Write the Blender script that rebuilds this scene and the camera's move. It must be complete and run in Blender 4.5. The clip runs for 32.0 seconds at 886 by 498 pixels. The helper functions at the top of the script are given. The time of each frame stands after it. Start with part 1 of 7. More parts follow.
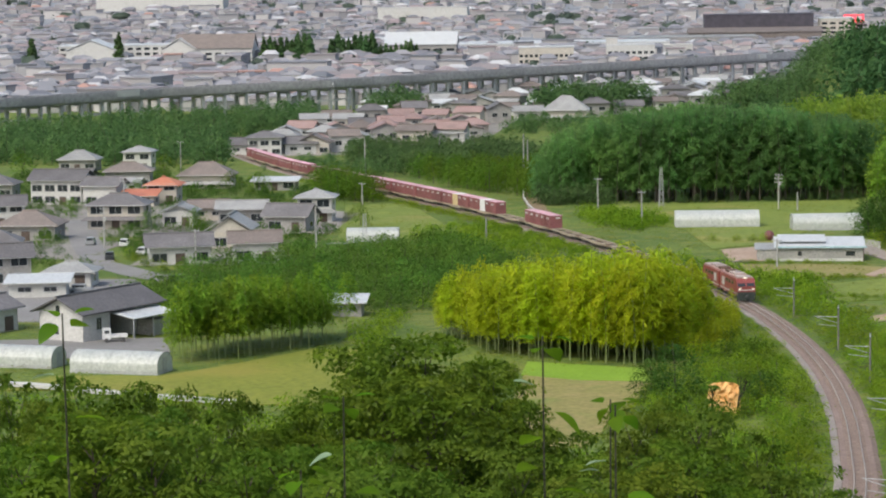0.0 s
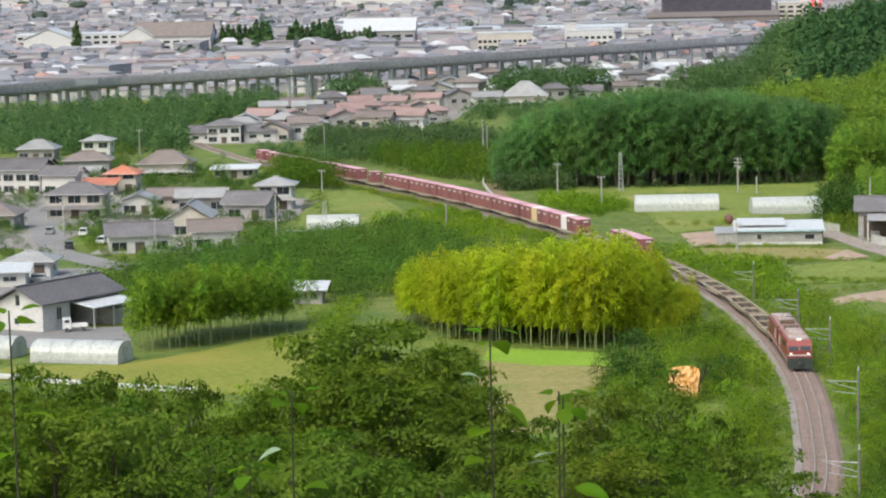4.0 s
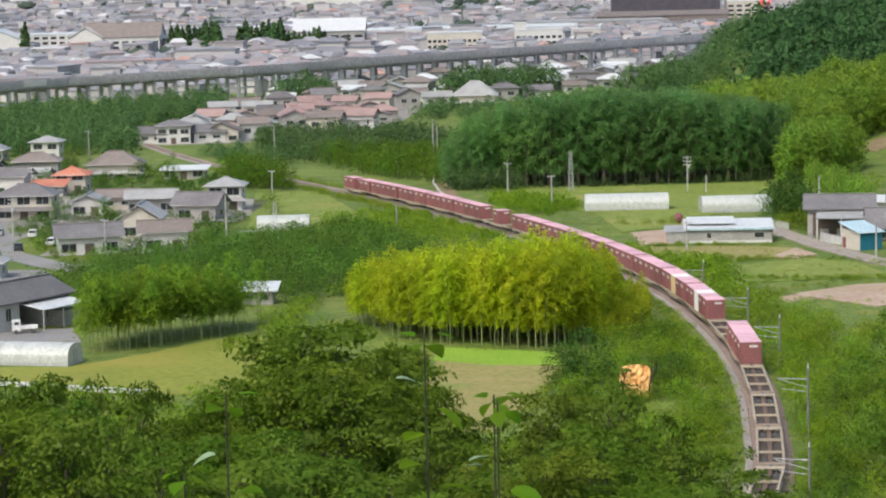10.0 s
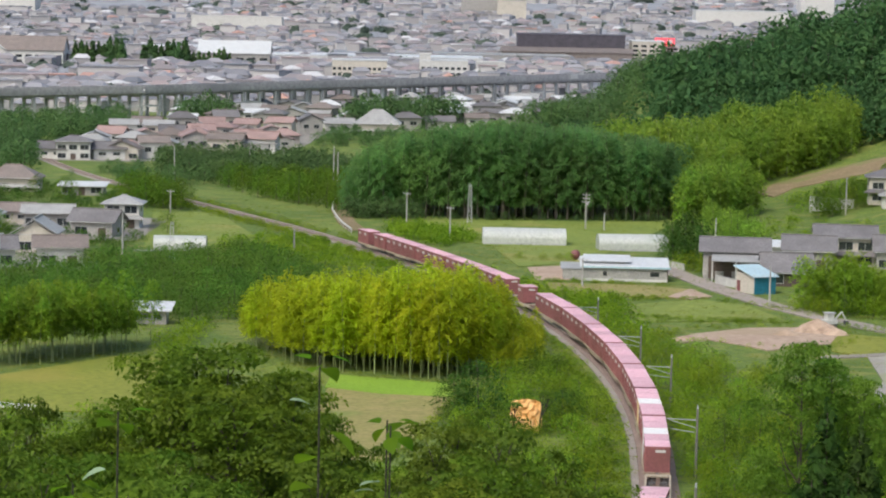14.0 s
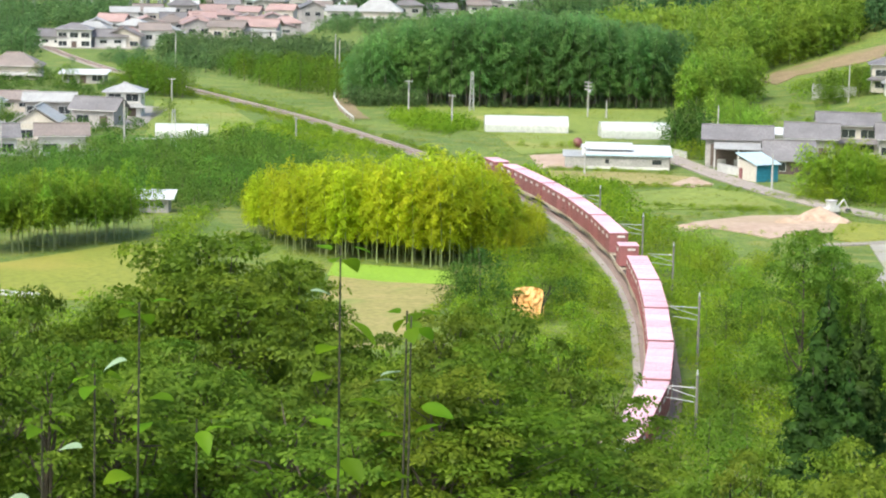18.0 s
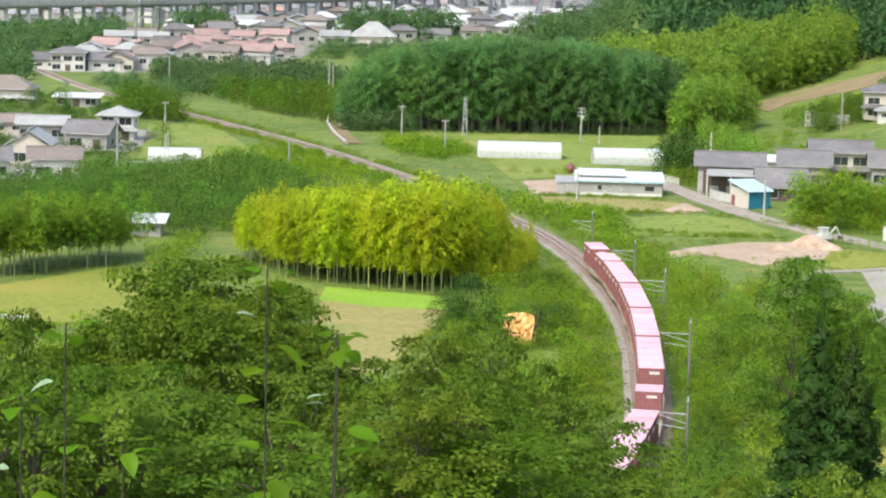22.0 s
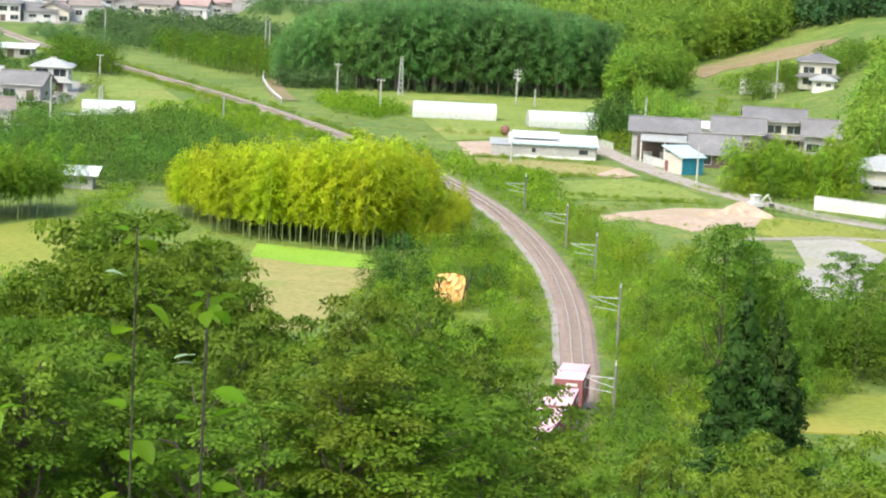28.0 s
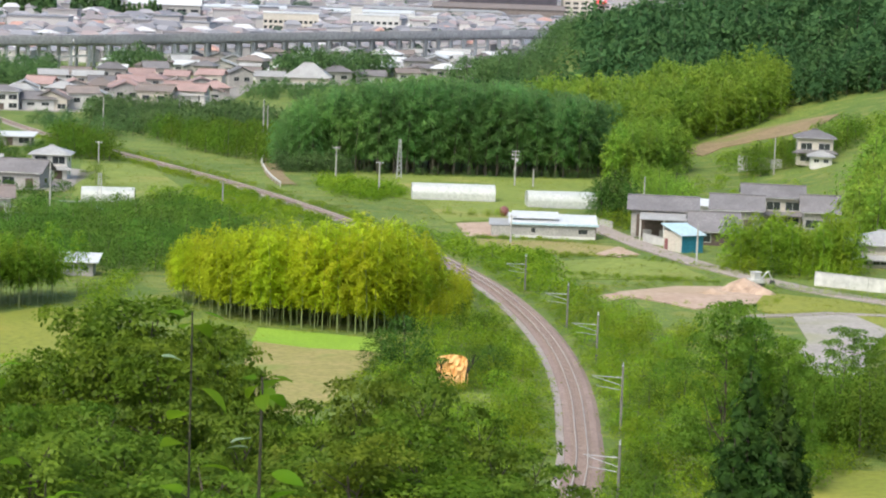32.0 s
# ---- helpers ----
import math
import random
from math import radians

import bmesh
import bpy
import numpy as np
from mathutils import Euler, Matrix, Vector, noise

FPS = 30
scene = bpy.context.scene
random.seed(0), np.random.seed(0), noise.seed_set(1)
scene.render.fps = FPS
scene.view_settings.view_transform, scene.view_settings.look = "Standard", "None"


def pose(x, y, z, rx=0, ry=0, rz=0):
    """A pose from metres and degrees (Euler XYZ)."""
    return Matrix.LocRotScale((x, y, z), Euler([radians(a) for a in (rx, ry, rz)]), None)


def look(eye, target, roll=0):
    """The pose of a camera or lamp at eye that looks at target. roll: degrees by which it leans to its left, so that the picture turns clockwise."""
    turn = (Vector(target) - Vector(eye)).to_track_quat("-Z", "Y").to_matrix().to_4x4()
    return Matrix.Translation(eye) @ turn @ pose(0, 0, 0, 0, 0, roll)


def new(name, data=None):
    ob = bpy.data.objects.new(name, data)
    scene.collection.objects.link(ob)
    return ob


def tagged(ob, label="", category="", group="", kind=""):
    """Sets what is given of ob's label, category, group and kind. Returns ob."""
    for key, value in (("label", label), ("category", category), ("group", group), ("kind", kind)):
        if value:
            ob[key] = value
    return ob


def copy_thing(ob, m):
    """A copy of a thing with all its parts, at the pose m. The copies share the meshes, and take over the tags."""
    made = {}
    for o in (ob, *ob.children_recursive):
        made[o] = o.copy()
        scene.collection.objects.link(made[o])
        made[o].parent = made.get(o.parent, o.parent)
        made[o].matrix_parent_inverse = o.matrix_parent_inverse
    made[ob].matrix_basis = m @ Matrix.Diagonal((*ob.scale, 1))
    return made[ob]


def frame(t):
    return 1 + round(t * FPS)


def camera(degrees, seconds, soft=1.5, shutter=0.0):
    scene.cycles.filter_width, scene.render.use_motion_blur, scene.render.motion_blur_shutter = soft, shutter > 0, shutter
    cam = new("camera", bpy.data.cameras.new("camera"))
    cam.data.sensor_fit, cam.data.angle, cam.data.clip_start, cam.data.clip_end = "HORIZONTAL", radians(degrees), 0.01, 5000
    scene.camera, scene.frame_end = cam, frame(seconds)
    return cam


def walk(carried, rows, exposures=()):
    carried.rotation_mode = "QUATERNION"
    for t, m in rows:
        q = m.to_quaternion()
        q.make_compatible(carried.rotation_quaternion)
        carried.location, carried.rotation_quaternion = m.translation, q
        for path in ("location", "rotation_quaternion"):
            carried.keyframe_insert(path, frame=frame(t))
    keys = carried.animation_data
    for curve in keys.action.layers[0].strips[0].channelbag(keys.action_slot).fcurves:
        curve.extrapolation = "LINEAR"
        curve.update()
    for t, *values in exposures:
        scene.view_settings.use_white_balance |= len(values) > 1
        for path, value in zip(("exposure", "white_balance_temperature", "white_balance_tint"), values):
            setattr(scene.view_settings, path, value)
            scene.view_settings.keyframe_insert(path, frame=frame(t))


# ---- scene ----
# ---- camera ----
HOLD = (0.0, 0.0, 48.3)   # where the hand-held camera is held, on the hillside above the line


def eye(dx, dy, dz, yaw, pitch, roll):
    """A hand-held pose: a small sway from HOLD, then yaw to the left, pitch up and roll."""
    return pose(HOLD[0] + dx, HOLD[1] + dy, HOLD[2] + dz, 90 + pitch, 0, yaw) @ pose(0, 0, 0, 0, 0, roll)


cam = camera(20.22, 32.0, soft=2.1)
walk(cam, [
    (0, eye(-0.058, 0.000, -0.018, 4.669, -6.485, -0.915)),
    (0.5, eye(-0.054, 0.000, -0.016, 4.681, -6.520, -1.047)),
    (1, eye(-0.050, 0.000, -0.014, 4.530, -6.466, -1.055)),
    (1.5, eye(-0.046, 0.000, -0.011, 4.223, -6.569, -0.930)),
    (2, eye(-0.041, 0.000, -0.009, 3.951, -6.700, -0.887)),
    (2.5, eye(-0.037, 0.000, -0.007, 3.687, -6.782, -0.983)),
    (3, eye(-0.033, 0.000, -0.004, 3.667, -6.751, -1.072)),
    (3.5, eye(-0.029, 0.000, -0.002, 3.766, -6.822, -1.229)),
    (5.5, eye(-0.012, 0.000, 0.007, 3.729, -6.806, -1.376)),
    (6, eye(-0.045, 0.000, 0.009, 3.902, -6.780, -1.374)),
    (6.5, eye(-0.033, 0.000, 0.011, 3.978, -6.732, -1.333)),
    (7, eye(-0.033, 0.000, 0.008, 3.803, -6.749, -1.265)),
    (7.5, eye(-0.091, 0.000, 0.011, 3.610, -6.775, -1.305)),
    (8, eye(0.025, 0.000, 0.013, 3.388, -6.670, -1.323)),
    (8.5, eye(0.088, 0.000, 0.015, 3.059, -6.710, -1.353)),
    (9, eye(0.066, 0.000, 0.013, 2.795, -6.810, -1.292)),
    (9.5, eye(0.060, 0.000, 0.008, 2.635, -6.969, -1.377)),
    (10, eye(0.018, 0.000, 0.009, 2.614, -6.851, -1.423)),
    (10.5, eye(-0.045, 0.000, 0.011, 2.580, -6.606, -1.305)),
    (11, eye(-0.017, 0.000, 0.007, 2.079, -6.245, -0.994)),
    (11.5, eye(-0.004, 0.000, 0.007, 1.444, -5.498, 0.231)),
    (12, eye(0.018, 0.000, 0.002, 0.480, -5.261, 0.988)),
    (12.5, eye(0.009, 0.000, 0.000, 0.083, -5.305, 1.280)),
    (13, eye(0.065, 0.000, 0.007, 0.000, -5.326, 1.500)),
    (13.5, eye(0.068, 0.000, 0.014, 0.031, -5.387, 1.517)),
    (14, eye(0.010, 0.000, 0.000, 0.219, -6.183, 1.190)),
    (14.5, eye(0.003, 0.000, -0.009, 0.874, -7.674, 0.648)),
    (15, eye(0.015, 0.000, -0.005, 0.974, -8.398, 0.627)),
    (15.5, eye(-0.036, 0.000, -0.005, 0.714, -8.721, 0.854)),
    (17.5, eye(-0.058, 0.000, 0.003, 0.261, -8.906, 1.116)),
    (18, eye(-0.036, 0.000, 0.006, 0.208, -8.767, 1.154)),
    (18.5, eye(0.005, 0.000, 0.004, 0.345, -8.550, 1.278)),
    (19, eye(0.000, 0.000, 0.000, 0.543, -8.558, 1.342)),
    (19.5, eye(-0.042, 0.000, -0.000, 0.508, -8.817, 1.545)),
    (20, eye(0.004, 0.000, 0.001, 0.414, -9.009, 1.523)),
    (20.5, eye(0.057, 0.000, 0.000, 0.429, -9.125, 1.609)),
    (21, eye(0.138, 0.000, 0.004, 0.277, -8.921, 1.640)),
    (21.5, eye(0.127, 0.000, 0.009, 0.127, -8.414, 1.588)),
    (22, eye(0.126, 0.000, 0.005, 0.062, -8.181, 1.474)),
    (22.5, eye(0.142, 0.000, 0.009, -0.173, -7.993, 1.034)),
    (23, eye(0.147, 0.000, 0.020, -0.165, -7.441, 1.203)),
    (23.5, eye(0.189, 0.000, 0.015, -0.281, -7.432, 1.345)),
    (24, eye(0.219, 0.000, 0.029, -0.502, -7.369, 1.201)),
    (24.5, eye(0.230, 0.000, 0.032, -0.539, -7.688, 1.058)),
    (25, eye(0.239, 0.000, 0.025, -0.579, -8.000, 1.198)),
    (25.5, eye(0.217, 0.000, 0.019, -0.614, -8.247, 1.443)),
    (27.5, eye(0.265, 0.000, 0.016, -0.879, -8.806, 3.165)),
    (28, eye(0.279, 0.000, 0.021, -1.528, -9.048, 2.963)),
    (28.5, eye(0.264, 0.000, 0.022, -1.405, -8.962, 2.848)),
    (29, eye(0.261, 0.000, 0.024, -1.249, -8.779, 2.761)),
    (29.5, eye(0.242, 0.000, 0.018, -1.112, -8.614, 2.582)),
    (30, eye(0.219, 0.000, 0.014, -1.076, -8.285, 2.442)),
    (30.5, eye(0.205, 0.000, 0.010, -1.143, -7.934, 2.244)),
    (31, eye(0.197, 0.000, 0.016, -1.253, -7.629, 2.089)),
    (31.5, eye(0.157, 0.000, 0.011, -1.349, -7.334, 2.053)),
    (32, eye(0.145, 0.000, 0.012, -1.451, -7.170, 2.088)),
], exposures=[(0, 0.3, 6500, 5), (1, 0.5, 6500, 4), (3, 0.55, 6500, 4), (5.5, 0.53, 6500, 4), (10.5, 0.48, 6500, 6), (13, 0.35, 6450, 8), (14, 0.36, 6450, 6), (15, 1.12, 6450, 4), (20, 1.17, 6450, 3), (21.5, 1.16, 6450, 3), (23, 0.6, 6450, 5), (24, 0.76, 6450, 5), (25.5, 1.02, 6450, 3), (28, 1.28, 6450, 1), (29, 1.23, 6450, 1), (30, 1.11, 6450, 2), (31, 0.93, 6450, 4), (32, 0.8, 6450, 5)])

# ---- world, sun ----
sky_world = bpy.data.worlds.new("sky")
scene.world = sky_world
sky_world.use_nodes = True
wn = sky_world.node_tree
sky = wn.nodes.new("ShaderNodeTexSky")
sky.sky_type, sky.sun_disc = "NISHITA", False
SUN_UP, SUN_TURN = radians(50), radians(212)
sky.sun_elevation, sky.sun_rotation = SUN_UP, SUN_TURN
sky.air_density, sky.dust_density, sky.ozone_density = 1.0, 4.0, 1.0
wn.nodes["Background"].inputs["Strength"].default_value = 0.15
wn.links.new(sky.outputs["Color"], wn.nodes["Background"].inputs["Color"])
sun = new("sun", bpy.data.lights.new("sun", "SUN"))
sun.data.energy, sun.data.angle, sun.data.color = 1.5, radians(24), (1.0, 0.95, 0.87)
sun.matrix_basis = look((0, 0, 300), (0 - 100 * math.sin(SUN_TURN) * math.cos(SUN_UP), -100 * math.cos(SUN_TURN) * math.cos(SUN_UP), 300 - 100 * math.sin(SUN_UP)))


# ---- materials ----
def material(name, rough=0.8, metal=0.0):
    m = bpy.data.materials.new(name)
    m.use_nodes = True
    b = m.node_tree.nodes["Principled BSDF"]
    b.inputs["Roughness"].default_value, b.inputs["Metallic"].default_value = rough, metal
    return m, m.node_tree, b


def node(nt, kind, **values):
    n = nt.nodes.new(kind)
    for key, value in values.items():
        n.inputs[key.replace("_", " ")].default_value = value
    return n


def blend(nt, fac, a, b, way="MIX"):
    """A colour mix; a, b and fac are sockets or values."""
    n = nt.nodes.new("ShaderNodeMix")
    n.data_type, n.blend_type = "RGBA", way
    for socket, value in ((n.inputs[0], fac), (n.inputs[6], a), (n.inputs[7], b)):
        if isinstance(value, bpy.types.NodeSocket):
            nt.links.new(value, socket)
        else:
            socket.default_value = (*value, 1.0) if isinstance(value, tuple) else value
    return n.outputs[2]


def ramp(nt, fac, low, high):
    n = nt.nodes.new("ShaderNodeMapRange")
    n.inputs["From Min"].default_value, n.inputs["From Max"].default_value = low, high
    nt.links.new(fac, n.inputs["Value"])
    return n.outputs["Result"]


def coords(nt, world=True):
    if world:
        return nt.nodes.new("ShaderNodeNewGeometry").outputs["Position"]
    return nt.nodes.new("ShaderNodeTexCoord").outputs["Object"]


def noise_at(nt, vector, scale, detail=3.0, rough=0.55):
    n = node(nt, "ShaderNodeTexNoise", Scale=scale, Detail=detail, Roughness=rough)
    nt.links.new(vector, n.inputs["Vector"])
    return n.outputs["Fac"]


def bump(nt, b, height, strength, distance):
    n = node(nt, "ShaderNodeBump", Strength=strength, Distance=distance)
    nt.links.new(height, n.inputs["Height"])
    nt.links.new(n.outputs["Normal"], b.inputs["Normal"])


def mottled(name, low, high, scale=1.0, fine=9.0, rough=0.85, metal=0.0, relief=0.02, stain=None, vary=0.0, world=True):
    """A surface that wanders between two colours at two scales, with stains and a fine relief."""
    m, nt, b = material(name, rough, metal)
    at = coords(nt, world)
    a, f = noise_at(nt, at, scale), noise_at(nt, at, fine)
    c = blend(nt, ramp(nt, a, 0.3, 0.7), low, high)
    c = blend(nt, ramp(nt, f, 0.35, 0.75), c, tuple(0.72 * v for v in low))
    if stain:
        c = blend(nt, ramp(nt, noise_at(nt, at, scale * 0.45, 4.0), 0.55, 0.75), c, stain)
    if vary:
        r = nt.nodes.new("ShaderNodeObjectInfo").outputs["Random"]
        hsv = node(nt, "ShaderNodeHueSaturation")
        n = nt.nodes.new("ShaderNodeMapRange")
        n.inputs["To Min"].default_value, n.inputs["To Max"].default_value = 1 - vary, 1 + vary
        nt.links.new(r, n.inputs["Value"])
        nt.links.new(n.outputs["Result"], hsv.inputs["Value"])
        nt.links.new(c, hsv.inputs["Color"])
        c = hsv.outputs["Color"]
    nt.links.new(c, b.inputs["Base Color"])
    bump(nt, b, f, 0.5, relief)
    return m


def leafy(name, low, high, tip, light=0.35, patch=0.12, fine=0.9):
    """Leaves: every leaf and every plant a little different, light coming through."""
    m, nt, b = material(name, 0.55)
    nt.nodes.remove(b)
    isle = nt.nodes.new("ShaderNodeNewGeometry")
    whole = nt.nodes.new("ShaderNodeObjectInfo").outputs["Random"]
    c = blend(nt, isle.outputs["Random Per Island"], low, high)
    c = blend(nt, ramp(nt, noise_at(nt, isle.outputs["Position"], patch, 3.0), 0.42, 0.68), c, tip)
    c = blend(nt, ramp(nt, noise_at(nt, isle.outputs["Position"], fine, 2.0), 0.4, 0.75), c, tuple(0.72 * v for v in low))
    hsv = node(nt, "ShaderNodeHueSaturation")
    for socket, a, z in (("Value", 0.85, 1.15), ("Hue", 0.488, 0.512)):
        n = nt.nodes.new("ShaderNodeMapRange")
        n.inputs["To Min"].default_value, n.inputs["To Max"].default_value = a, z
        nt.links.new(whole, n.inputs["Value"])
        nt.links.new(n.outputs["Result"], hsv.inputs[socket])
    nt.links.new(c, hsv.inputs["Color"])
    d, t, g = node(nt, "ShaderNodeBsdfDiffuse"), node(nt, "ShaderNodeBsdfTranslucent"), node(nt, "ShaderNodeBsdfGlossy", Roughness=0.5)
    g.inputs["Color"].default_value = (0.5, 0.5, 0.5, 1)
    for s in (d, t):
        nt.links.new(hsv.outputs["Color"], s.inputs["Color"])
    mix, top = node(nt, "ShaderNodeMixShader", Fac=light), node(nt, "ShaderNodeMixShader", Fac=0.015)
    nt.links.new(d.outputs[0], mix.inputs[1])
    nt.links.new(t.outputs[0], mix.inputs[2])
    nt.links.new(mix.outputs[0], top.inputs[1])
    nt.links.new(g.outputs[0], top.inputs[2])
    nt.links.new(top.outputs[0], nt.nodes["Material Output"].inputs["Surface"])
    return m


M_CONCRETE = mottled("concrete", (0.34, 0.33, 0.32), (0.46, 0.45, 0.43), 0.15, 2.0, 0.9, stain=(0.22, 0.21, 0.2))
M_VIADUCT = mottled("viaduct_concrete", (0.36, 0.35, 0.355), (0.45, 0.44, 0.44), 0.05, 0.6, 0.9, stain=(0.27, 0.265, 0.27))
M_PIER = mottled("pier_concrete", (0.5, 0.5, 0.49), (0.62, 0.61, 0.59), 0.1, 1.0, 0.9, stain=(0.3, 0.3, 0.29))
M_WHITE = mottled("white_paint", (0.56, 0.55, 0.53), (0.64, 0.63, 0.61), 0.5, 4.0, 0.7, stain=(0.44, 0.43, 0.4))
M_CREAM = mottled("cream_plaster", (0.5, 0.46, 0.4), (0.6, 0.55, 0.48), 0.5, 4.0, 0.85, stain=(0.38, 0.34, 0.29))
M_GREYWALL = mottled("grey_boards", (0.3, 0.29, 0.28), (0.42, 0.4, 0.38), 0.4, 3.0, 0.85, stain=(0.22, 0.2, 0.19))
M_DARKWOOD = mottled("dark_wood", (0.08, 0.06, 0.05), (0.15, 0.11, 0.09), 0.8, 6.0, 0.8)
M_TILE = mottled("grey_roof_tile", (0.14, 0.132, 0.138), (0.21, 0.2, 0.206), 0.3, 3.0, 0.6, stain=(0.11, 0.1, 0.1), vary=0.16, relief=0.05)
M_TILELIGHT = mottled("pale_roof_tile", (0.3, 0.3, 0.3), (0.4, 0.4, 0.4), 0.3, 3.0, 0.5, stain=(0.22, 0.22, 0.21), vary=0.12, relief=0.05)
M_TILEBROWN = mottled("brown_roof_tile", (0.185, 0.155, 0.142), (0.255, 0.21, 0.19), 0.3, 3.0, 0.6, stain=(0.14, 0.115, 0.1), vary=0.14, relief=0.05)
M_TILERED = mottled("red_roof_tile", (0.5, 0.17, 0.1), (0.62, 0.25, 0.15), 0.3, 3.0, 0.6, stain=(0.36, 0.13, 0.09), relief=0.05)
M_TIN = mottled("white_tin", (0.56, 0.58, 0.6), (0.66, 0.67, 0.68), 0.25, 2.0, 0.42, stain=(0.5, 0.5, 0.5))
M_TINBLUE = mottled("pale_blue_tin", (0.4, 0.55, 0.62), (0.5, 0.64, 0.7), 0.3, 2.0, 0.45, stain=(0.35, 0.45, 0.5))
M_TEAL = mottled("teal_tin", (0.02, 0.16, 0.24), (0.03, 0.21, 0.3), 0.4, 3.0, 0.5)
M_FILM = mottled("greenhouse_film", (0.46, 0.48, 0.46), (0.56, 0.57, 0.55), 0.3, 2.5, 0.35, stain=(0.38, 0.42, 0.37))
M_POLE = mottled("weathered_mast", (0.15, 0.145, 0.125), (0.22, 0.21, 0.185), 1.0, 8.0, 0.85)
M_STEEL = mottled("galvanised_steel", (0.42, 0.43, 0.44), (0.55, 0.55, 0.56), 1.0, 8.0, 0.5, 0.3)
M_DARKSTEEL = mottled("dark_steel", (0.07, 0.07, 0.075), (0.12, 0.115, 0.11), 1.0, 8.0, 0.6, 0.2)
M_RAIL = mottled("rail_steel", (0.45, 0.38, 0.33), (0.56, 0.5, 0.46), 0.5, 6.0, 0.45, 0.35)
M_BALLAST = mottled("brown_ballast", (0.23, 0.165, 0.14), (0.33, 0.245, 0.215), 0.12, 3.0, 0.95, stain=(0.18, 0.125, 0.105), relief=0.08)
M_SHOULDER = mottled("grey_ballast_shoulder", (0.27, 0.235, 0.215), (0.36, 0.32, 0.295), 0.15, 3.0, 0.95, stain=(0.2, 0.19, 0.14), relief=0.08)
M_SLEEPER = mottled("concrete_sleeper", (0.25, 0.19, 0.165), (0.33, 0.26, 0.23), 0.8, 5.0, 0.9)
M_ROAD = mottled("road_asphalt", (0.23, 0.22, 0.22), (0.3, 0.29, 0.285), 0.12, 3.0, 0.92, stain=(0.19, 0.185, 0.18))
M_DIRT = mottled("bare_earth", (0.38, 0.27, 0.2), (0.5, 0.385, 0.3), 0.12, 0.9, 0.95, stain=(0.3, 0.23, 0.14), relief=0.1)
M_PADDY = mottled("young_rice", (0.19, 0.22, 0.02), (0.25, 0.255, 0.03), 0.06, 1.2, 0.9, stain=(0.29, 0.24, 0.045), relief=0.15)
M_PADDYBRIGHT = mottled("bright_rice", (0.2, 0.34, 0.02), (0.26, 0.4, 0.03), 0.06, 3.0, 0.9, relief=0.15)
M_DRYGRASS = mottled("dry_grass", (0.24, 0.23, 0.06), (0.34, 0.27, 0.11), 0.22, 1.3, 0.95, stain=(0.15, 0.21, 0.035), relief=0.1)
M_MEADOW = mottled("meadow_grass", (0.155, 0.215, 0.028), (0.235, 0.275, 0.045), 0.1, 0.8, 0.95, stain=(0.3, 0.265, 0.08), relief=0.2)
M_BARK = mottled("bark", (0.1, 0.085, 0.065), (0.17, 0.145, 0.115), 1.5, 9.0, 0.95, relief=0.03, world=False)
M_TWIG = mottled("dark_bark", (0.06, 0.048, 0.034), (0.11, 0.09, 0.066), 1.5, 9.0, 0.95, relief=0.02, world=False)
M_CULM = mottled("bamboo_culm", (0.22, 0.27, 0.1), (0.34, 0.36, 0.18), 0.5, 5.0, 0.6, world=False)
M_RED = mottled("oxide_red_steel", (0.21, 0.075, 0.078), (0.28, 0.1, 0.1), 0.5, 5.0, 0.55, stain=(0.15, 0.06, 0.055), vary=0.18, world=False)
# roof pink is lightened beyond the sides to hold overcast light from above
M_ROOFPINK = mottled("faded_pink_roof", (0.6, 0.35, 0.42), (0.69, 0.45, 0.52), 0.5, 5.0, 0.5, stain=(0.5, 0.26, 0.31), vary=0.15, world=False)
M_LOCORED = mottled("signal_red_paint", (0.24, 0.045, 0.042), (0.31, 0.06, 0.056), 0.6, 5.0, 0.4, world=False)
M_GLASS, _nt, _b = material("window_glass", 0.08)
_b.inputs["Base Color"].default_value = (0.03, 0.035, 0.04, 1)
_b.inputs["Specular IOR Level"].default_value = 0.7
L_BAMBOO = leafy("yellow_bamboo_leaf", (0.44, 0.58, 0.03), (0.6, 0.7, 0.036), (0.74, 0.78, 0.04), 0.62, 0.1, 0.5)
L_BAMBOOGREEN = leafy("green_bamboo_leaf", (0.17, 0.32, 0.032), (0.25, 0.41, 0.038), (0.38, 0.5, 0.042), 0.52)
# the wood's leaf tones are blued and evened out, some haze included
L_FOREST = leafy("forest_leaf", (0.185, 0.37, 0.12), (0.205, 0.395, 0.122), (0.26, 0.44, 0.122), 0.68, 0.05, 0.12)
L_HILL = leafy("hill_leaf", (0.22, 0.39, 0.055), (0.29, 0.47, 0.06), (0.39, 0.53, 0.065), 0.58, 0.05)
# valley green is muted and cooled, with haze mixed into the leaf colour
L_VALLEY = leafy("valley_leaf", (0.11, 0.205, 0.075), (0.135, 0.235, 0.08), (0.17, 0.27, 0.085), 0.5, 0.05)
L_ENDGROVE = leafy("end_bamboo_leaf", (0.42, 0.56, 0.03), (0.54, 0.64, 0.035), (0.64, 0.68, 0.04), 0.6, 0.12)
L_DARK = leafy("dark_leaf", (0.062, 0.135, 0.05), (0.082, 0.16, 0.056), (0.11, 0.19, 0.06), 0.4, 0.06)
L_NEAR = leafy("shrub_leaf", (0.075, 0.148, 0.013), (0.13, 0.212, 0.018), (0.185, 0.26, 0.03), 0.44, 0.25, 2.5)
L_BANK = leafy("bank_leaf", (0.17, 0.29, 0.02), (0.25, 0.38, 0.025), (0.34, 0.45, 0.03), 0.5, 0.1)
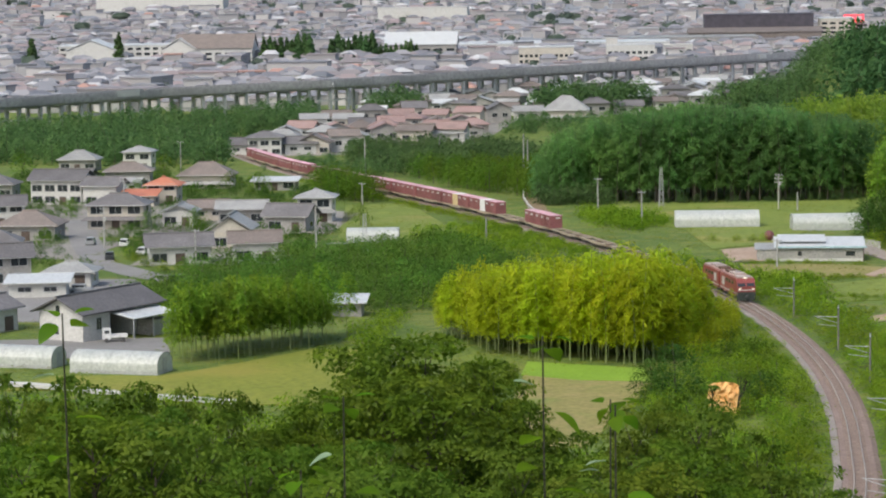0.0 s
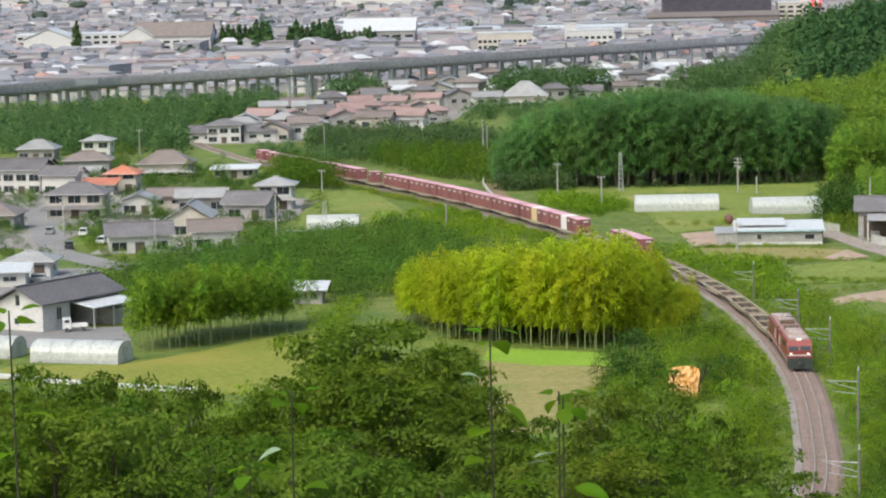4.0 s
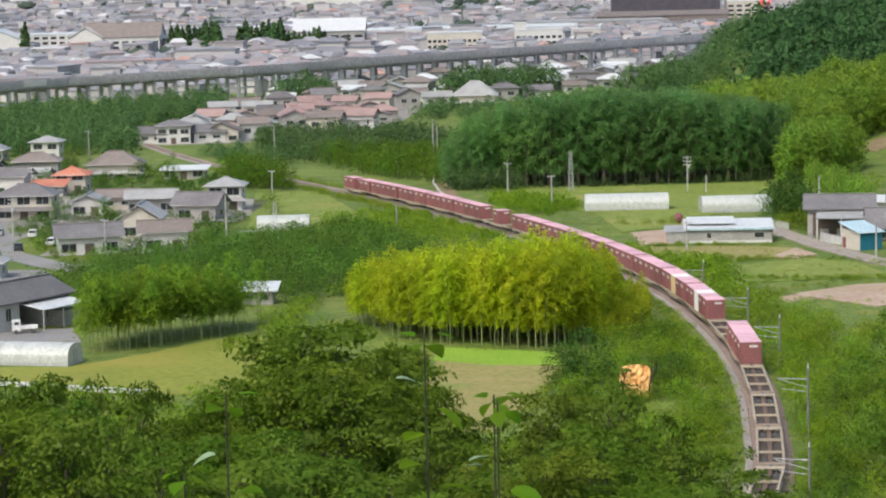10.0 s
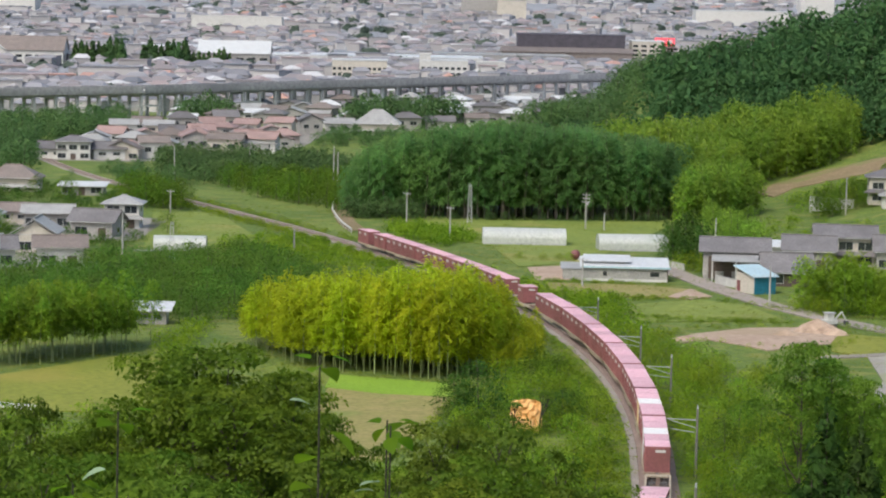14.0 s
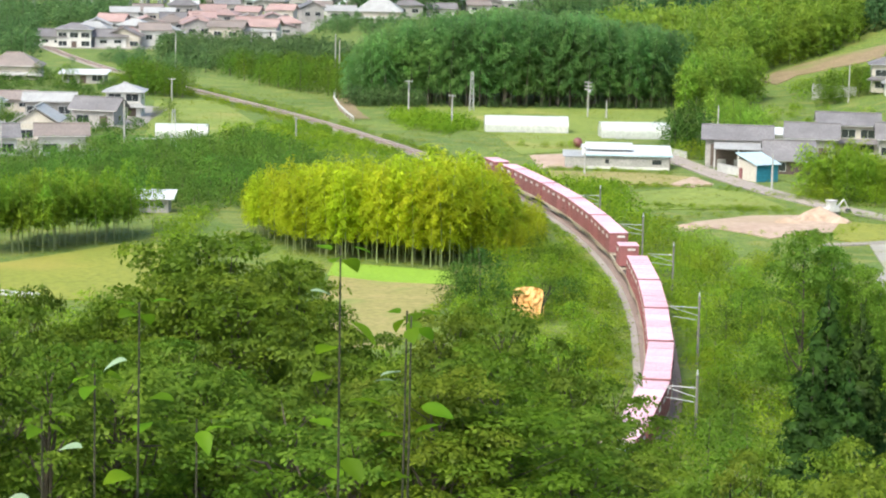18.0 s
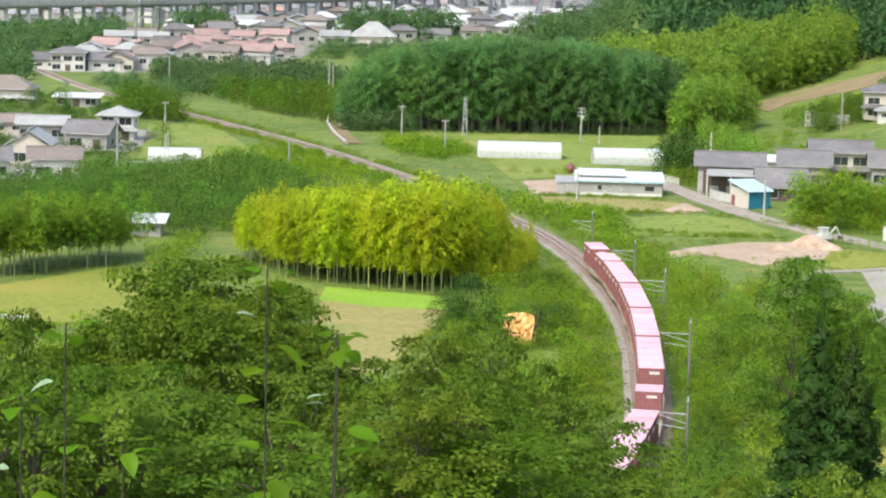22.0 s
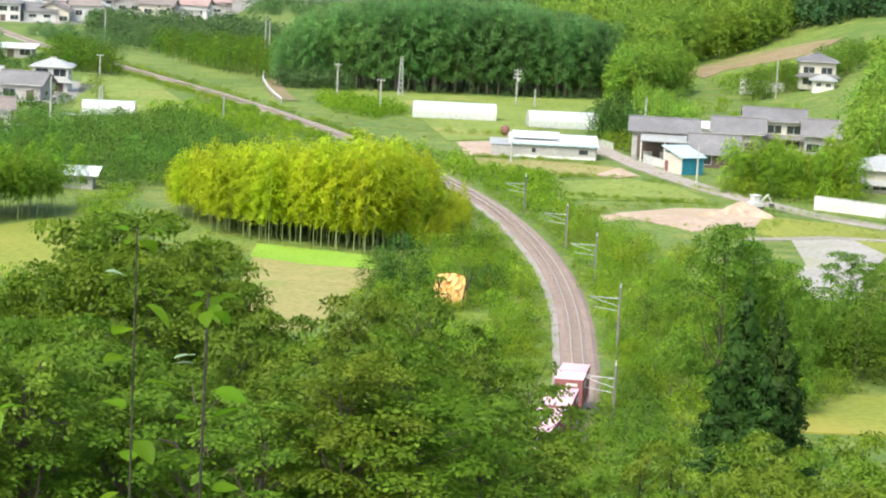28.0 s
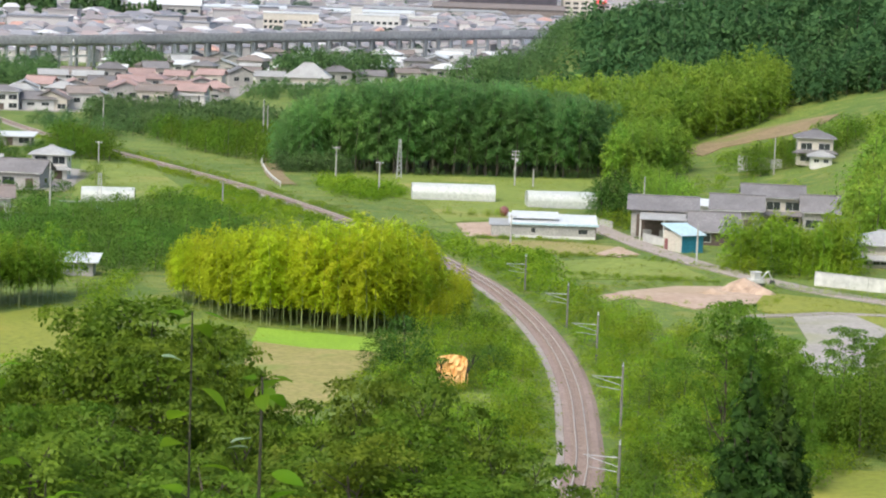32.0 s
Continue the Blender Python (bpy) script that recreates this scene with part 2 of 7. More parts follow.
L_GRASS = leafy("grass_blade", (0.15, 0.22, 0.02), (0.21, 0.28, 0.028), (0.28, 0.31, 0.045), 0.45, 0.08)
L_NEARDARK = leafy("oak_leaf", (0.085, 0.158, 0.012), (0.145, 0.23, 0.016), (0.21, 0.28, 0.027), 0.48, 0.25, 2.5)
L_CYPRESS = leafy("cypress_leaf", (0.028, 0.066, 0.012), (0.046, 0.092, 0.016), (0.066, 0.12, 0.02), 0.34, 0.3)
L_ORCHARD = leafy("orchard_leaf", (0.1, 0.215, 0.035), (0.14, 0.27, 0.04), (0.19, 0.32, 0.045), 0.46, 0.1)
L_SPROUT = leafy("sapling_leaf", (0.09, 0.21, 0.01), (0.16, 0.3, 0.014), (0.24, 0.38, 0.018), 0.6, 3.0)
L_PALE = leafy("pale_leaf_underside", (0.3, 0.42, 0.26), (0.38, 0.48, 0.33), (0.33, 0.44, 0.28), 0.4, 3.0)

L_BANKDARK = leafy("bank_tree_leaf", (0.1, 0.2, 0.022), (0.15, 0.265, 0.026), (0.2, 0.31, 0.03), 0.46, 0.12)
L_CLUMP = leafy("light_clump_leaf", (0.21, 0.37, 0.032), (0.3, 0.46, 0.036), (0.4, 0.53, 0.04), 0.54, 0.12)
L_NEARLIGHT = leafy("light_shrub_leaf", (0.125, 0.21, 0.018), (0.185, 0.28, 0.024), (0.24, 0.32, 0.034), 0.46, 0.2)
L_ROUND = leafy("round_tree_leaf", (0.06, 0.135, 0.022), (0.09, 0.18, 0.03), (0.12, 0.21, 0.034), 0.38, 0.2)
M_LANE = mottled("worn_lane", (0.31, 0.265, 0.235), (0.4, 0.345, 0.31), 0.12, 2.0, 0.95, stain=(0.24, 0.21, 0.17))
M_PALEGRAVEL = mottled("pale_gravel", (0.31, 0.285, 0.255), (0.39, 0.36, 0.33), 0.1, 1.5, 0.95, stain=(0.24, 0.25, 0.12), relief=0.06)
M_BROWN = mottled("brown_slope_earth", (0.2, 0.15, 0.075), (0.3, 0.22, 0.13), 0.2, 1.5, 0.95, stain=(0.15, 0.18, 0.04), relief=0.1)


# ---- mesh building ----
class Build:
    """Collects points and faces for one mesh."""

    def __init__(self):
        self.v, self.f, self.m, self.n = [], [], [], None

    def add(self, points, faces, slot=0):
        n = len(self.v)
        self.v += [tuple(p) for p in points]
        self.f += [tuple(n + i for i in f) for f in faces]
        self.m += [slot] * len(faces)
        return self

    def box(self, x0, y0, z0, x1, y1, z1, slot=0):
        p = [(x, y, z) for z in (z0, z1) for y in (y0, y1) for x in (x0, x1)]
        return self.add(p, [(0, 2, 3, 1), (4, 5, 7, 6), (0, 1, 5, 4), (2, 6, 7, 3), (0, 4, 6, 2), (1, 3, 7, 5)], slot)

    def tube(self, a, b, ra, rb, sides=6, slot=0):
        a, b = Vector(a), Vector(b)
        d = (b - a).normalized()
        u = d.orthogonal().normalized()
        w = d.cross(u)
        ring = lambda c, r: [c + r * (math.cos(k * math.tau / sides) * u + math.sin(k * math.tau / sides) * w) for k in range(sides)]
        faces = [(k, (k + 1) % sides, sides + (k + 1) % sides, sides + k) for k in range(sides)]
        return self.add(ring(a, ra) + ring(b, rb), faces + [tuple(range(sides))[::-1], tuple(range(sides, 2 * sides))], slot)

    def prism(self, outline, z0, z1, slot=0):
        n = len(outline)
        p = [(x, y, z0) for x, y in outline] + [(x, y, z1) for x, y in outline]
        return self.add(p, [tuple(range(n))[::-1], tuple(range(n, 2 * n))] + [(k, (k + 1) % n, n + (k + 1) % n, n + k) for k in range(n)], slot)

    def along_x(self, outline, x0, x1, slot=0):
        """A prism along x from an outline in y and z."""
        n = len(outline)
        p = [(x0, y, z) for y, z in outline] + [(x1, y, z) for y, z in outline]
        return self.add(p, [tuple(range(n)), tuple(range(n, 2 * n))[::-1]] + [(k, n + k, n + (k + 1) % n, (k + 1) % n) for k in range(n)], slot)

    def mesh(self, name, *mats):
        me = bpy.data.meshes.new(name)
        me.from_pydata(self.v, [], self.f)
        for m in mats:
            me.materials.append(m)
        if len(mats) > 1:
            me.polygons.foreach_set("material_index", self.m)
        me.update()
        if self.n is not None:   # soft foliage: every leaf takes its crown's rounding
            me.shade_smooth()
            me.normals_split_custom_set_from_vertices(self.n)
            SOFT[me.name] = self.n
        return me


SOFT = {}   # the normals of each foliage mesh


def part(name, build, mat, parent, label=""):
    """One mesh as a part under a thing or a part."""
    me = build if isinstance(build, bpy.types.Mesh) else build.mesh(name, *(mat if isinstance(mat, tuple) else (mat,)))
    ob = new(name, me)
    ob.parent = parent
    return tagged(ob, label) if label else ob


def thing(name, m, label, category, group="", kind=""):
    ob = new(name)
    ob.empty_display_size = 0.2
    ob.matrix_basis = m
    return tagged(ob, label, category, group, kind)


def solid(name, build, mat, m, label, category, group="", kind=""):
    ob = new(name, build.mesh(name, *(mat if isinstance(mat, tuple) else (mat,))))
    ob.matrix_basis = m
    return tagged(ob, label, category, group, kind)


# ---- the lie of the land ----
def ease(a, b, x):
    s = min(1.0, max(0.0, (x - a) / (b - a)))
    return s * s * (3 - 2 * s)


# the line's centre, far end first, as (y, x); past the last place it bends away round the spur
LINE = ((960, -170.0), (871, -150.0), (790, -128.0), (712, -103.0), (660, -83.0), (604, -60.0), (547, -37.0), (516, -25.5), (486, -15.5), (450, -4.4),
        (404, 7.9), (377, 13.5), (354, 17.2), (321, 20.5), (291, 21.8), (262, 21.5), (232, 19.9))


def smooth_x(y):
    k = 0
    while k < len(LINE) - 2 and LINE[k + 1][0] > y:
        k += 1
    (y0, x0), (y1, x1) = LINE[k], LINE[k + 1]
    a, b = LINE[max(k - 1, 0)], LINE[min(k + 2, len(LINE) - 1)]
    h, s = y1 - y0, (y - y0) / (y1 - y0)
    m0, m1 = (x1 - a[1]) / (y1 - a[0]) * h, (b[1] - x0) / (b[0] - y0) * h
    return (2 * s**3 - 3 * s**2 + 1) * x0 + (s**3 - 2 * s**2 + s) * m0 + (3 * s**2 - 2 * s**3) * x1 + (s**3 - s**2) * m1


way = [(smooth_x(960 - 2.0 * k), 960 - 2.0 * k) for k in range(365)]
head = math.atan2(way[-1][0] - way[-5][0], way[-5][1] - way[-1][1])
while head > -1.5:
    head -= 2.0 / 300
    way.append((way[-1][0] + 2 * math.sin(head), way[-1][1] - 2 * math.cos(head)))
for _ in range(40):
    way.append((way[-1][0] + 4 * math.sin(head), way[-1][1] - 4 * math.cos(head)))
WAY = np.array(way)
RUN = np.concatenate([[0.0], np.cumsum(np.hypot(*np.diff(WAY, axis=0).T))])


def rail_z(y):
    return plain_z(y) + 0.45


def on_line(s):
    """The place on the line s metres along it."""
    x, y = float(np.interp(s, RUN, WAY[:, 0])), float(np.interp(s, RUN, WAY[:, 1]))
    return Vector((x, y, rail_z(y)))


def plain_z(y):
    """The valley falls along the line at 22.5 in a thousand, then lies flat under the town."""
    return max(-13.0, min(3.0, -0.0225 * (y - 257))) + 62 * ease(1900, 4900, y)


def hill_z(x, y):
    up = (20 * ease(58, 85, x) + 26 * ease(85, 180, x)) * ease(575, 880, y)
    near = 16 * ease(78, 150, x) * ease(380, 560, y)
    return up * (1 - ease(1050, 1500, y)) + near * (1 - ease(600, 800, y))


def ground_z(x, y):
    z = plain_z(y) + hill_z(x, y)
    slope = 46.6 - 0.33 * math.hypot(x * (1.6 if x < 0 else 1.2), y)
    if slope > z - 4:   # the hillside under the camera, eased into the valley
        k = 4.0
        t = min(1.0, max(0.0, 0.5 + (slope - z) / (2 * k)))
        z = z * (1 - t) + slope * t + k * t * (1 - t)
    return z


def at(x, y, turn=0.0, dz=0.0):
    return pose(x, y, ground_z(x, y) + dz, 0, 0, turn)


rows_y = [-80, -40, -15] + [k * 4.0 for k in range(0, 60)] + [240 + k * 8.0 for k in range(0, 60)]
while rows_y[-1] < 4700:
    rows_y.append(rows_y[-1] * 1.035)
rows_y[-1] = 4850.0
COLS = 120
land = Build()
for y in rows_y:
    half = 90 + 0.42 * abs(y) if y < 1500 else 720 + 0.42 * (y - 1500) + (y - 1500) * 0.3
    for c in range(COLS + 1):
        x = half * (2 * c / COLS - 1)
        land.v.append((x, y, ground_z(x, y) - 0.05))
for r in range(len(rows_y) - 1):
    for c in range(COLS):
        k = r * (COLS + 1) + c
        land.f.append((k, k + 1, k + COLS + 2, k + COLS + 1))
        land.m.append(0)
m_land, nt, b = material("valley_floor", 0.95)
p = coords(nt)
green = blend(nt, ramp(nt, noise_at(nt, p, 0.03, 5.0), 0.35, 0.65), (0.085, 0.145, 0.016), (0.17, 0.225, 0.03))
green = blend(nt, ramp(nt, noise_at(nt, p, 1.2, 4.0), 0.4, 0.7), green, (0.05, 0.095, 0.012))
green = blend(nt, ramp(nt, noise_at(nt, p, 0.22, 4.0), 0.5, 0.72), green, (0.19, 0.2, 0.04))
# the town's ground is blue-grey, with some distance haze in the colour
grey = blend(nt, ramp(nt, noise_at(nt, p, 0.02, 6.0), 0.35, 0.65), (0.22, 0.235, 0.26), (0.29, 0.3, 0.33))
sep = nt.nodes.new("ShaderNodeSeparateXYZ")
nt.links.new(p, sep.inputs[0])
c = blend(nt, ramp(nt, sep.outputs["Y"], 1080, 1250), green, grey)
nt.links.new(c, b.inputs["Base Color"])
bump(nt, b, noise_at(nt, p, 1.5, 4.0), 0.6, 0.3)
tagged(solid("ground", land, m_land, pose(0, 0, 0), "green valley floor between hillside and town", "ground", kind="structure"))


OPEN = []   # outlines kept free of weeds


def sheet(name, outline, mat, label, category, lift=0.05, step=6.0, kind="structure"):
    """A thin sheet of field, road or earth laid on the land, from an outline in x and y."""
    if name not in ("meadow", "dry_field"):
        OPEN.append(outline)
    bm = bmesh.new()
    f = bm.faces.new([bm.verts.new((x, y, 0)) for x, y in outline])
    bmesh.ops.triangulate(bm, faces=[f])
    for _ in range(6):
        long = [e for e in bm.edges if e.calc_length() > step]
        if not long:
            break
        bmesh.ops.subdivide_edges(bm, edges=long, cuts=1)
        bmesh.ops.triangulate(bm, faces=bm.faces[:])
    for v in bm.verts:
        v.co.z = ground_z(v.co.x, v.co.y) + lift
    r = bmesh.ops.extrude_face_region(bm, geom=bm.faces[:])
    for v in r["geom"]:
        if isinstance(v, bmesh.types.BMVert):
            v.co.z -= lift + 0.3
    bmesh.ops.recalc_face_normals(bm, faces=bm.faces[:])
    me = bpy.data.meshes.new(name)
    bm.to_mesh(me)
    bm.free()
    me.materials.append(mat)
    return tagged(new(name, me), label, category, kind=kind)


def ribbon(name, points, width, mat, label, category, lift=0.08, kind="structure"):
    """A road or path of one width along a line of places."""
    pts = []
    for (x0, y0), (x1, y1) in zip(points, points[1:]):
        n = max(1, int(math.hypot(x1 - x0, y1 - y0) / 5))
        pts += [(x0 + (x1 - x0) * k / n, y0 + (y1 - y0) * k / n) for k in range(n)]
    pts.append(points[-1])
    bld = Build()
    for k, (x, y) in enumerate(pts):
        (xa, ya), (xb, yb) = pts[max(k - 1, 0)], pts[min(k + 1, len(pts) - 1)]
        d = math.hypot(xb - xa, yb - ya)
        nx, ny = -(yb - ya) / d * width / 2, (xb - xa) / d * width / 2
        z = ground_z(x, y) + lift
        bld.v += [(x + nx, y + ny, z), (x - nx, y - ny, z), (x - nx, y - ny, z - 0.4), (x + nx, y + ny, z - 0.4)]
        if k:
            o = 4 * (k - 1)
            for a, b2 in ((0, 1), (1, 2), (3, 0)):
                bld.f.append((o + a, o + b2, o + 4 + b2, o + 4 + a))
                bld.m.append(0)
    return solid(name, bld, mat, pose(0, 0, 0), label, category, kind=kind)


# ---- railway ----
def swept(outline, s0, s1, step=3.0, slot=0, bld=None, dz=0.0):
    """A strip along the line with an outline of (across, up) from s0 to s1."""
    bld = bld or Build()
    n, k = len(outline), int((s1 - s0) / step)
    o = len(bld.v)
    for i in range(k + 1):
        s = s0 + (s1 - s0) * i / k
        p, q = on_line(s), on_line(s + 1.0)
        d = (q - p)
        d.z = 0
        d.normalize()
        left = Vector((-d.y, d.x, 0))
        bld.v += [tuple(p + left * a + Vector((0, 0, u + dz))) for a, u in outline]
        if i:
            for j in range(n):
                a, b2 = o + (i - 1) * n + j, o + (i - 1) * n + (j + 1) % n
                bld.f.append((a, b2, b2 + n, a + n))
                bld.m.append(slot)
    return bld


S0, S1 = 60.0, 1080.0
railway = thing("railway_track", pose(0, 0, 0), "single railway track of two steel rails on brown ballast", "railway track", kind="structure")
part("ballast_bed", swept([(1.6, -0.24), (2.2, -0.52), (2.3, -0.9), (-1.9, -0.9), (-1.6, -0.24)], S0, S1), M_BALLAST, railway, "rust-brown ballast")
part("shoulder", swept([(-1.66, -0.3), (-2.35, -0.42), (-2.6, -0.9), (-1.66, -0.9)], S0, S1), M_SHOULDER, railway, "pale grey gravel shoulder")
for side in (-0.5335, 0.5335):
    part("rail", swept([(side + 0.05, 0.0), (side - 0.05, 0.0), (side - 0.06, -0.15), (side + 0.06, -0.15)], S0, S1), M_RAIL, railway, "worn steel rail")
ties = Build()
s = S0 + 0.3
while s < S1:
    p, q = on_line(s), on_line(s + 0.5)
    d = (q - p).normalized()
    left = Vector((-d.y, d.x, 0)).normalized()
    n = len(ties.v)
    for a in (-1.0, 1.0):
        for l in (-0.12, 0.12):
            for z in (-0.3, -0.15):
                ties.v.append(tuple(p + left * a + d * l + Vector((0, 0, z))))
    ties.f += [tuple(n + i for i in f) for f in ((1, 3, 7, 5), (0, 1, 5, 4), (2, 6, 7, 3), (0, 2, 3, 1), (4, 5, 7, 6))]
    ties.m += [0] * 5
    s += 0.62 if s > 480 else 1.24
tagged(part("sleepers", ties, M_SLEEPER, railway, "concrete sleepers across the ballast"), kind="stuff")


def line_mast(s, side, height, reach, label):
    """A concrete mast beside the line with a bracket over the track."""
    p, q = on_line(s), on_line(s + 1)
    d = (q - p).normalized()
    left = Vector((-d.y, d.x, 0)).normalized()
    foot = p + left * side
    turn = math.degrees(math.atan2((-left * side).y, (-left * side).x))
    t = thing("catenary_mast", pose(foot.x, foot.y, ground_z(foot.x, foot.y), 0, 0, turn), label, "catenary mast", "masts along the line")
    part("pole", Build().tube((0, 0, -0.3), (0, 0, height), 0.14, 0.11, 8), M_POLE, t)
    part("bracket_tube", Build().tube((0, 0, height - 1.1), (reach, 0, height - 1.0), 0.045, 0.04, 6), M_STEEL, t, "pale bracket tube")
    part("bracket_tube", Build().tube((0, 0, height - 1.9), (reach * 0.92, 0, height - 1.1), 0.035, 0.035, 6), M_STEEL, t, "pale bracket tube")
    part("steady_arm", Build().tube((0.2, 0, height - 2.3), (reach * 0.85, 0, height - 2.0), 0.04, 0.03, 5), M_STEEL, t)
    part("insulator", Build().tube((0.25, 0, height - 1.09), (0.6, 0, height - 1.08), 0.07, 0.07, 8), M_STEEL, t)
    part("mast_cap", Build().tube((0, 0, height), (0, 0, height + 0.45), 0.1, 0.05, 6), M_STEEL, t)
    return t


for s, h in ((787, 5.7), (751, 6.9), (704, 5.8), (672, 5.4), (636, 5.2)):
    line_mast(s, 3.9, h, 3.0, "grey concrete catenary mast with pale brackets beside the track")


# ---- the freight train ----
WAGON = 20.4
# the front of the train along the line: seconds, metres
FRONT = ((0, 621.0), (3, 686.5), (6, 752.3), (9, 817.3), (13, 903.8), (19, 1031.0), (23, 1113.0), (27.5, 1201.0), (32, 1288.0))
TIMES = [0.5 * k for k in range(65)]


def front_at(t):
    k = 0
    while k < len(FRONT) - 2 and FRONT[k + 1][0] <= t:
        k += 1
    (t0, a), (t1, b) = FRONT[k], FRONT[k + 1]
    pa, pb = FRONT[max(k - 1, 0)], FRONT[min(k + 2, len(FRONT) - 1)]
    h, s = t1 - t0, (t - t0) / (t1 - t0)
    m0, m1 = (b - pa[1]) / (t1 - pa[0]) * h, (pb[1] - a) / (pb[0] - t0) * h
    return (2 * s**3 - 3 * s**2 + 1) * a + (s**3 - 2 * s**2 + s) * m0 + (3 * s**2 - 2 * s**3) * b + (s**3 - s**2) * m1


def car_pose(t, back, wheelbase):
    """The pose of a car whose middle is that far behind the train's front, its two bogies on the line."""
    s = front_at(t) - back
    a, b = on_line(s + wheelbase / 2), on_line(s - wheelbase / 2)
    d = (a - b).normalized()
    side = Vector((0, 0, 1)).cross(d).normalized()
    m = Matrix((d, side, d.cross(side))).transposed().to_4x4()
    return Matrix.Translation((a + b) / 2) @ m


def bogie(parent, x, gauge_half=0.56):
    b = Build()
    for y in (-0.82, 0.82):
        b.box(x - 1.25, y - 0.09, 0.32, x + 1.25, y + 0.09, 0.62)
    b.box(x - 0.25, -0.85, 0.35, x + 0.25, 0.85, 0.7)
    o = part("bogie", b, M_DARKSTEEL, parent)
    for dx in (-0.92, 0.92):
        for y in (-gauge_half, gauge_half):
            part("wheel", Build().tube((x + dx, y - 0.06, 0.43), (x + dx, y + 0.06, 0.43), 0.43, 0.43, 14), M_DARKSTEEL, o)
    return o


def container(parent, x, mat, roof, label, marks=True):
    """A 12-foot freight box: ribbed sides, roof, corner castings, doors and pale marks."""
    l, w, h, z = 3.7, 2.45, 2.5, 1.02
    edge = []
    for k in range(7):   # ribs down one long side, mirrored on the other
        xx = x - l / 2 + 0.25 + k * (l - 0.5) / 6
        edge += [(xx - 0.07, w / 2 - 0.04), (xx - 0.05, w / 2), (xx + 0.05, w / 2), (xx + 0.07, w / 2 - 0.04)]
    edge = [(x - l / 2, w / 2 - 0.04)] + edge + [(x + l / 2, w / 2 - 0.04)]
    b = Build().prism([(xx, -y) for xx, y in edge] + edge[::-1], z, z + h - 0.04)
    box = part("container", b, mat, parent, label)
    top = [(x - l / 2 + 0.02, z + h - 0.05), (x - l / 2 + 0.02, z + h)]
    for k in range(6):
        xx = x - l / 2 + 0.4 + k * (l - 0.8) / 5
        top += [(xx - 0.14, z + h), (xx - 0.12, z + h + 0.025), (xx + 0.12, z + h + 0.025), (xx + 0.14, z + h)]
    top += [(x + l / 2 - 0.02, z + h), (x + l / 2 - 0.02, z + h - 0.05)]
    n = len(top)
    r = Build().add([(xx, -w / 2 + 0.02, zz) for xx, zz in top] + [(xx, w / 2 - 0.02, zz) for xx, zz in top], [tuple(range(n))[::-1], tuple(range(n, 2 * n))] + [(k, (k + 1) % n, n + (k + 1) % n, n + k) for k in range(n)])
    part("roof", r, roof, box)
    for xx in (x - l / 2 + 0.06, x + l / 2 - 0.06):
        part("door", Build().box(xx - 0.075, -1.08, z + 0.12, xx + 0.075, 1.08, z + h - 0.2), mat, box)
    if marks:
        for y in (-w / 2 - 0.012, w / 2):
            for k in range(3):
                xx = x - 1.2 + k * 0.62
                part("marking", Build().box(xx, y, z + h - 0.85, xx + 0.42, y + 0.012, z + h - 0.45), M_WHITE, box, "white lettering shown as a plain bar")
        part("marking", Build().box(x + l / 2 + 0.02, -0.2, z + h - 0.6, x + l / 2 + 0.03, 0.75, z + h - 0.35), M_WHITE, box, "white lettering shown as a plain bar")
    return box


M_DECK = mottled("wagon_deck", (0.36, 0.3, 0.22), (0.46, 0.39, 0.3), 0.4, 3.0, 0.75, stain=(0.22, 0.15, 0.1), world=False)
M_UNDER = mottled("dark_underframe", (0.06, 0.045, 0.035), (0.1, 0.075, 0.06), 0.6, 5.0, 0.9, world=False)
M_RUST = mottled("rusty_steel", (0.13, 0.08, 0.055), (0.19, 0.12, 0.085), 0.6, 5.0, 0.85, world=False)
M_YELLOWBOX = mottled("ochre_steel", (0.62, 0.48, 0.26), (0.7, 0.56, 0.33), 0.5, 5.0, 0.55, world=False)
M_WHITEBOX = mottled("white_steel", (0.72, 0.72, 0.72), (0.8, 0.8, 0.8), 0.5, 5.0, 0.5, stain=(0.6, 0.58, 0.56), world=False)


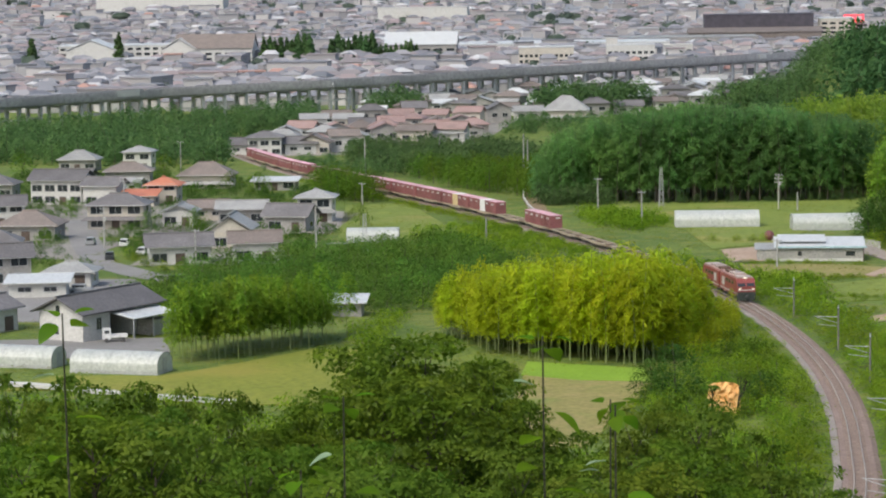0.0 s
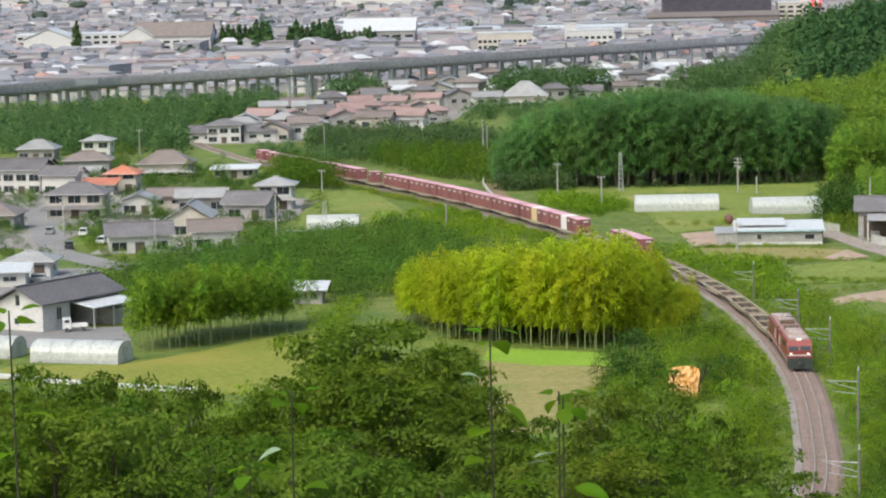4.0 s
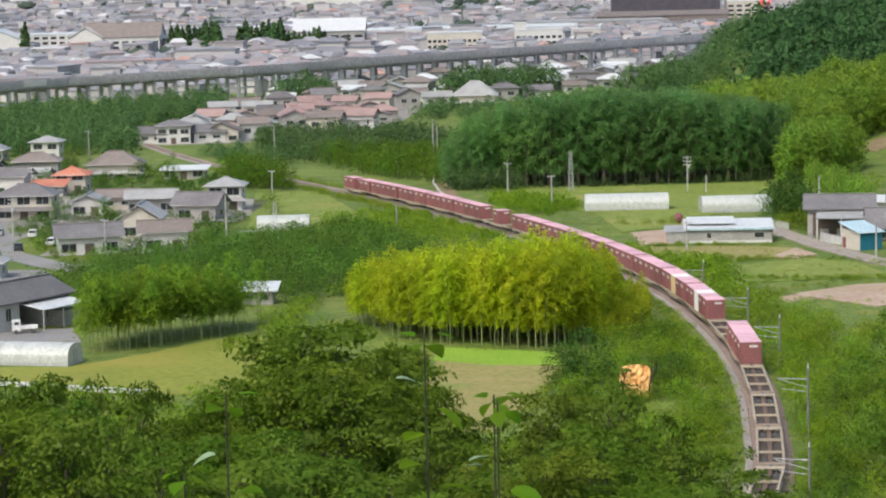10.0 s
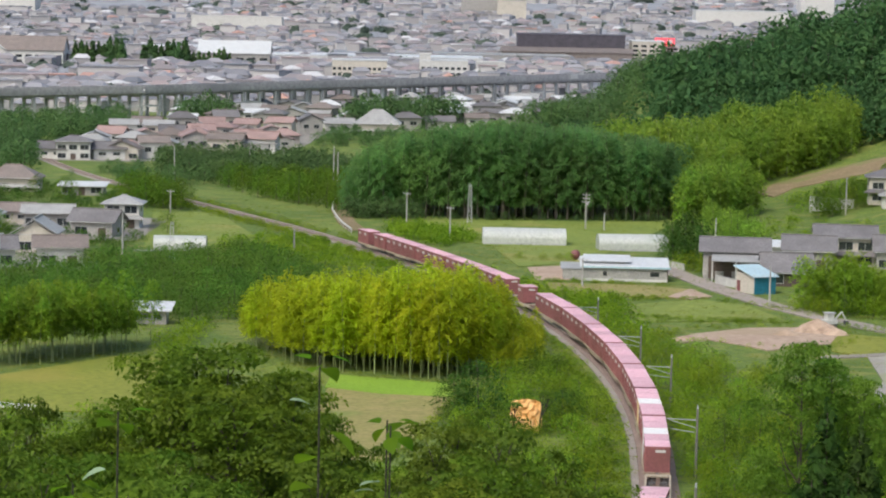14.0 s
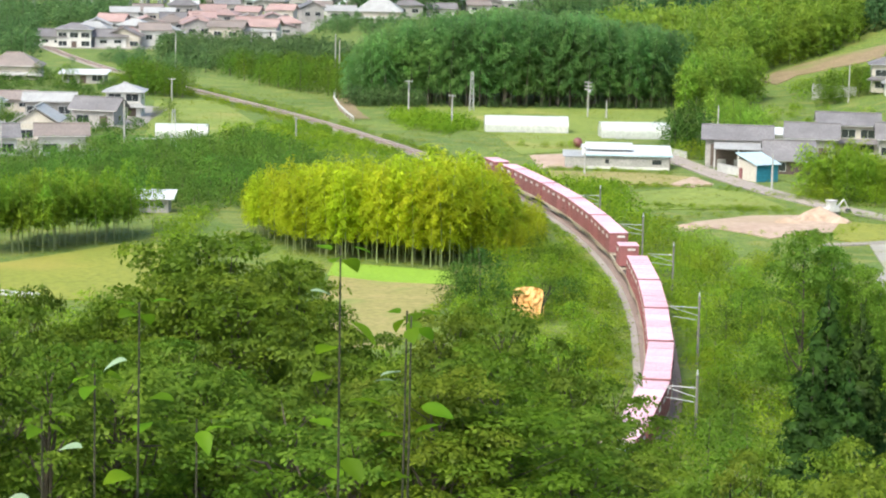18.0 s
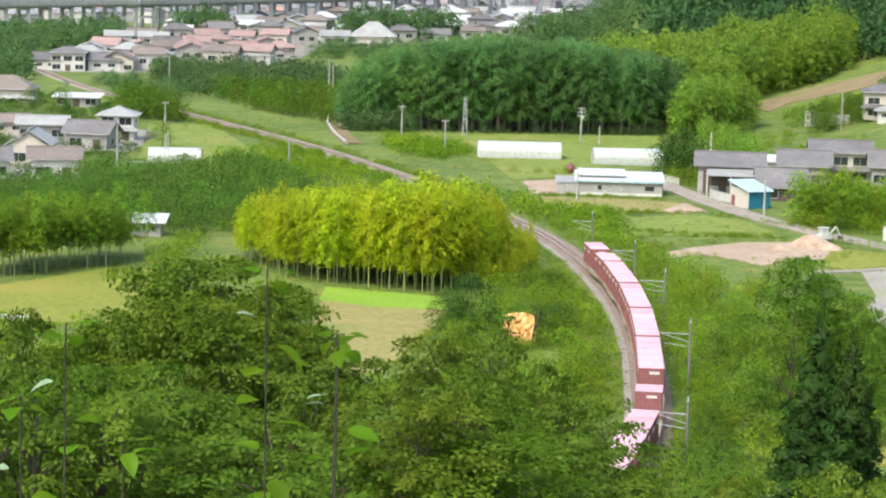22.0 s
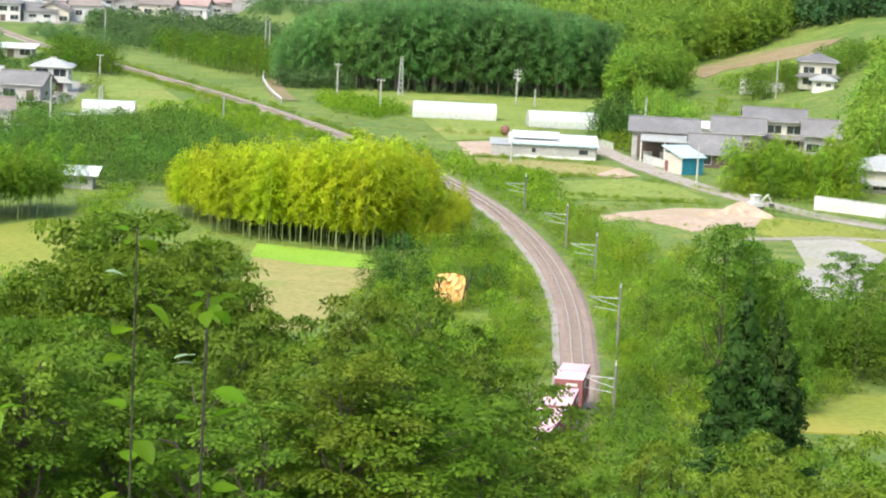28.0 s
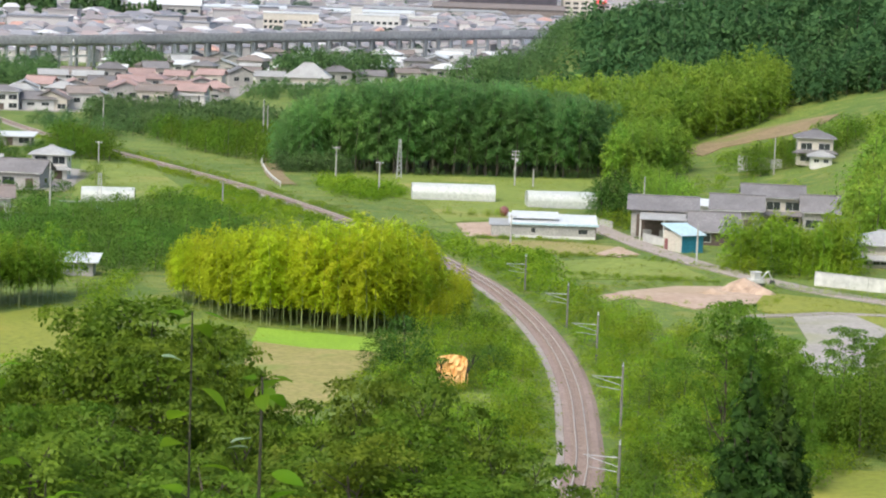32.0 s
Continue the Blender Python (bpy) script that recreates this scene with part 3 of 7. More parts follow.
def wagon(slots, label):
    """A flat container wagon, x ahead, on two bogies; slots names the box at each of its five places, front first."""
    t = thing("container_wagon", pose(0, 0, 0), label, "freight wagon", "wagons of the train")
    l = 19.6
    b = Build()
    for y in (-1.25, 1.05):
        b.box(-l / 2, y, 0.72, l / 2, y + 0.2, 1.0)
    for x in (-9.8, -3.35, 3.05, 9.5):
        b.box(x, -1.05, 0.8, x + 0.3, 1.05, 1.0)
    b.box(-9.5, -1.05, 0.9, -8.7, 1.05, 1.0).box(8.7, -1.05, 0.9, 9.5, 1.05, 1.0)
    part("frame", b, M_DECK, t, "rust-stained pale grey steel frame")
    part("floor_grating", Build().box(-9.4, -1.04, 0.56, 9.4, 1.04, 0.6), M_UNDER, t, "dark open floor")
    part("centre_sill", Build().box(-9.3, -0.2, 0.6, 9.3, 0.2, 0.82), M_RUST, t, "rusty centre sill")
    for x in (-9.95, 9.95):
        part("coupler", Build().box(x - 0.35, -0.15, 0.72, x + 0.35, 0.15, 1.0), M_DARKSTEEL, t)
    for y in (-1.32, 1.27):
        part("side_sill", Build().box(-4.0, y, 0.5, 4.0, y + 0.05, 0.75), M_DECK, t)
    for x in (-7.1, 7.1):
        bogie(t, x)
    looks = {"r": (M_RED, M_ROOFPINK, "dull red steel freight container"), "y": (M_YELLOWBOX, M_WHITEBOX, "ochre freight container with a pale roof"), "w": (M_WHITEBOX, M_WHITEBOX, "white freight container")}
    for k, c in enumerate(slots):
        if c in looks:
            container(t, 7.76 - k * 3.88, *looks[c], marks=c == "r")
    return t


def locomotive():
    """A long two-unit electric locomotive, x ahead; its middle is at 0."""
    t = thing("electric_locomotive", pose(0, 0, 0), "red two-unit electric locomotive with a white front band", "locomotive")
    for sign, x0, x1 in ((1, 0.35, 12.2), (-1, -12.2, -0.35)):
        nose = x1 if sign > 0 else x0
        tail = x0 if sign > 0 else x1
        lo, w = 1.0, 1.4
        cut = nose - sign * 0.75
        outline = [(tail, lo), (nose, lo), (nose, 2.3), (cut, 3.45), (tail, 3.45)]
        b = Build()
        p = [(x, -w, z) for x, z in outline] + [(x, w, z) for x, z in outline]
        b.add(p, [(0, 1, 2, 3, 4), (9, 8, 7, 6, 5)] + [(k, k + 5, (k + 1) % 5 + 5, (k + 1) % 5) for k in range(5)])
        body = part("body", b, M_LOCORED, t, "signal red body shell")
        roof = Build().box(min(cut, tail), -1.2, 3.45, max(cut, tail), 1.2, 3.62)
        part("roof", roof, M_GREYROOF, body, "grey roof")
        for k in range(3):
            xx = tail + sign * (1.2 + k * 2.6)
            part("roof_box", Build().box(min(xx, xx + sign * 1.7), -0.8, 3.62, max(xx, xx + sign * 1.7), 0.8, 3.95), (M_RUST, M_ROOFPALE, M_ROOFPALE)[k], body)
        part("roof_panel", Build().box(min(cut, cut - sign * 2.2), -1.1, 3.62, max(cut, cut - sign * 2.2), 1.1, 3.74), M_ROOFPALE, body, "pale roof hatch")
        for y in (-0.68, 0.68):
            g = Build()
            a, c = Vector((nose + sign * 0.02, 0, 2.36)), Vector((cut + sign * 0.03, 0, 3.3))
            g.add([(a.x, y - 0.58, a.z), (a.x, y + 0.58, a.z), (c.x, y + 0.58, c.z), (c.x, y - 0.58, c.z), (a.x - sign * 0.05, y - 0.58, a.z), (a.x - sign * 0.05, y + 0.58, a.z), (c.x - sign * 0.05, y + 0.58, c.z), (c.x - sign * 0.05, y - 0.58, c.z)],
                  [(0, 1, 2, 3), (7, 6, 5, 4), (0, 4, 5, 1), (1, 5, 6, 2), (2, 6, 7, 3), (3, 7, 4, 0)])
            part("windscreen", g, M_GLASS, body)
            part("headlight", Build().box(min(nose, nose + sign * 0.06), y * 1.45 - 0.12, 1.9, max(nose, nose + sign * 0.06), y * 1.45 + 0.16, 2.08), M_LAMP, body, "lit headlight")
        part("front_band", Build().box(min(nose, nose + sign * 0.03), -1.3, 1.74, max(nose, nose + sign * 0.03), 1.3, 1.88), M_WHITE, body, "white band across the front")
        part("roof_lamp", Build().box(min(cut, cut + sign * 0.15), -0.25, 3.45, max(cut, cut + sign * 0.15), 0.25, 3.66), M_LAMP, body, "lit roof lamp")
        for y in (-w - 0.02, w):
            part("side_stripe", Build().box(min(tail, nose), y, 1.25, max(tail, nose), y + 0.02, 1.38), M_WHITE, body, "white side stripe")
            xx = tail + sign * 1.8
            part("side_badge", Build().box(min(xx, xx + sign * 1.5), y, 1.8, max(xx, xx + sign * 1.5), y + 0.02, 3.0), M_WHITE, body, "white badge drawn as a plain shape")
            for k in range(3):
                xx = tail + sign * (4.2 + k * 2.0)
                part("side_window", Build().box(min(xx, xx + sign * 1.2), y - 0.01, 2.5, max(xx, xx + sign * 1.2), y + 0.03, 3.0), M_GLASS, body)
        part("skirt", Build().box(min(nose, nose - sign * 1.2), -1.3, 0.25, max(nose, nose - sign * 1.2), 1.3, 1.0), M_SKIRT, body, "dark grey-green front skirt")
        for k in (2.3, 9.6):
            bogie(t, tail + sign * k)
        xx = tail + sign * 4.8
        pan = Build()
        for y in (-0.5, 0.5):
            pan.tube((xx, y, 3.9), (xx + 1.3, y * 0.6, 4.6), 0.035, 0.03, 5)
            pan.tube((xx + 1.3, y * 0.6, 4.6), (xx + 0.1, y * 0.3, 5.4 if sign > 0 else 4.65), 0.03, 0.03, 5)
        pan.box(xx - 0.05, -0.9, 5.38 if sign > 0 else 4.63, xx + 0.25, 0.9, 5.44 if sign > 0 else 4.69)
        part("pantograph", pan, M_DARKSTEEL, t, "raised pantograph" if sign > 0 else "folded pantograph")
    for x in (-12.18, 12.18):
        part("buffer_beam", Build().box(x - 0.06, -1.38, 0.9, x + 0.06, 1.38, 1.5), M_SKIRT, t, "dark green buffer beam")
    part("gangway", Build().box(-0.35, -1.1, 1.0, 0.35, 1.1, 3.2), M_DARKSTEEL, t, "dark gangway between the units")
    for x in (-12.4, 12.4):
        part("coupler", Build().box(x - 0.3, -0.15, 0.72, x + 0.3, 0.15, 1.0), M_DARKSTEEL, t)
    return t


M_GREYROOF = mottled("rust_stained_roof_paint", (0.36, 0.2, 0.175), (0.45, 0.29, 0.26), 0.6, 4.0, 0.6, stain=(0.25, 0.13, 0.1), world=False)
M_ROOFPALE = mottled("pale_roof_paint", (0.46, 0.37, 0.33), (0.56, 0.47, 0.43), 0.6, 4.0, 0.6, stain=(0.36, 0.24, 0.2), world=False)
M_SKIRT = mottled("skirt_paint", (0.03, 0.04, 0.035), (0.06, 0.07, 0.06), 0.6, 5.0, 0.6, world=False)
M_LAMP, nt, b = material("lit_lamp", 0.3)
b.inputs["Emission Color"].default_value, b.inputs["Emission Strength"].default_value = (1.0, 0.85, 0.55, 1), 0.5
loco = locomotive()
LOADS = (".....", ".....", ".....", ".....", ".....", "rrrrr", ".....", "rrwrr", "rryrr", "rrrrr", "rrrrr", "rrrrr", "rrrrr", "rrrrr", "..r..", "rrrrr", "rrrrr", "rrrrr", "rrrrr", "rr.rr")
kinds, TRAIN = {}, [(loco, 12.7, 14.0)]
for k, load in enumerate(LOADS):
    words = {".....": "empty container flat wagon with a rust-stained grey frame", "..r..": "flat wagon carrying a single dull red container", "rrwrr": "flat wagon carrying red containers and one white one",
             "rryrr": "flat wagon carrying red containers and one ochre one", "rr.rr": "flat wagon carrying four dull red containers with a gap"}.get(load, "flat wagon carrying five dull red containers")
    if load in kinds:
        w = copy_thing(kinds[load], pose(0, 0, 0))
    else:
        w = kinds[load] = wagon(load, words)
    TRAIN.append((w, 25.4 + WAGON * (k + 0.5), 14.2))


# ---- plants ----
def leaves(rng, lobes, count, size, up=0.35, shell=0.78, long=1.5, core=0.0, tousle=0.36, width=0.42, flat=False, blade=False):
    """Leaf sprays on and in a set of ellipsoid lobes (x, y, z, rx, ry, rz), every spray one bent blade."""
    lobes = np.array(lobes, float)
    weight = (lobes[:, 3] * lobes[:, 4] + lobes[:, 5] * lobes[:, 3]) ** 1.0
    pick = rng.choice(len(lobes), count, p=weight / weight.sum())
    d = rng.normal(size=(count, 3))
    d /= np.linalg.norm(d, axis=1)[:, None]
    r = shell + (1.08 - shell) * rng.random(count) ** 0.6 + np.abs(rng.normal(size=count)) * 0.1
    c = lobes[pick, :3] + d * lobes[pick, 3:] * r[:, None]
    n = d * 1.0 + rng.normal(size=(count, 3)) * tousle + np.array([0, 0, up])
    if flat:
        n = rng.normal(size=(count, 3)) * 0.25 + (0, 0, 1.0)
    n /= np.linalg.norm(n, axis=1)[:, None]
    a = np.cross(n, rng.normal(size=(count, 3)))
    a /= np.linalg.norm(a, axis=1)[:, None]
    b = np.cross(n, a)
    s = size * (0.6 + 0.8 * rng.random(count))[:, None]
    bld = Build()
    if core or flat or blade:   # small far blades: one triangle each
        q = np.stack([c - a * s * 0.4 * long - b * s * width * 1.2, c + a * s * 0.6 * long + n * s * 0.1, c - a * s * 0.4 * long + b * s * width * 1.2], 1).reshape(-1, 3)
        bld.f = [(3 * k, 3 * k + 1, 3 * k + 2) for k in range(count)]
    else:
        q = np.stack([c - a * s * 0.5 * long, c - b * s * width - n * s * 0.1, c + a * s * 0.5 * long, c + b * s * width + n * s * 0.12], 1).reshape(-1, 3)
        bld.f = [(4 * k, 4 * k + 1, 4 * k + 2, 4 * k + 3) for k in range(count)]
    bld.v = [tuple(p) for p in q.tolist()]
    bld.m = [0] * count
    heart = lobes[:, :3].mean(axis=0) - (0, 0, 0.15 * np.ptp(lobes[:, 2]))
    reach = np.abs(lobes[:, :3] - heart).max(axis=0) + lobes[:, 3:].mean(axis=0)
    out = (c - heart) / reach
    soft = np.array([[0, 0, 1.0]]) + rng.normal(size=(count, 3)) * 0.2 if flat else d * (0.22 if core or blade and up < 1 else 0.6) + out * (0.5 if core else 0.4) + (0, 0, 0.4) + rng.normal(size=(count, 3)) * 0.26
    soft = np.repeat(soft, len(q) // count, axis=0)
    if core:   # a dense lumpy heart of twigs and inner leaves in each lobe
        extra = []
        for x, y, z, rx, ry, rz in lobes.tolist():
            o, wob = len(bld.v), rng.uniform(0.6, 1.15, (4, 6))
            for j in range(4):
                a = math.pi * (j + 0.5) / 4.6
                for k in range(6):
                    e = np.array((math.sin(a) * math.cos(k * math.tau / 6 + j * 0.5), math.sin(a) * math.sin(k * math.tau / 6 + j * 0.5), math.cos(a)))
                    p = np.array((x, y, z)) + e * (rx, ry, rz) * core * wob[j, k]
                    bld.v.append(tuple(p.tolist()))
                    extra.append(e * 0.2 + (p - heart) / reach * 0.5 + (0, 0, 0.35))
            bld.f += [(o + j * 6 + k, o + (j + 1) * 6 + k, o + (j + 1) * 6 + (k + 1) % 6, o + j * 6 + (k + 1) % 6) for j in range(3) for k in range(6)]
            bld.m += [0] * 18
        soft = np.concatenate([soft, np.array(extra)])
    bld.n = soft / np.linalg.norm(soft, axis=1)[:, None]
    return bld


def limb_paths(rng, height, spread, count, base=0.35):
    """Limbs that leave the trunk and climb outwards: start, knee and end of each."""
    out = []
    for k in range(count):
        z0 = height * (base + 0.4 * k / max(1, count - 1))
        turn = k * 2.4 + rng.uniform(-0.4, 0.4)
        reach = spread * rng.uniform(0.55, 0.85)
        knee = (reach * 0.5 * math.cos(turn), reach * 0.5 * math.sin(turn), z0 + height * 0.1)
        end = (reach * math.cos(turn), reach * math.sin(turn), min(height * 0.93, z0 + height * rng.uniform(0.2, 0.34)))
        out.append(((0, 0, z0), knee, end))
    return out


def plume(rng, height, width, count, leaf, low=0.2, lean=0.6, branches=34, slim=0.16, ruffle=0.24):
    """The foliage of one tall plume: branches that leave a nodding stem all round, rise and droop, hung with narrow leaves."""
    f = low + (1 - low) * (np.arange(branches) + rng.random(branches)) / branches
    turn = np.arange(branches) * 2.4 + rng.uniform(-0.4, 0.4, branches)
    g = (f - low) / (1 - low)
    reach = width * (0.5 + 0.75 * np.sin(np.pi * np.clip(g * 0.86 + 0.12, 0, 1)) ** 0.8 - 0.55 * g ** 5) * rng.uniform(0.75, 1.2, branches)
    pick = rng.choice(branches, count, p=reach / reach.sum())
    u = rng.random(count) ** 0.6
    out = np.stack([np.cos(turn[pick]), np.sin(turn[pick]), np.zeros(count)], 1)
    stem = np.stack([lean * f[pick] ** 2.6, np.zeros(count), height * f[pick]], 1)
    rise = (0.75 * u - 0.95 * u * u) * reach[pick] * (1.3 - 0.5 * g[pick])
    c = stem + out * (u * reach[pick])[:, None] + rng.normal(size=(count, 3)) * width * (0.14, 0.14, 0.11)
    c[:, 2] += rise
    d = out * 0.7 + rng.normal(size=(count, 3)) * 0.55 + (0, 0, -0.35)
    d /= np.linalg.norm(d, axis=1)[:, None]
    side = np.cross(d, rng.normal(size=(count, 3)) * 0.6 + (0, 0, 1.0))
    side /= np.linalg.norm(side, axis=1)[:, None]
    size = leaf * rng.uniform(0.6, 1.3, count)[:, None]
    q = np.stack([c + side * size * slim, c + d * size, c - side * size * slim], 1).reshape(-1, 3)
    bld = Build()
    bld.v = [tuple(p) for p in q.tolist()]
    bld.f = [(3 * k, 3 * k + 1, 3 * k + 2) for k in range(count)]
    bld.m = [0] * count
    n = out * (0.5 * u)[:, None] + (0, 0, 0.85) + rng.normal(size=(count, 3)) * ruffle
    bld.n = np.repeat(n / np.linalg.norm(n, axis=1)[:, None], 3, axis=0)
    return bld


def plume_proto(name, label, category, mat, stem, height, width, count, leaf, seed, group, low=0.2, thick=0.055, slim=0.16, ruffle=0.24):
    """A bamboo or slender forest tree: a jointed, nodding stem under one plume of leaves."""
    rng = np.random.default_rng(seed)
    t = thing(name, pose(0, -900, -60), label, category, group)
    w = Build()
    lean = height * rng.uniform(0.04, 0.1)
    p = [(lean * (k / 5) ** 2.6, 0, height * k / 5 - (0.5 if k == 0 else 0)) for k in range(6)]
    for k in range(5):
        w.tube(p[k], p[k + 1], thick * (1 - 0.16 * k), thick * (0.86 - 0.16 * k), 5)
    part("culm" if category == "bamboo" else "trunk", w, stem, t)
    part("crown", plume(rng, height, width, count, leaf, low, lean, slim=slim, ruffle=ruffle), mat, t)
    return t


def twig_leaves(rng, lobes, clusters, per, leaf, reach):
    """Leaf rosettes at the twig ends over a set of flat lobes, each rosette a fan of small drooping leaves."""
    lobes = np.array(lobes, float)
    weight = lobes[:, 3] * lobes[:, 4]
    pick = rng.choice(len(lobes), clusters, p=weight / weight.sum())
    d = rng.normal(size=(clusters, 3))
    d[:, 2] = np.abs(d[:, 2]) * np.where(rng.random(clusters) < 0.8, 1, -1)
    d /= np.linalg.norm(d, axis=1)[:, None]
    heart = lobes[pick, :3] + d * lobes[pick, 3:] * rng.uniform(0.55, 1.12, clusters)[:, None]
    up = d * 0.55 + (0, 0, 0.7) + rng.normal(size=(clusters, 3)) * 0.25
    up /= np.linalg.norm(up, axis=1)[:, None]
    e1 = np.cross(up, rng.normal(size=(clusters, 3)))
    e1 /= np.linalg.norm(e1, axis=1)[:, None]
    e2 = np.cross(up, e1)
    grow = rng.uniform(0.6, 1.35, clusters)
    n = clusters * per
    k = np.repeat(np.arange(clusters), per)
    a = np.tile(np.arange(per) * 2.4, clusters) + rng.uniform(0, 6.28, clusters)[k]
    r = np.tile(np.linspace(0.15, 1.0, per), clusters) * rng.uniform(0.8, 1.2, n)
    radial = e1[k] * np.cos(a)[:, None] + e2[k] * np.sin(a)[:, None]
    c = heart[k] + radial * (r * reach * grow[k])[:, None] - up[k] * (0.3 * r * r * reach * grow[k])[:, None]
    way_out = radial + up[k] * (0.25 - 0.75 * r)[:, None] + rng.normal(size=(n, 3)) * 0.3
    way_out /= np.linalg.norm(way_out, axis=1)[:, None]
    face = up[k] * 0.9 + radial * 0.35 + rng.normal(size=(n, 3)) * 0.32
    side = np.cross(face, way_out)
    side /= np.linalg.norm(side, axis=1)[:, None]
    s = leaf * rng.uniform(0.65, 1.3, n)[:, None]
    q = np.stack([c, c + way_out * s * 0.45 - side * s * 0.3, c + way_out * s, c + way_out * s * 0.45 + side * s * 0.3], 1).reshape(-1, 3)
    bld = Build()
    bld.v = [tuple(p) for p in q.tolist()]
    bld.f = [(4 * j, 4 * j + 1, 4 * j + 2, 4 * j + 3) for j in range(n)]
    bld.m = [0] * n
    soft = face / np.linalg.norm(face, axis=1)[:, None] + (0, 0, 0.15)
    bld.n = np.repeat(soft / np.linalg.norm(soft, axis=1)[:, None], 4, axis=0)
    return bld


def twig_proto(name, label, mat, height, spread, clusters, per, leaf, reach, seed, group, base=0.25, lobes=30, limbs=9, flat=0.32, ragged=1.0):
    """A near tree: trunk, limbs and twigs that carry flat tiers of leaf rosettes with gaps between."""
    rng = np.random.default_rng(seed)
    t = thing(name, pose(0, -900, -60), label, "tree", group)
    paths = limb_paths(rng, height * 0.84, spread * 0.7, limbs, base)
    w, r0, balls = Build(), 0.012 * height + 0.03, []
    w.tube((0, 0, -0.8), (0.02 * height, 0, height * 0.45), r0, r0 * 0.65, 7)
    w.tube((0.02 * height, 0, height * 0.45), (0, 0.02 * height, height * 0.88), r0 * 0.65, r0 * 0.2, 6)
    for a, k, e in paths:
        w.tube(a, k, r0 * 0.42, r0 * 0.28, 5)
        w.tube(k, e, r0 * 0.28, r0 * 0.12, 5)
    for k in range(lobes):
        f = (k + 0.5) / lobes
        turn, rr = k * 2.4, spread * math.sqrt(rng.uniform(0.02, 1.0)) * (1 - 0.62 * f ** 2.2)
        z = height * (base + 0.1 + (0.88 - base) * f) - 0.12 * rr
        sz = spread * rng.uniform(0.2, 0.4) * (1 - 0.25 * f)
        c = (rr * math.cos(turn), rr * math.sin(turn), z)
        balls.append((*c, sz * rng.uniform(0.8, 1.35), sz * rng.uniform(0.8, 1.35), sz * flat * rng.uniform(0.7, 1.3) * ragged))
        root = (0, 0, z - 0.08 * height)
        w.tube(root, (0.85 * c[0], 0.85 * c[1], c[2] - 0.5 * sz * flat), r0 * 0.16, r0 * 0.05, 4)
    part("trunk", w, M_TWIG, t)
    part("crown", twig_leaves(rng, balls, clusters, per, leaf, reach), mat, t)
    return t


def conifer_proto(label, mat, height, spread, count, size, seed, group=""):
    rng = np.random.default_rng(seed)
    t = thing("conifer", pose(0, -900, -60), label, "tree", group)
    part("trunk", Build().tube((0, 0, -0.8), (0, 0, height * 0.95), 0.03 * height * 0.6, 0.03, 7), M_BARK, t)
    balls = []
    for k in range(26):
        f = (k + 0.5) / 26
        r = spread * (1 - f) ** 0.6 * (0.75 + 0.35 * rng.random()) * (0.75 if f < 0.1 else 1)
        turn = k * 2.4
        balls.append((r * 0.5 * math.cos(turn), r * 0.5 * math.sin(turn), height * (0.06 + 0.92 * f), r * 0.6, r * 0.6, height * 0.055))
    part("crown", leaves(rng, balls, count, size, 0.1, 0.6, 1.8, core=0.75), mat, t)
    return t


rnd = random.Random(11)
planted, firsts = set(), {}


def plant(proto, x, y, scale=1.0, tall=1.0, turn=None, sink=0.0):
    m = Matrix.LocRotScale((x, y, ground_z(x, y) - sink), Euler((0, 0, rnd.uniform(0, 6.28) if turn is None else turn)), (scale, scale, scale * tall))
    if proto.name not in planted:   # the first one is planted itself
        planted.add(proto.name)
        firsts[proto.name] = m
        return proto
    return copy_thing(proto, m)


def inside(x, y, outline):
    hit = False
    for (xa, ya), (xb, yb) in zip(outline, outline[1:] + outline[:1]):
        if (ya > y) != (yb > y) and x < (xb - xa) * (y - ya) / (yb - ya) + xa:
            hit = not hit
    return hit


def grove(protos, outline, step, low=0.85, high=1.15, jitter=0.38, keep=1.0, clear=0.0):
    """Plants one of the kinds at about every step inside an outline; clear keeps the line free."""
    for x, y, s, tall in scatter(outline, step, low, high, jitter, keep, clear):
        plant(rnd.choice(protos), x, y, s, tall)


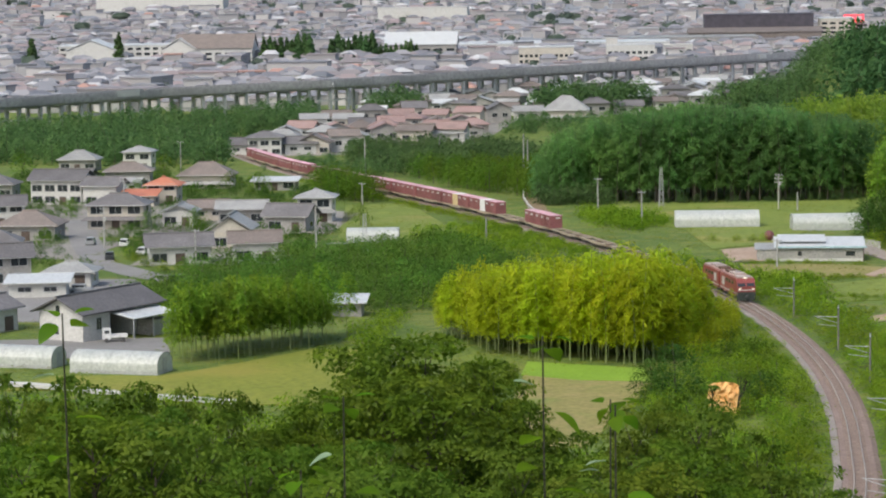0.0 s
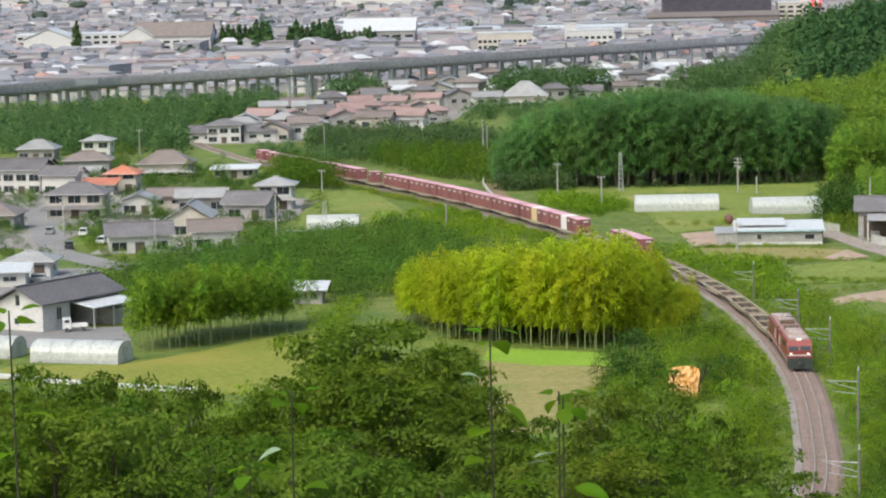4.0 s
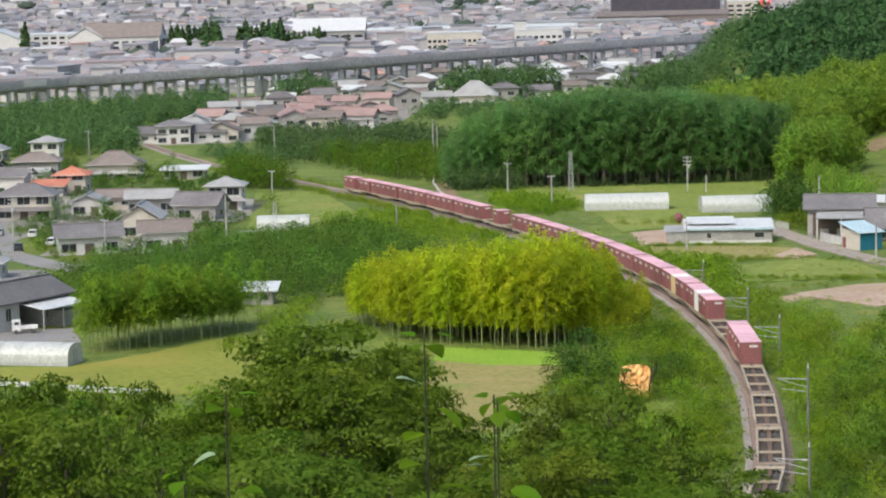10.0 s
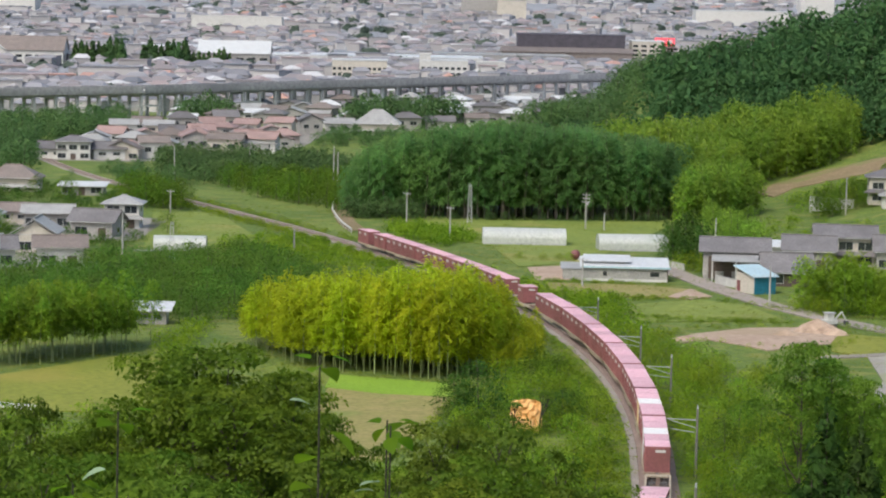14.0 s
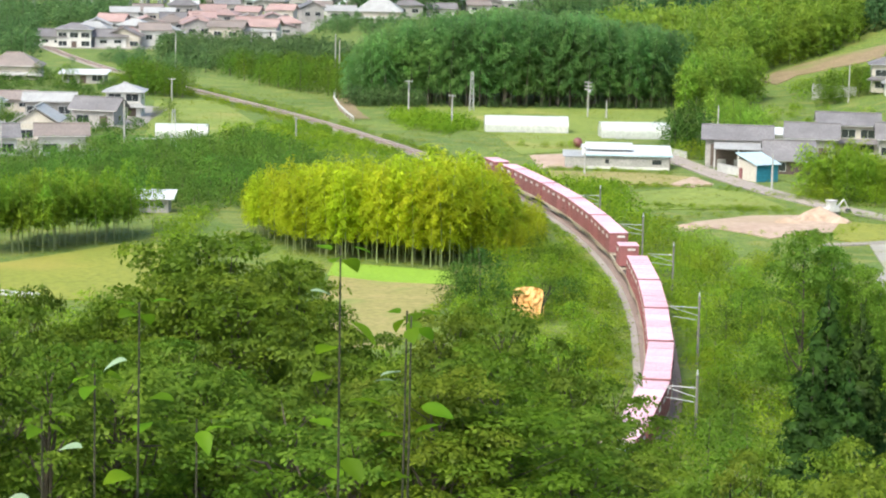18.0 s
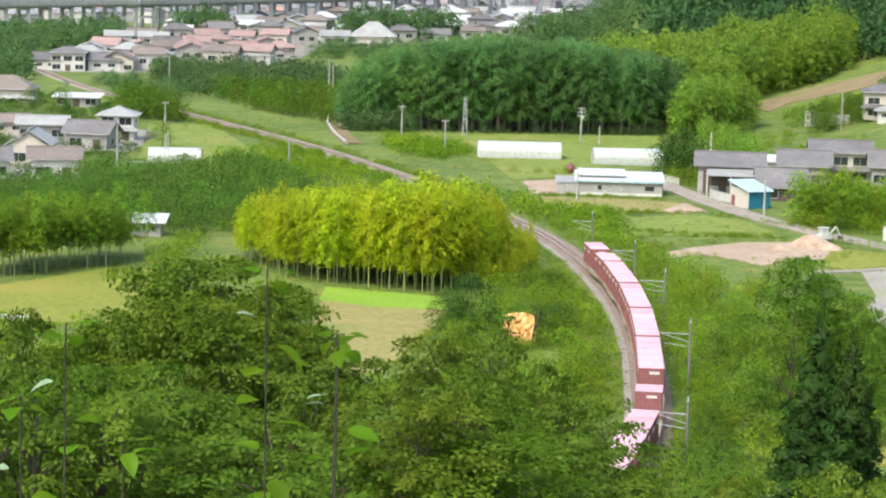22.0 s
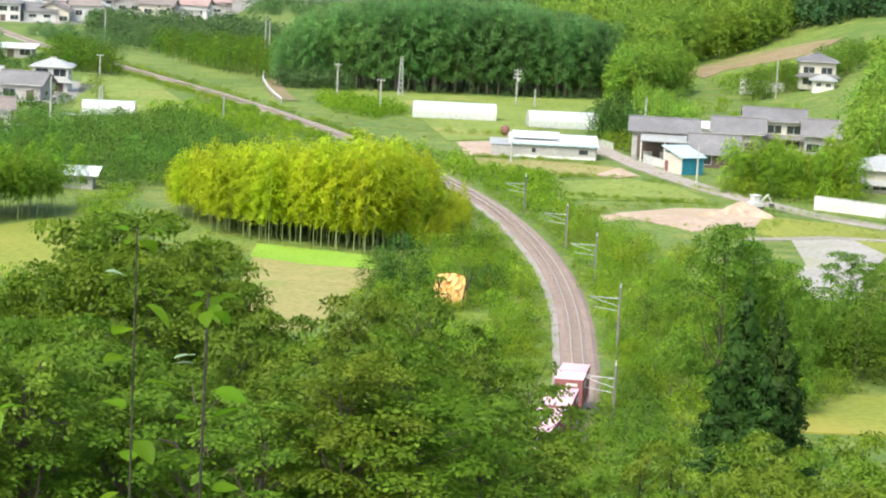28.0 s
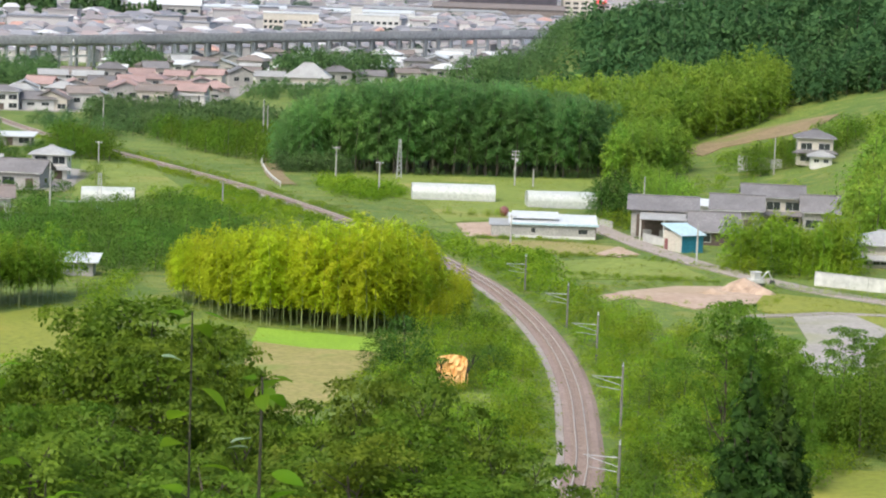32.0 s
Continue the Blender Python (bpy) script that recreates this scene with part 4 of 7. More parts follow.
def thicket(name, label, category, protos, places):
    """A wood too deep to count: many plants joined into one mesh, from rows of x, y, scale, tall."""
    verts, soft, loops, sizes, slots, mats, n = [], [], [], [], [], [], 0
    kinds = []
    for p in protos:
        for o in p.children:
            me = o.data
            v = np.empty(len(me.vertices) * 3)
            me.vertices.foreach_get("co", v)
            w = SOFT.get(me.name)
            if w is None:
                w = np.empty(len(me.vertices) * 3)
                me.vertices.foreach_get("normal", w)
            lp = np.empty(len(me.loops), np.int32)
            me.loops.foreach_get("vertex_index", lp)
            size = np.empty(len(me.polygons), np.int32)
            me.polygons.foreach_get("loop_total", size)
            if me.materials[0] not in mats:
                mats.append(me.materials[0])
            kinds.append((p, v.reshape(-1, 3), np.asarray(w).reshape(-1, 3), lp, size, mats.index(me.materials[0])))
    for x, y, s, tall in places:
        pick, turn = rnd.choice(protos), rnd.uniform(0, 6.28)
        c, d = math.cos(turn), math.sin(turn)
        spin = np.array([[c, d, 0], [-d, c, 0], [0, 0, 1.0]])
        for p, v, w, lp, size, slot in kinds:
            if p is pick:
                verts.append(v @ (spin * (1, 1, tall)) * s + (x, y, ground_z(x, y)))
                soft.append(w @ spin)
                loops.append(lp + n)
                sizes.append(size)
                slots.append(np.full(len(size), slot, np.int32))
                n += len(v)
    verts, loops, sizes = np.concatenate(verts), np.concatenate(loops), np.concatenate(sizes)
    me = bpy.data.meshes.new(name)
    me.vertices.add(len(verts))
    me.vertices.foreach_set("co", verts.ravel())
    me.loops.add(len(loops))
    me.loops.foreach_set("vertex_index", loops.astype(np.int32))
    me.polygons.add(len(sizes))
    me.polygons.foreach_set("loop_start", np.concatenate([[0], np.cumsum(sizes)[:-1]]).astype(np.int32))
    me.polygons.foreach_set("material_index", np.concatenate(slots))
    for m in mats:
        me.materials.append(m)
    me.update(calc_edges=True)
    me.shade_smooth()
    me.normals_split_custom_set_from_vertices(np.concatenate(soft))
    return tagged(new(name, me), label, category, kind="stuff")


def scatter(outline, step, low=0.85, high=1.15, jitter=0.38, keep=1.0, clear=0.0):
    """Rows of x, y, scale and tallness at about every step inside an outline."""
    out = []
    xs, ys = [p[0] for p in outline], [p[1] for p in outline]
    y, row = min(ys), 0
    while y < max(ys):
        x = min(xs) + (step / 2 if row % 2 else 0)
        while x < max(xs):
            px, py = x + rnd.uniform(-jitter, jitter) * step, y + rnd.uniform(-jitter, jitter) * step
            if inside(px, py, outline) and rnd.random() < keep and not (clear and near_line(px, py) < clear) and off_trail(px, py):
                out.append((px, py, rnd.uniform(low, high), rnd.uniform(0.9, 1.12)))
            x += step
        y += step * 0.87
        row += 1
    return out


TRAIL = [(78, 655), (84, 659), (93, 665), (102, 662), (112, 656), (122, 650)]   # the earth path up the hillside


def off_trail(x, y, far=6.0):
    for (xa, ya), (xb, yb) in zip(TRAIL, TRAIL[1:]):
        t = min(1.0, max(0.0, ((x - xa) * (xb - xa) + (y - ya) * (yb - ya)) / ((xb - xa) ** 2 + (yb - ya) ** 2)))
        if math.hypot(x - xa - t * (xb - xa), y - ya - t * (yb - ya)) < far:
            return False
    return True


def near_line(x, y):
    return float(np.min(np.hypot(WAY[:, 0] - x, WAY[:, 1] - y)))


YELLOW = [plume_proto("bamboo", "tall yellow-green bamboo in a dense grove", "bamboo", L_BAMBOO, M_CULM, 10, 1.35, 1000, 0.5, 20 + k, "yellow bamboo grove", 0.22) for k in range(4)]
GREENY = [plume_proto("bamboo", "yellow-green bamboo at the shaded end of the grove", "bamboo", L_ENDGROVE, M_CULM, 10, 1.4, 1000, 0.5, 26 + k, "yellow bamboo grove", 0.12) for k in range(2)]
GREENB = [plume_proto("bamboo", "slender green bamboo beside the field", "bamboo", L_BAMBOOGREEN, M_CULM, 9.2, 1.35, 850, 0.5, 30 + k, "green bamboo grove", 0.34) for k in range(3)]
stand = []
for x, y, s, tall in scatter([(-29.2, 336), (-25, 325), (-20, 315.5), (-14, 309.5), (-1, 303.5), (4, 309), (9, 326), (8, 345), (-3, 352), (-24, 346), (-28, 341)], 2.0, 0.8, 1.08):
    h = float(np.interp(x, (-31, -28, -22, -14, -8, -2, 3, 9), (6.6, 8.2, 9.8, 10.0, 10.6, 11.6, 10.8, 8.6))) - 0.1 * (y - 330) - 0.07 * max(0, 318 - y)
    stand.append((x, y, h / 10 * s, tall * 0.98))
stand.sort(key=lambda p: p[1] + 0.45 * p[0])
for x, y, s, tall in stand[:250]:
    plant(rnd.choice(GREENY if x > 1.5 + rnd.uniform(-3, 3) else YELLOW), x, y, s, tall)
thicket("bamboo_stand", "deep rear part of the yellow-green bamboo grove", "bamboo", YELLOW, [p for p in stand[250::2] if p[0] < 2])
thicket("bamboo_edge", "green bamboo at the end of the grove beside the line", "bamboo", GREENY, [p for p in stand[250::2] if p[0] >= 2] + [(x, y, rnd.uniform(0.3, 0.55), 1.0) for x, y, s, tall in scatter([(5, 306), (12, 318), (13, 345), (9, 352), (8, 322)], 2.2, clear=4.5)])
grove(GREENB, [(-62, 306), (-54, 309), (-43, 322), (-40, 333), (-48, 336), (-58, 324)], 2.1, 0.78, 1.06)

FOREST = [plume_proto("forest_tree", "tall slender dark green tree in a dense wood", "tree", L_FOREST, M_BARK, 20, 3.0, 1900, 0.7, 40 + k, "dark wood", 0.15, 0.16, 0.2, 0.12) for k in range(4)]
DEEP = [plume_proto("forest_tree", "tall dark green tree deep in the wood", "tree", L_FOREST, M_BARK, 20, 3.2, 1000, 0.95, 35 + k, "dark wood", 0.4, 0.16, 0.22, 0.12) for k in range(2)]
LIGHTW = [plume_proto("hill_bamboo", "feathery yellow-green bamboo on the hillside", "bamboo", L_HILL, M_CULM, 14, 2.3, 620, 0.95, 45 + k, "hillside wood", 0.06, 0.08, 0.2) for k in range(3)]
HILLT = [plume_proto("hill_tree", "bright green tree on the hillside", "tree", L_HILL, M_BARK, 12, 4.0, 700, 0.8, 50 + k, "hillside wood", 0.05, 0.14, 0.28) for k in range(3)]
DARKT = [plume_proto("ridge_tree", "dark green tree on the wooded ridge", "tree", L_DARK, M_BARK, 12, 4.4, 520, 1.2, 60 + k, "ridge wood", 0.05, 0.14, 0.3) for k in range(3)]
SMALLT = [plume_proto("small_tree", "green broad-leaved tree between houses and line", "tree", L_BANKDARK, M_BARK, 7, 2.9, 900, 0.42, 70 + k, "valley trees", 0.06, 0.1, 0.3) for k in range(3)]
FART = [plume_proto("far_tree", "green tree in the valley wood", "tree", L_VALLEY, M_BARK, 7, 3.0, 380, 0.7, 75 + k, "valley trees", 0.05, 0.1, 0.32) for k in range(3)]
LOWB = [plume_proto("low_bush", "low green bush on the slope", "bush", L_BANK, M_BARK, 2.0, 1.7, 190, 0.36, 78 + k, "slope bushes", 0.02, 0.03, 0.3) for k in range(3)]
BUSH = [plume_proto("bush", "rough green bush on the bank", "bush", (L_BANK, L_BANK, L_BANKDARK, L_BANK)[k], M_BARK, 3.0, 2.0, 800, 0.26, 80 + k, "bushes on the bank", 0.02, 0.04, 0.28) for k in range(4)]
BUSHBRIGHT = [plume_proto("bush", "bright yellow-green bush on the bank", "bush", L_CLUMP, M_BARK, 2.6, 2.0, 800, 0.26, 90 + k, "bushes on the bank", 0.02, 0.04, 0.24) for k in range(2)]
GARDEN = [plume_proto("garden_bush", "dark clipped garden bush", "bush", L_ROUND, M_BARK, 2.2, 1.6, 200, 0.36, 95 + k, "garden bushes", 0.02, 0.04, 0.32) for k in range(2)]
ORCHARD = [plume_proto("fruit_tree", "low spreading fruit tree in an orchard", "tree", L_ORCHARD, M_BARK, 3.8, 2.9, 700, 0.36, 100 + k, "orchard", 0.06, 0.07, 0.28) for k in range(3)]

def wood_top(x, y):
    return float(np.interp(x, (-27, -22, -19, -7, 13, 33, 42, 52, 60), (11, 15.5, 18.0, 21.2, 23.4, 22.2, 20.6, 19.0, 18.0))) - 0.03 * (y - 590)


for x, y, s, tall in scatter([(-25, 580), (20, 580), (50, 587), (54, 597), (-26, 596)], 3.5, 0.88, 1.0):
    plant(rnd.choice(FOREST), x, y, s * wood_top(x, y) / 20, 1.0)
thicket("deep_wood", "deep green wood behind the field", "wood", DEEP, [(x, y, s * wood_top(x, y) / 20, 1.0) for x, y, s, tall in scatter([(-26, 597), (54, 598), (60, 640), (-20, 632)], 5.6, 0.9, 1.02)])
grove(LIGHTW, [(52, 574), (66, 590), (77, 616), (71, 622), (58, 606)], 3.2, 0.74, 1.0)
thicket("hill_wood", "feathery yellow-green bamboo wood on the hillside", "wood", LIGHTW, scatter([(56, 612), (70, 630), (79, 664), (112, 690), (116, 716), (106, 735), (70, 740), (54, 700), (48, 645)], 4.4, 0.86, 1.2) + scatter([(46, 640), (60, 625), (68, 700), (58, 740), (40, 720)], 5.5, 1.2, 1.5))
thicket("ridge_wood", "dark green wood along the ridge", "wood", DARKT, scatter([(116, 700), (122, 688), (150, 690), (160, 760), (112, 765), (110, 742)], 7.5, 0.75, 1.1) + scatter([(60, 742), (108, 742), (112, 775), (66, 790)], 9.0, 0.8, 1.1) + scatter([(66, 790), (120, 775), (150, 700), (215, 760), (240, 900), (150, 960), (80, 980), (68, 900)], 13.5, 1.2, 1.7) + scatter([(30, 880), (66, 840), (70, 960), (32, 950)], 10.0, 0.6, 0.9))
grove(SMALLT, [(-52, 640), (-24, 590), (-26, 650), (-28, 690), (-66, 690)], 6.2, 0.7, 1.1, clear=7)
thicket("line_side_wood", "green trees along the far stretch of line", "wood", FART, scatter([(-66, 690), (-28, 690), (-30, 740), (-45, 800), (-95, 800), (-88, 740)], 6.5, 0.7, 1.15, clear=7))
thicket("valley_wood", "belt of green trees before the viaduct", "wood", FART, scatter([(-275, 880), (-155, 855), (-128, 905), (-126, 985), (-138, 1050), (-195, 985), (-245, 915)], 9.5, 0.8, 1.3) + scatter([(-52, 905), (-20, 905), (-6, 960), (-22, 964), (-44, 968)], 8.0, 0.5, 0.9) + scatter([(-118, 735), (-90, 735), (-78, 700), (-66, 690), (-72, 672), (-100, 690)], 5.5, 0.3, 0.8, keep=0.75, clear=5) + scatter([(-240, 770), (-120, 740), (-118, 780), (-150, 850), (-190, 880), (-250, 880)], 9.0, 0.85, 1.4, clear=7))
grove(SMALLT, [(-84, 625), (-76, 596), (-63, 583), (-58, 592), (-70, 620), (-80, 640)], 4.6, 0.8, 1.15, clear=6)
for x, y, s, tall in scatter([(-80, 372), (-62, 352), (-36, 352), (-24, 380), (-20, 425), (-40, 465), (-62, 440), (-75, 410)], 5.6, 0.9, 1.15):
    if not (-48 < x < -38 and y < 363):   # the garden hut stands here
        plant(rnd.choice(ORCHARD), x, y, s, tall)
for x, y, s, tall in scatter([(12, 330), (17, 300), (17, 262), (15, 235), (5, 232), (0, 262), (4, 292), (8, 312), (9, 335)], 3.7, 0.5, 1.2, clear=4.0):
    if not (4.2 < x < 12.2 and 248 < y < 272):
        plant(rnd.choice(BUSH + BUSHBRIGHT), x, y, s, tall)
grove(BUSH[:2] + BUSHBRIGHT, [(24, 232), (30, 205), (46, 224), (50, 262), (47, 292), (37, 322), (30, 345), (25, 345), (26, 300)], 3.9, 0.45, 1.15, clear=3.8)
thicket("line_side_bushes", "rough green bushes along the line", "bushes", LOWB, scatter([(24, 350), (30, 350), (26, 400), (14, 420), (5, 440), (1, 440), (12, 400), (19, 370)], 3.2, 0.6, 1.3, clear=4.6) + scatter([(-9, 512), (-2, 500), (6, 520), (0, 540), (-11, 550), (-16, 548)], 3.0, 0.8, 1.4, clear=5) + scatter([(-30, 455), (-12, 452), (-6, 458), (-25, 500), (-38, 528), (-48, 505), (-44, 480)], 3.6, 0.35, 0.9, keep=0.75, clear=4.5))
verge = [p for p in scatter([(8, 225), (34, 225), (36, 345), (16, 420), (-6, 480), (-20, 470), (6, 400), (14, 340)], 2.0, 0.18, 0.5, clear=2.7) if near_line(p[0], p[1]) < 5.5]
thicket("verge_bushes", "low weeds and bushes on the verge of the line", "bushes", LOWB, verge)
for x, y, sc in ((22.3, 220, 0.6), (21.8, 214, 0.7), (21.0, 208, 0.8), (20.2, 202, 0.9), (19.2, 196, 1.0), (18.2, 190, 1.0), (25.2, 244, 0.7), (25.6, 236, 0.8), (25.0, 228, 0.8), (24.8, 221, 0.9), (24.0, 214, 0.9), (23.2, 207, 1.0), (22.6, 200, 1.0), (26.8, 215, 1.1), (26.4, 224, 1.0), (27.0, 206, 1.2), (25.5, 198, 1.2), (15.0, 246, 0.7), (14.6, 238, 0.8), (14.2, 230, 0.9), (13.4, 222, 0.9), (12.6, 214, 1.0), (10.6, 206, 1.1), (9.6, 222, 1.2), (8.0, 212, 1.3), (16.2, 258, 0.6), (11.6, 231, 1.1), (6.5, 228, 1.2), (3.5, 220, 1.2), (13.8, 281, 0.9), (15.4, 290, 0.8), (12.0, 296, 1.0), (13.0, 309, 0.9)):
    plant(BUSH[(int(y) + int(x)) % 4], x, y, sc)
thicket("wood_edge", "dark green undergrowth along the wood's edge", "bushes", FART, scatter([(-24, 572), (-8, 573), (-8, 579), (-25, 578)], 2.6, 0.4, 0.75) + scatter([(-8, 577), (20, 578), (52, 585), (53, 588), (20, 581), (-8, 580)], 2.8, 0.14, 0.3))
thicket("slope_bushes", "low bushes on the grassy slopes", "bushes", LOWB, scatter([(82, 606), (92, 612), (100, 606), (128, 612), (126, 644), (110, 644), (100, 650), (86, 634)], 3.6, 0.5, 1.2, keep=0.7) + scatter([(64, 500), (82, 510), (96, 560), (86, 600), (72, 585), (66, 540)], 4.5, 0.35, 0.9, keep=0.5) + scatter([(-6, 400), (2, 420), (-10, 445), (-20, 480), (-34, 515), (-44, 470), (-24, 430)], 3.3, 0.35, 0.9, keep=0.8, clear=4.5) + scatter([(-42, 340), (-33, 300), (-34, 372), (-28, 372)], 3.5, 0.6, 1.0) + scatter([(-100, 284), (-34, 268), (-4, 240), (2, 225), (-12, 225), (-100, 262)], 4.2, 0.5, 1.1))


BANKT = [plume_proto("bank_tree", "rounded green tree on the bank below the line", "tree", L_BANKDARK, M_BARK, 7, 3.0, 2200, 0.3, 110 + k, "trees on the bank", 0.05, 0.1, 0.3) for k in range(3)]
CLUMP = [plume_proto("bamboo", "feathery light yellow-green bamboo beside the lane", "bamboo", L_CLUMP, M_CULM, 9, 1.7, 900, 0.55, 115 + k, "light clump", 0.03) for k in range(2)]


# ---- houses ----
def roof_shape(w, d, z, rise, kind, over=0.85, thick=0.18):
    """A pitched roof with eaves: 'x' and 'y' are gables with the ridge that way, 'hip' a hipped roof, 'shed' a single pitch down to the front."""
    b = Build()
    X, Y = w / 2 + over, d / 2 + over
    if kind == "hip":
        r = max(0.3, (X - Y) if X > Y else 0.3)
        p = [(-X, -Y, z), (X, -Y, z), (X, Y, z), (-X, Y, z), (-r, 0, z + rise), (r, 0, z + rise)]
        faces = [(0, 1, 5, 4), (1, 2, 5), (2, 3, 4, 5), (3, 0, 4)]
        b.add(p, faces)
        b.add([(x, y, zz - thick) for x, y, zz in p[:4]] + p[:4], [(3, 2, 1, 0), (0, 1, 5, 4), (1, 2, 6, 5), (2, 3, 7, 6), (3, 0, 4, 7)])
        b.box(-r - 0.1, -0.18, z + rise - 0.1, r + 0.1, 0.18, z + rise + 0.22)
    elif kind == "shed":
        out = [(-Y, z), (Y, z + rise), (Y, z + rise + thick), (-Y, z + thick)]
        b.along_x(out, -X, X)
    else:
        if kind == "y":
            out = [(-X, z), (0, z + rise), (X, z), (X, z + thick), (0, z + rise + thick), (-X, z + thick)]
            n = len(out)
            b.add([(a, -Y, c) for a, c in out] + [(a, Y, c) for a, c in out], [(0, 5, 4, 1), (1, 4, 3, 2), (7, 10, 11, 6), (8, 9, 10, 7)] + [(k, (k + 1) % n, n + (k + 1) % n, n + k) for k in range(n)])
            b.box(-0.18, -Y, z + rise + thick - 0.08, 0.18, Y, z + rise + thick + 0.2)
        else:
            out = [(-Y, z), (0, z + rise), (Y, z), (Y, z + thick), (0, z + rise + thick), (-Y, z + thick)]
            n = len(out)
            b.add([(-X, a, c) for a, c in out] + [(X, a, c) for a, c in out], [(0, 5, 4, 1), (1, 4, 3, 2), (7, 10, 11, 6), (8, 9, 10, 7)] + [(k, (k + 1) % n, n + (k + 1) % n, n + k) for k in range(n)])
            b.box(-X, -0.18, z + rise + thick - 0.08, X, 0.18, z + rise + thick + 0.2)
    return b


def wall_shape(w, d, h, rise, kind):
    X, Y = w / 2, d / 2
    b = Build()
    if kind == "x":
        b.along_x([(-Y, -0.5), (Y, -0.5), (Y, h), (0, h + rise * Y / (Y + 0.6)), (-Y, h)], -X, X)
    elif kind == "y":
        out = [(-X, -0.5), (X, -0.5), (X, h), (0, h + rise * X / (X + 0.6)), (-X, h)]
        n = len(out)
        b.add([(a, -Y, c) for a, c in out] + [(a, Y, c) for a, c in out], [tuple(range(n)), tuple(range(n, 2 * n))[::-1]] + [(k, n + k, n + (k + 1) % n, (k + 1) % n) for k in range(n)])
    elif kind == "shed":
        b.along_x([(-Y, -0.5), (Y, -0.5), (Y, h + rise), (-Y, h)], -X, X)
    else:
        b.box(-X, -Y, -0.5, X, Y, h)
    return b


def window(parent, x, y, z, w, h, side="front"):
    """A pane in a frame on the front (-y), or on a gable side."""
    if side == "front":
        win = part("window", Build().box(x - w / 2, y - 0.05, z, x + w / 2, y + 0.02, z + h), M_GLASS, parent)
        f = Build().box(x - w / 2 - 0.08, y - 0.08, z - 0.1, x + w / 2 + 0.08, y, z).box(x - w / 2 - 0.08, y - 0.08, z + h, x + w / 2 + 0.08, y, z + h + 0.08)
        f.box(x - w / 2 - 0.08, y - 0.08, z, x - w / 2, y, z + h).box(x + w / 2, y - 0.08, z, x + w / 2 + 0.08, y, z + h).box(x - 0.04, y - 0.075, z, x + 0.04, y, z + h)
    else:
        s = 1 if y > 0 else -1
        win = part("window", Build().box(min(y, y + s * 0.05), x - w / 2, z, max(y, y + s * 0.05), x + w / 2, z + h), M_GLASS, parent)
        f = Build().box(min(y, y + s * 0.08), x - w / 2 - 0.08, z - 0.1, max(y, y + s * 0.08), x + w / 2 + 0.08, z).box(min(y, y + s * 0.08), x - w / 2 - 0.08, z + h, max(y, y + s * 0.08), x + w / 2 + 0.08, z + h + 0.08)
    part("frame", f, M_STEEL, win)
    return win


def house(x, y, w, d, h, kind, rise, wall, roof, label, turn=0.0, floors=1, group="houses", plain=False, lower=None, name="house", door=True):
    """A house with its front face at y (towards the hill): walls, roof, windows, door; lower adds a skirt roof over the ground floor."""
    c, s = math.cos(radians(turn)), math.sin(radians(turn))
    cx, cy = x - s * d / 2 * 1.0, y + c * d / 2
    t = thing(name, pose(cx, cy, ground_z(cx, cy), 0, 0, turn), label, "house" if name == "house" else name.split("_")[-1], group)
    body = part("wall", wall_shape(w, d, h, rise, kind), wall, t)
    part("roof", roof_shape(w, d, h, rise, kind), roof, t)
    if lower:
        b = Build()
        z, o = h * 0.5, 1.3
        b.add([(-w / 2 - o, -d / 2 - o, z - 0.45), (w / 2 + o, -d / 2 - o, z - 0.45), (w / 2, -d / 2, z + 0.25), (-w / 2, -d / 2, z + 0.25), (-w / 2 - o, -d / 2 - o, z - 0.6), (w / 2 + o, -d / 2 - o, z - 0.6), (w / 2, -d / 2, z - 0.1), (-w / 2, -d / 2, z - 0.1)],
              [(0, 1, 2, 3), (7, 6, 5, 4), (0, 4, 5, 1), (1, 5, 6, 2), (3, 7, 4, 0)])
        part("porch_roof", b, lower, t, "skirt roof over the ground floor")
    if plain:
        for k in range(2):
            window(body, (k - 0.5) * w * 0.45, -d / 2, h * 0.45, w * 0.22, h * 0.28)
        return t
    n = max(2, int(w / 3.2))
    for f in range(floors):
        z = 0.9 + f * 2.75
        for k in range(n):
            xx = -w / 2 + (k + 0.5) * w / n
            if f == 0 and door and k == n // 2:
                dr = part("door", Build().box(xx - 0.85, -d / 2 - 0.06, 0.05, xx + 0.85, -d / 2 + 0.02, 2.1), M_DARKWOOD, body, "dark sliding door")
                part("door_frame", Build().box(xx - 0.95, -d / 2 - 0.08, 2.1, xx + 0.95, -d / 2, 2.22), M_STEEL, dr)
            else:
                window(body, xx, -d / 2, z - 0.25, min(2.6, w / n * 0.76), 1.5)
        for sx in (-w / 2, w / 2):
            window(body, 0, sx, z, 1.4, 1.05, "side")
    for sx in (-1, 1):
        part("gutter", Build().tube((-w / 2 - 0.5, sx * (d / 2 + 0.87), h - 0.02), (w / 2 + 0.5, sx * (d / 2 + 0.87), h - 0.02), 0.06, 0.06, 5), M_STEEL, t)
    part("downpipe", Build().tube((w / 2 - 0.1, -d / 2 - 0.08, 0.0), (w / 2 - 0.1, -d / 2 - 0.08, h), 0.05, 0.05, 5), M_STEEL, t)
    return t


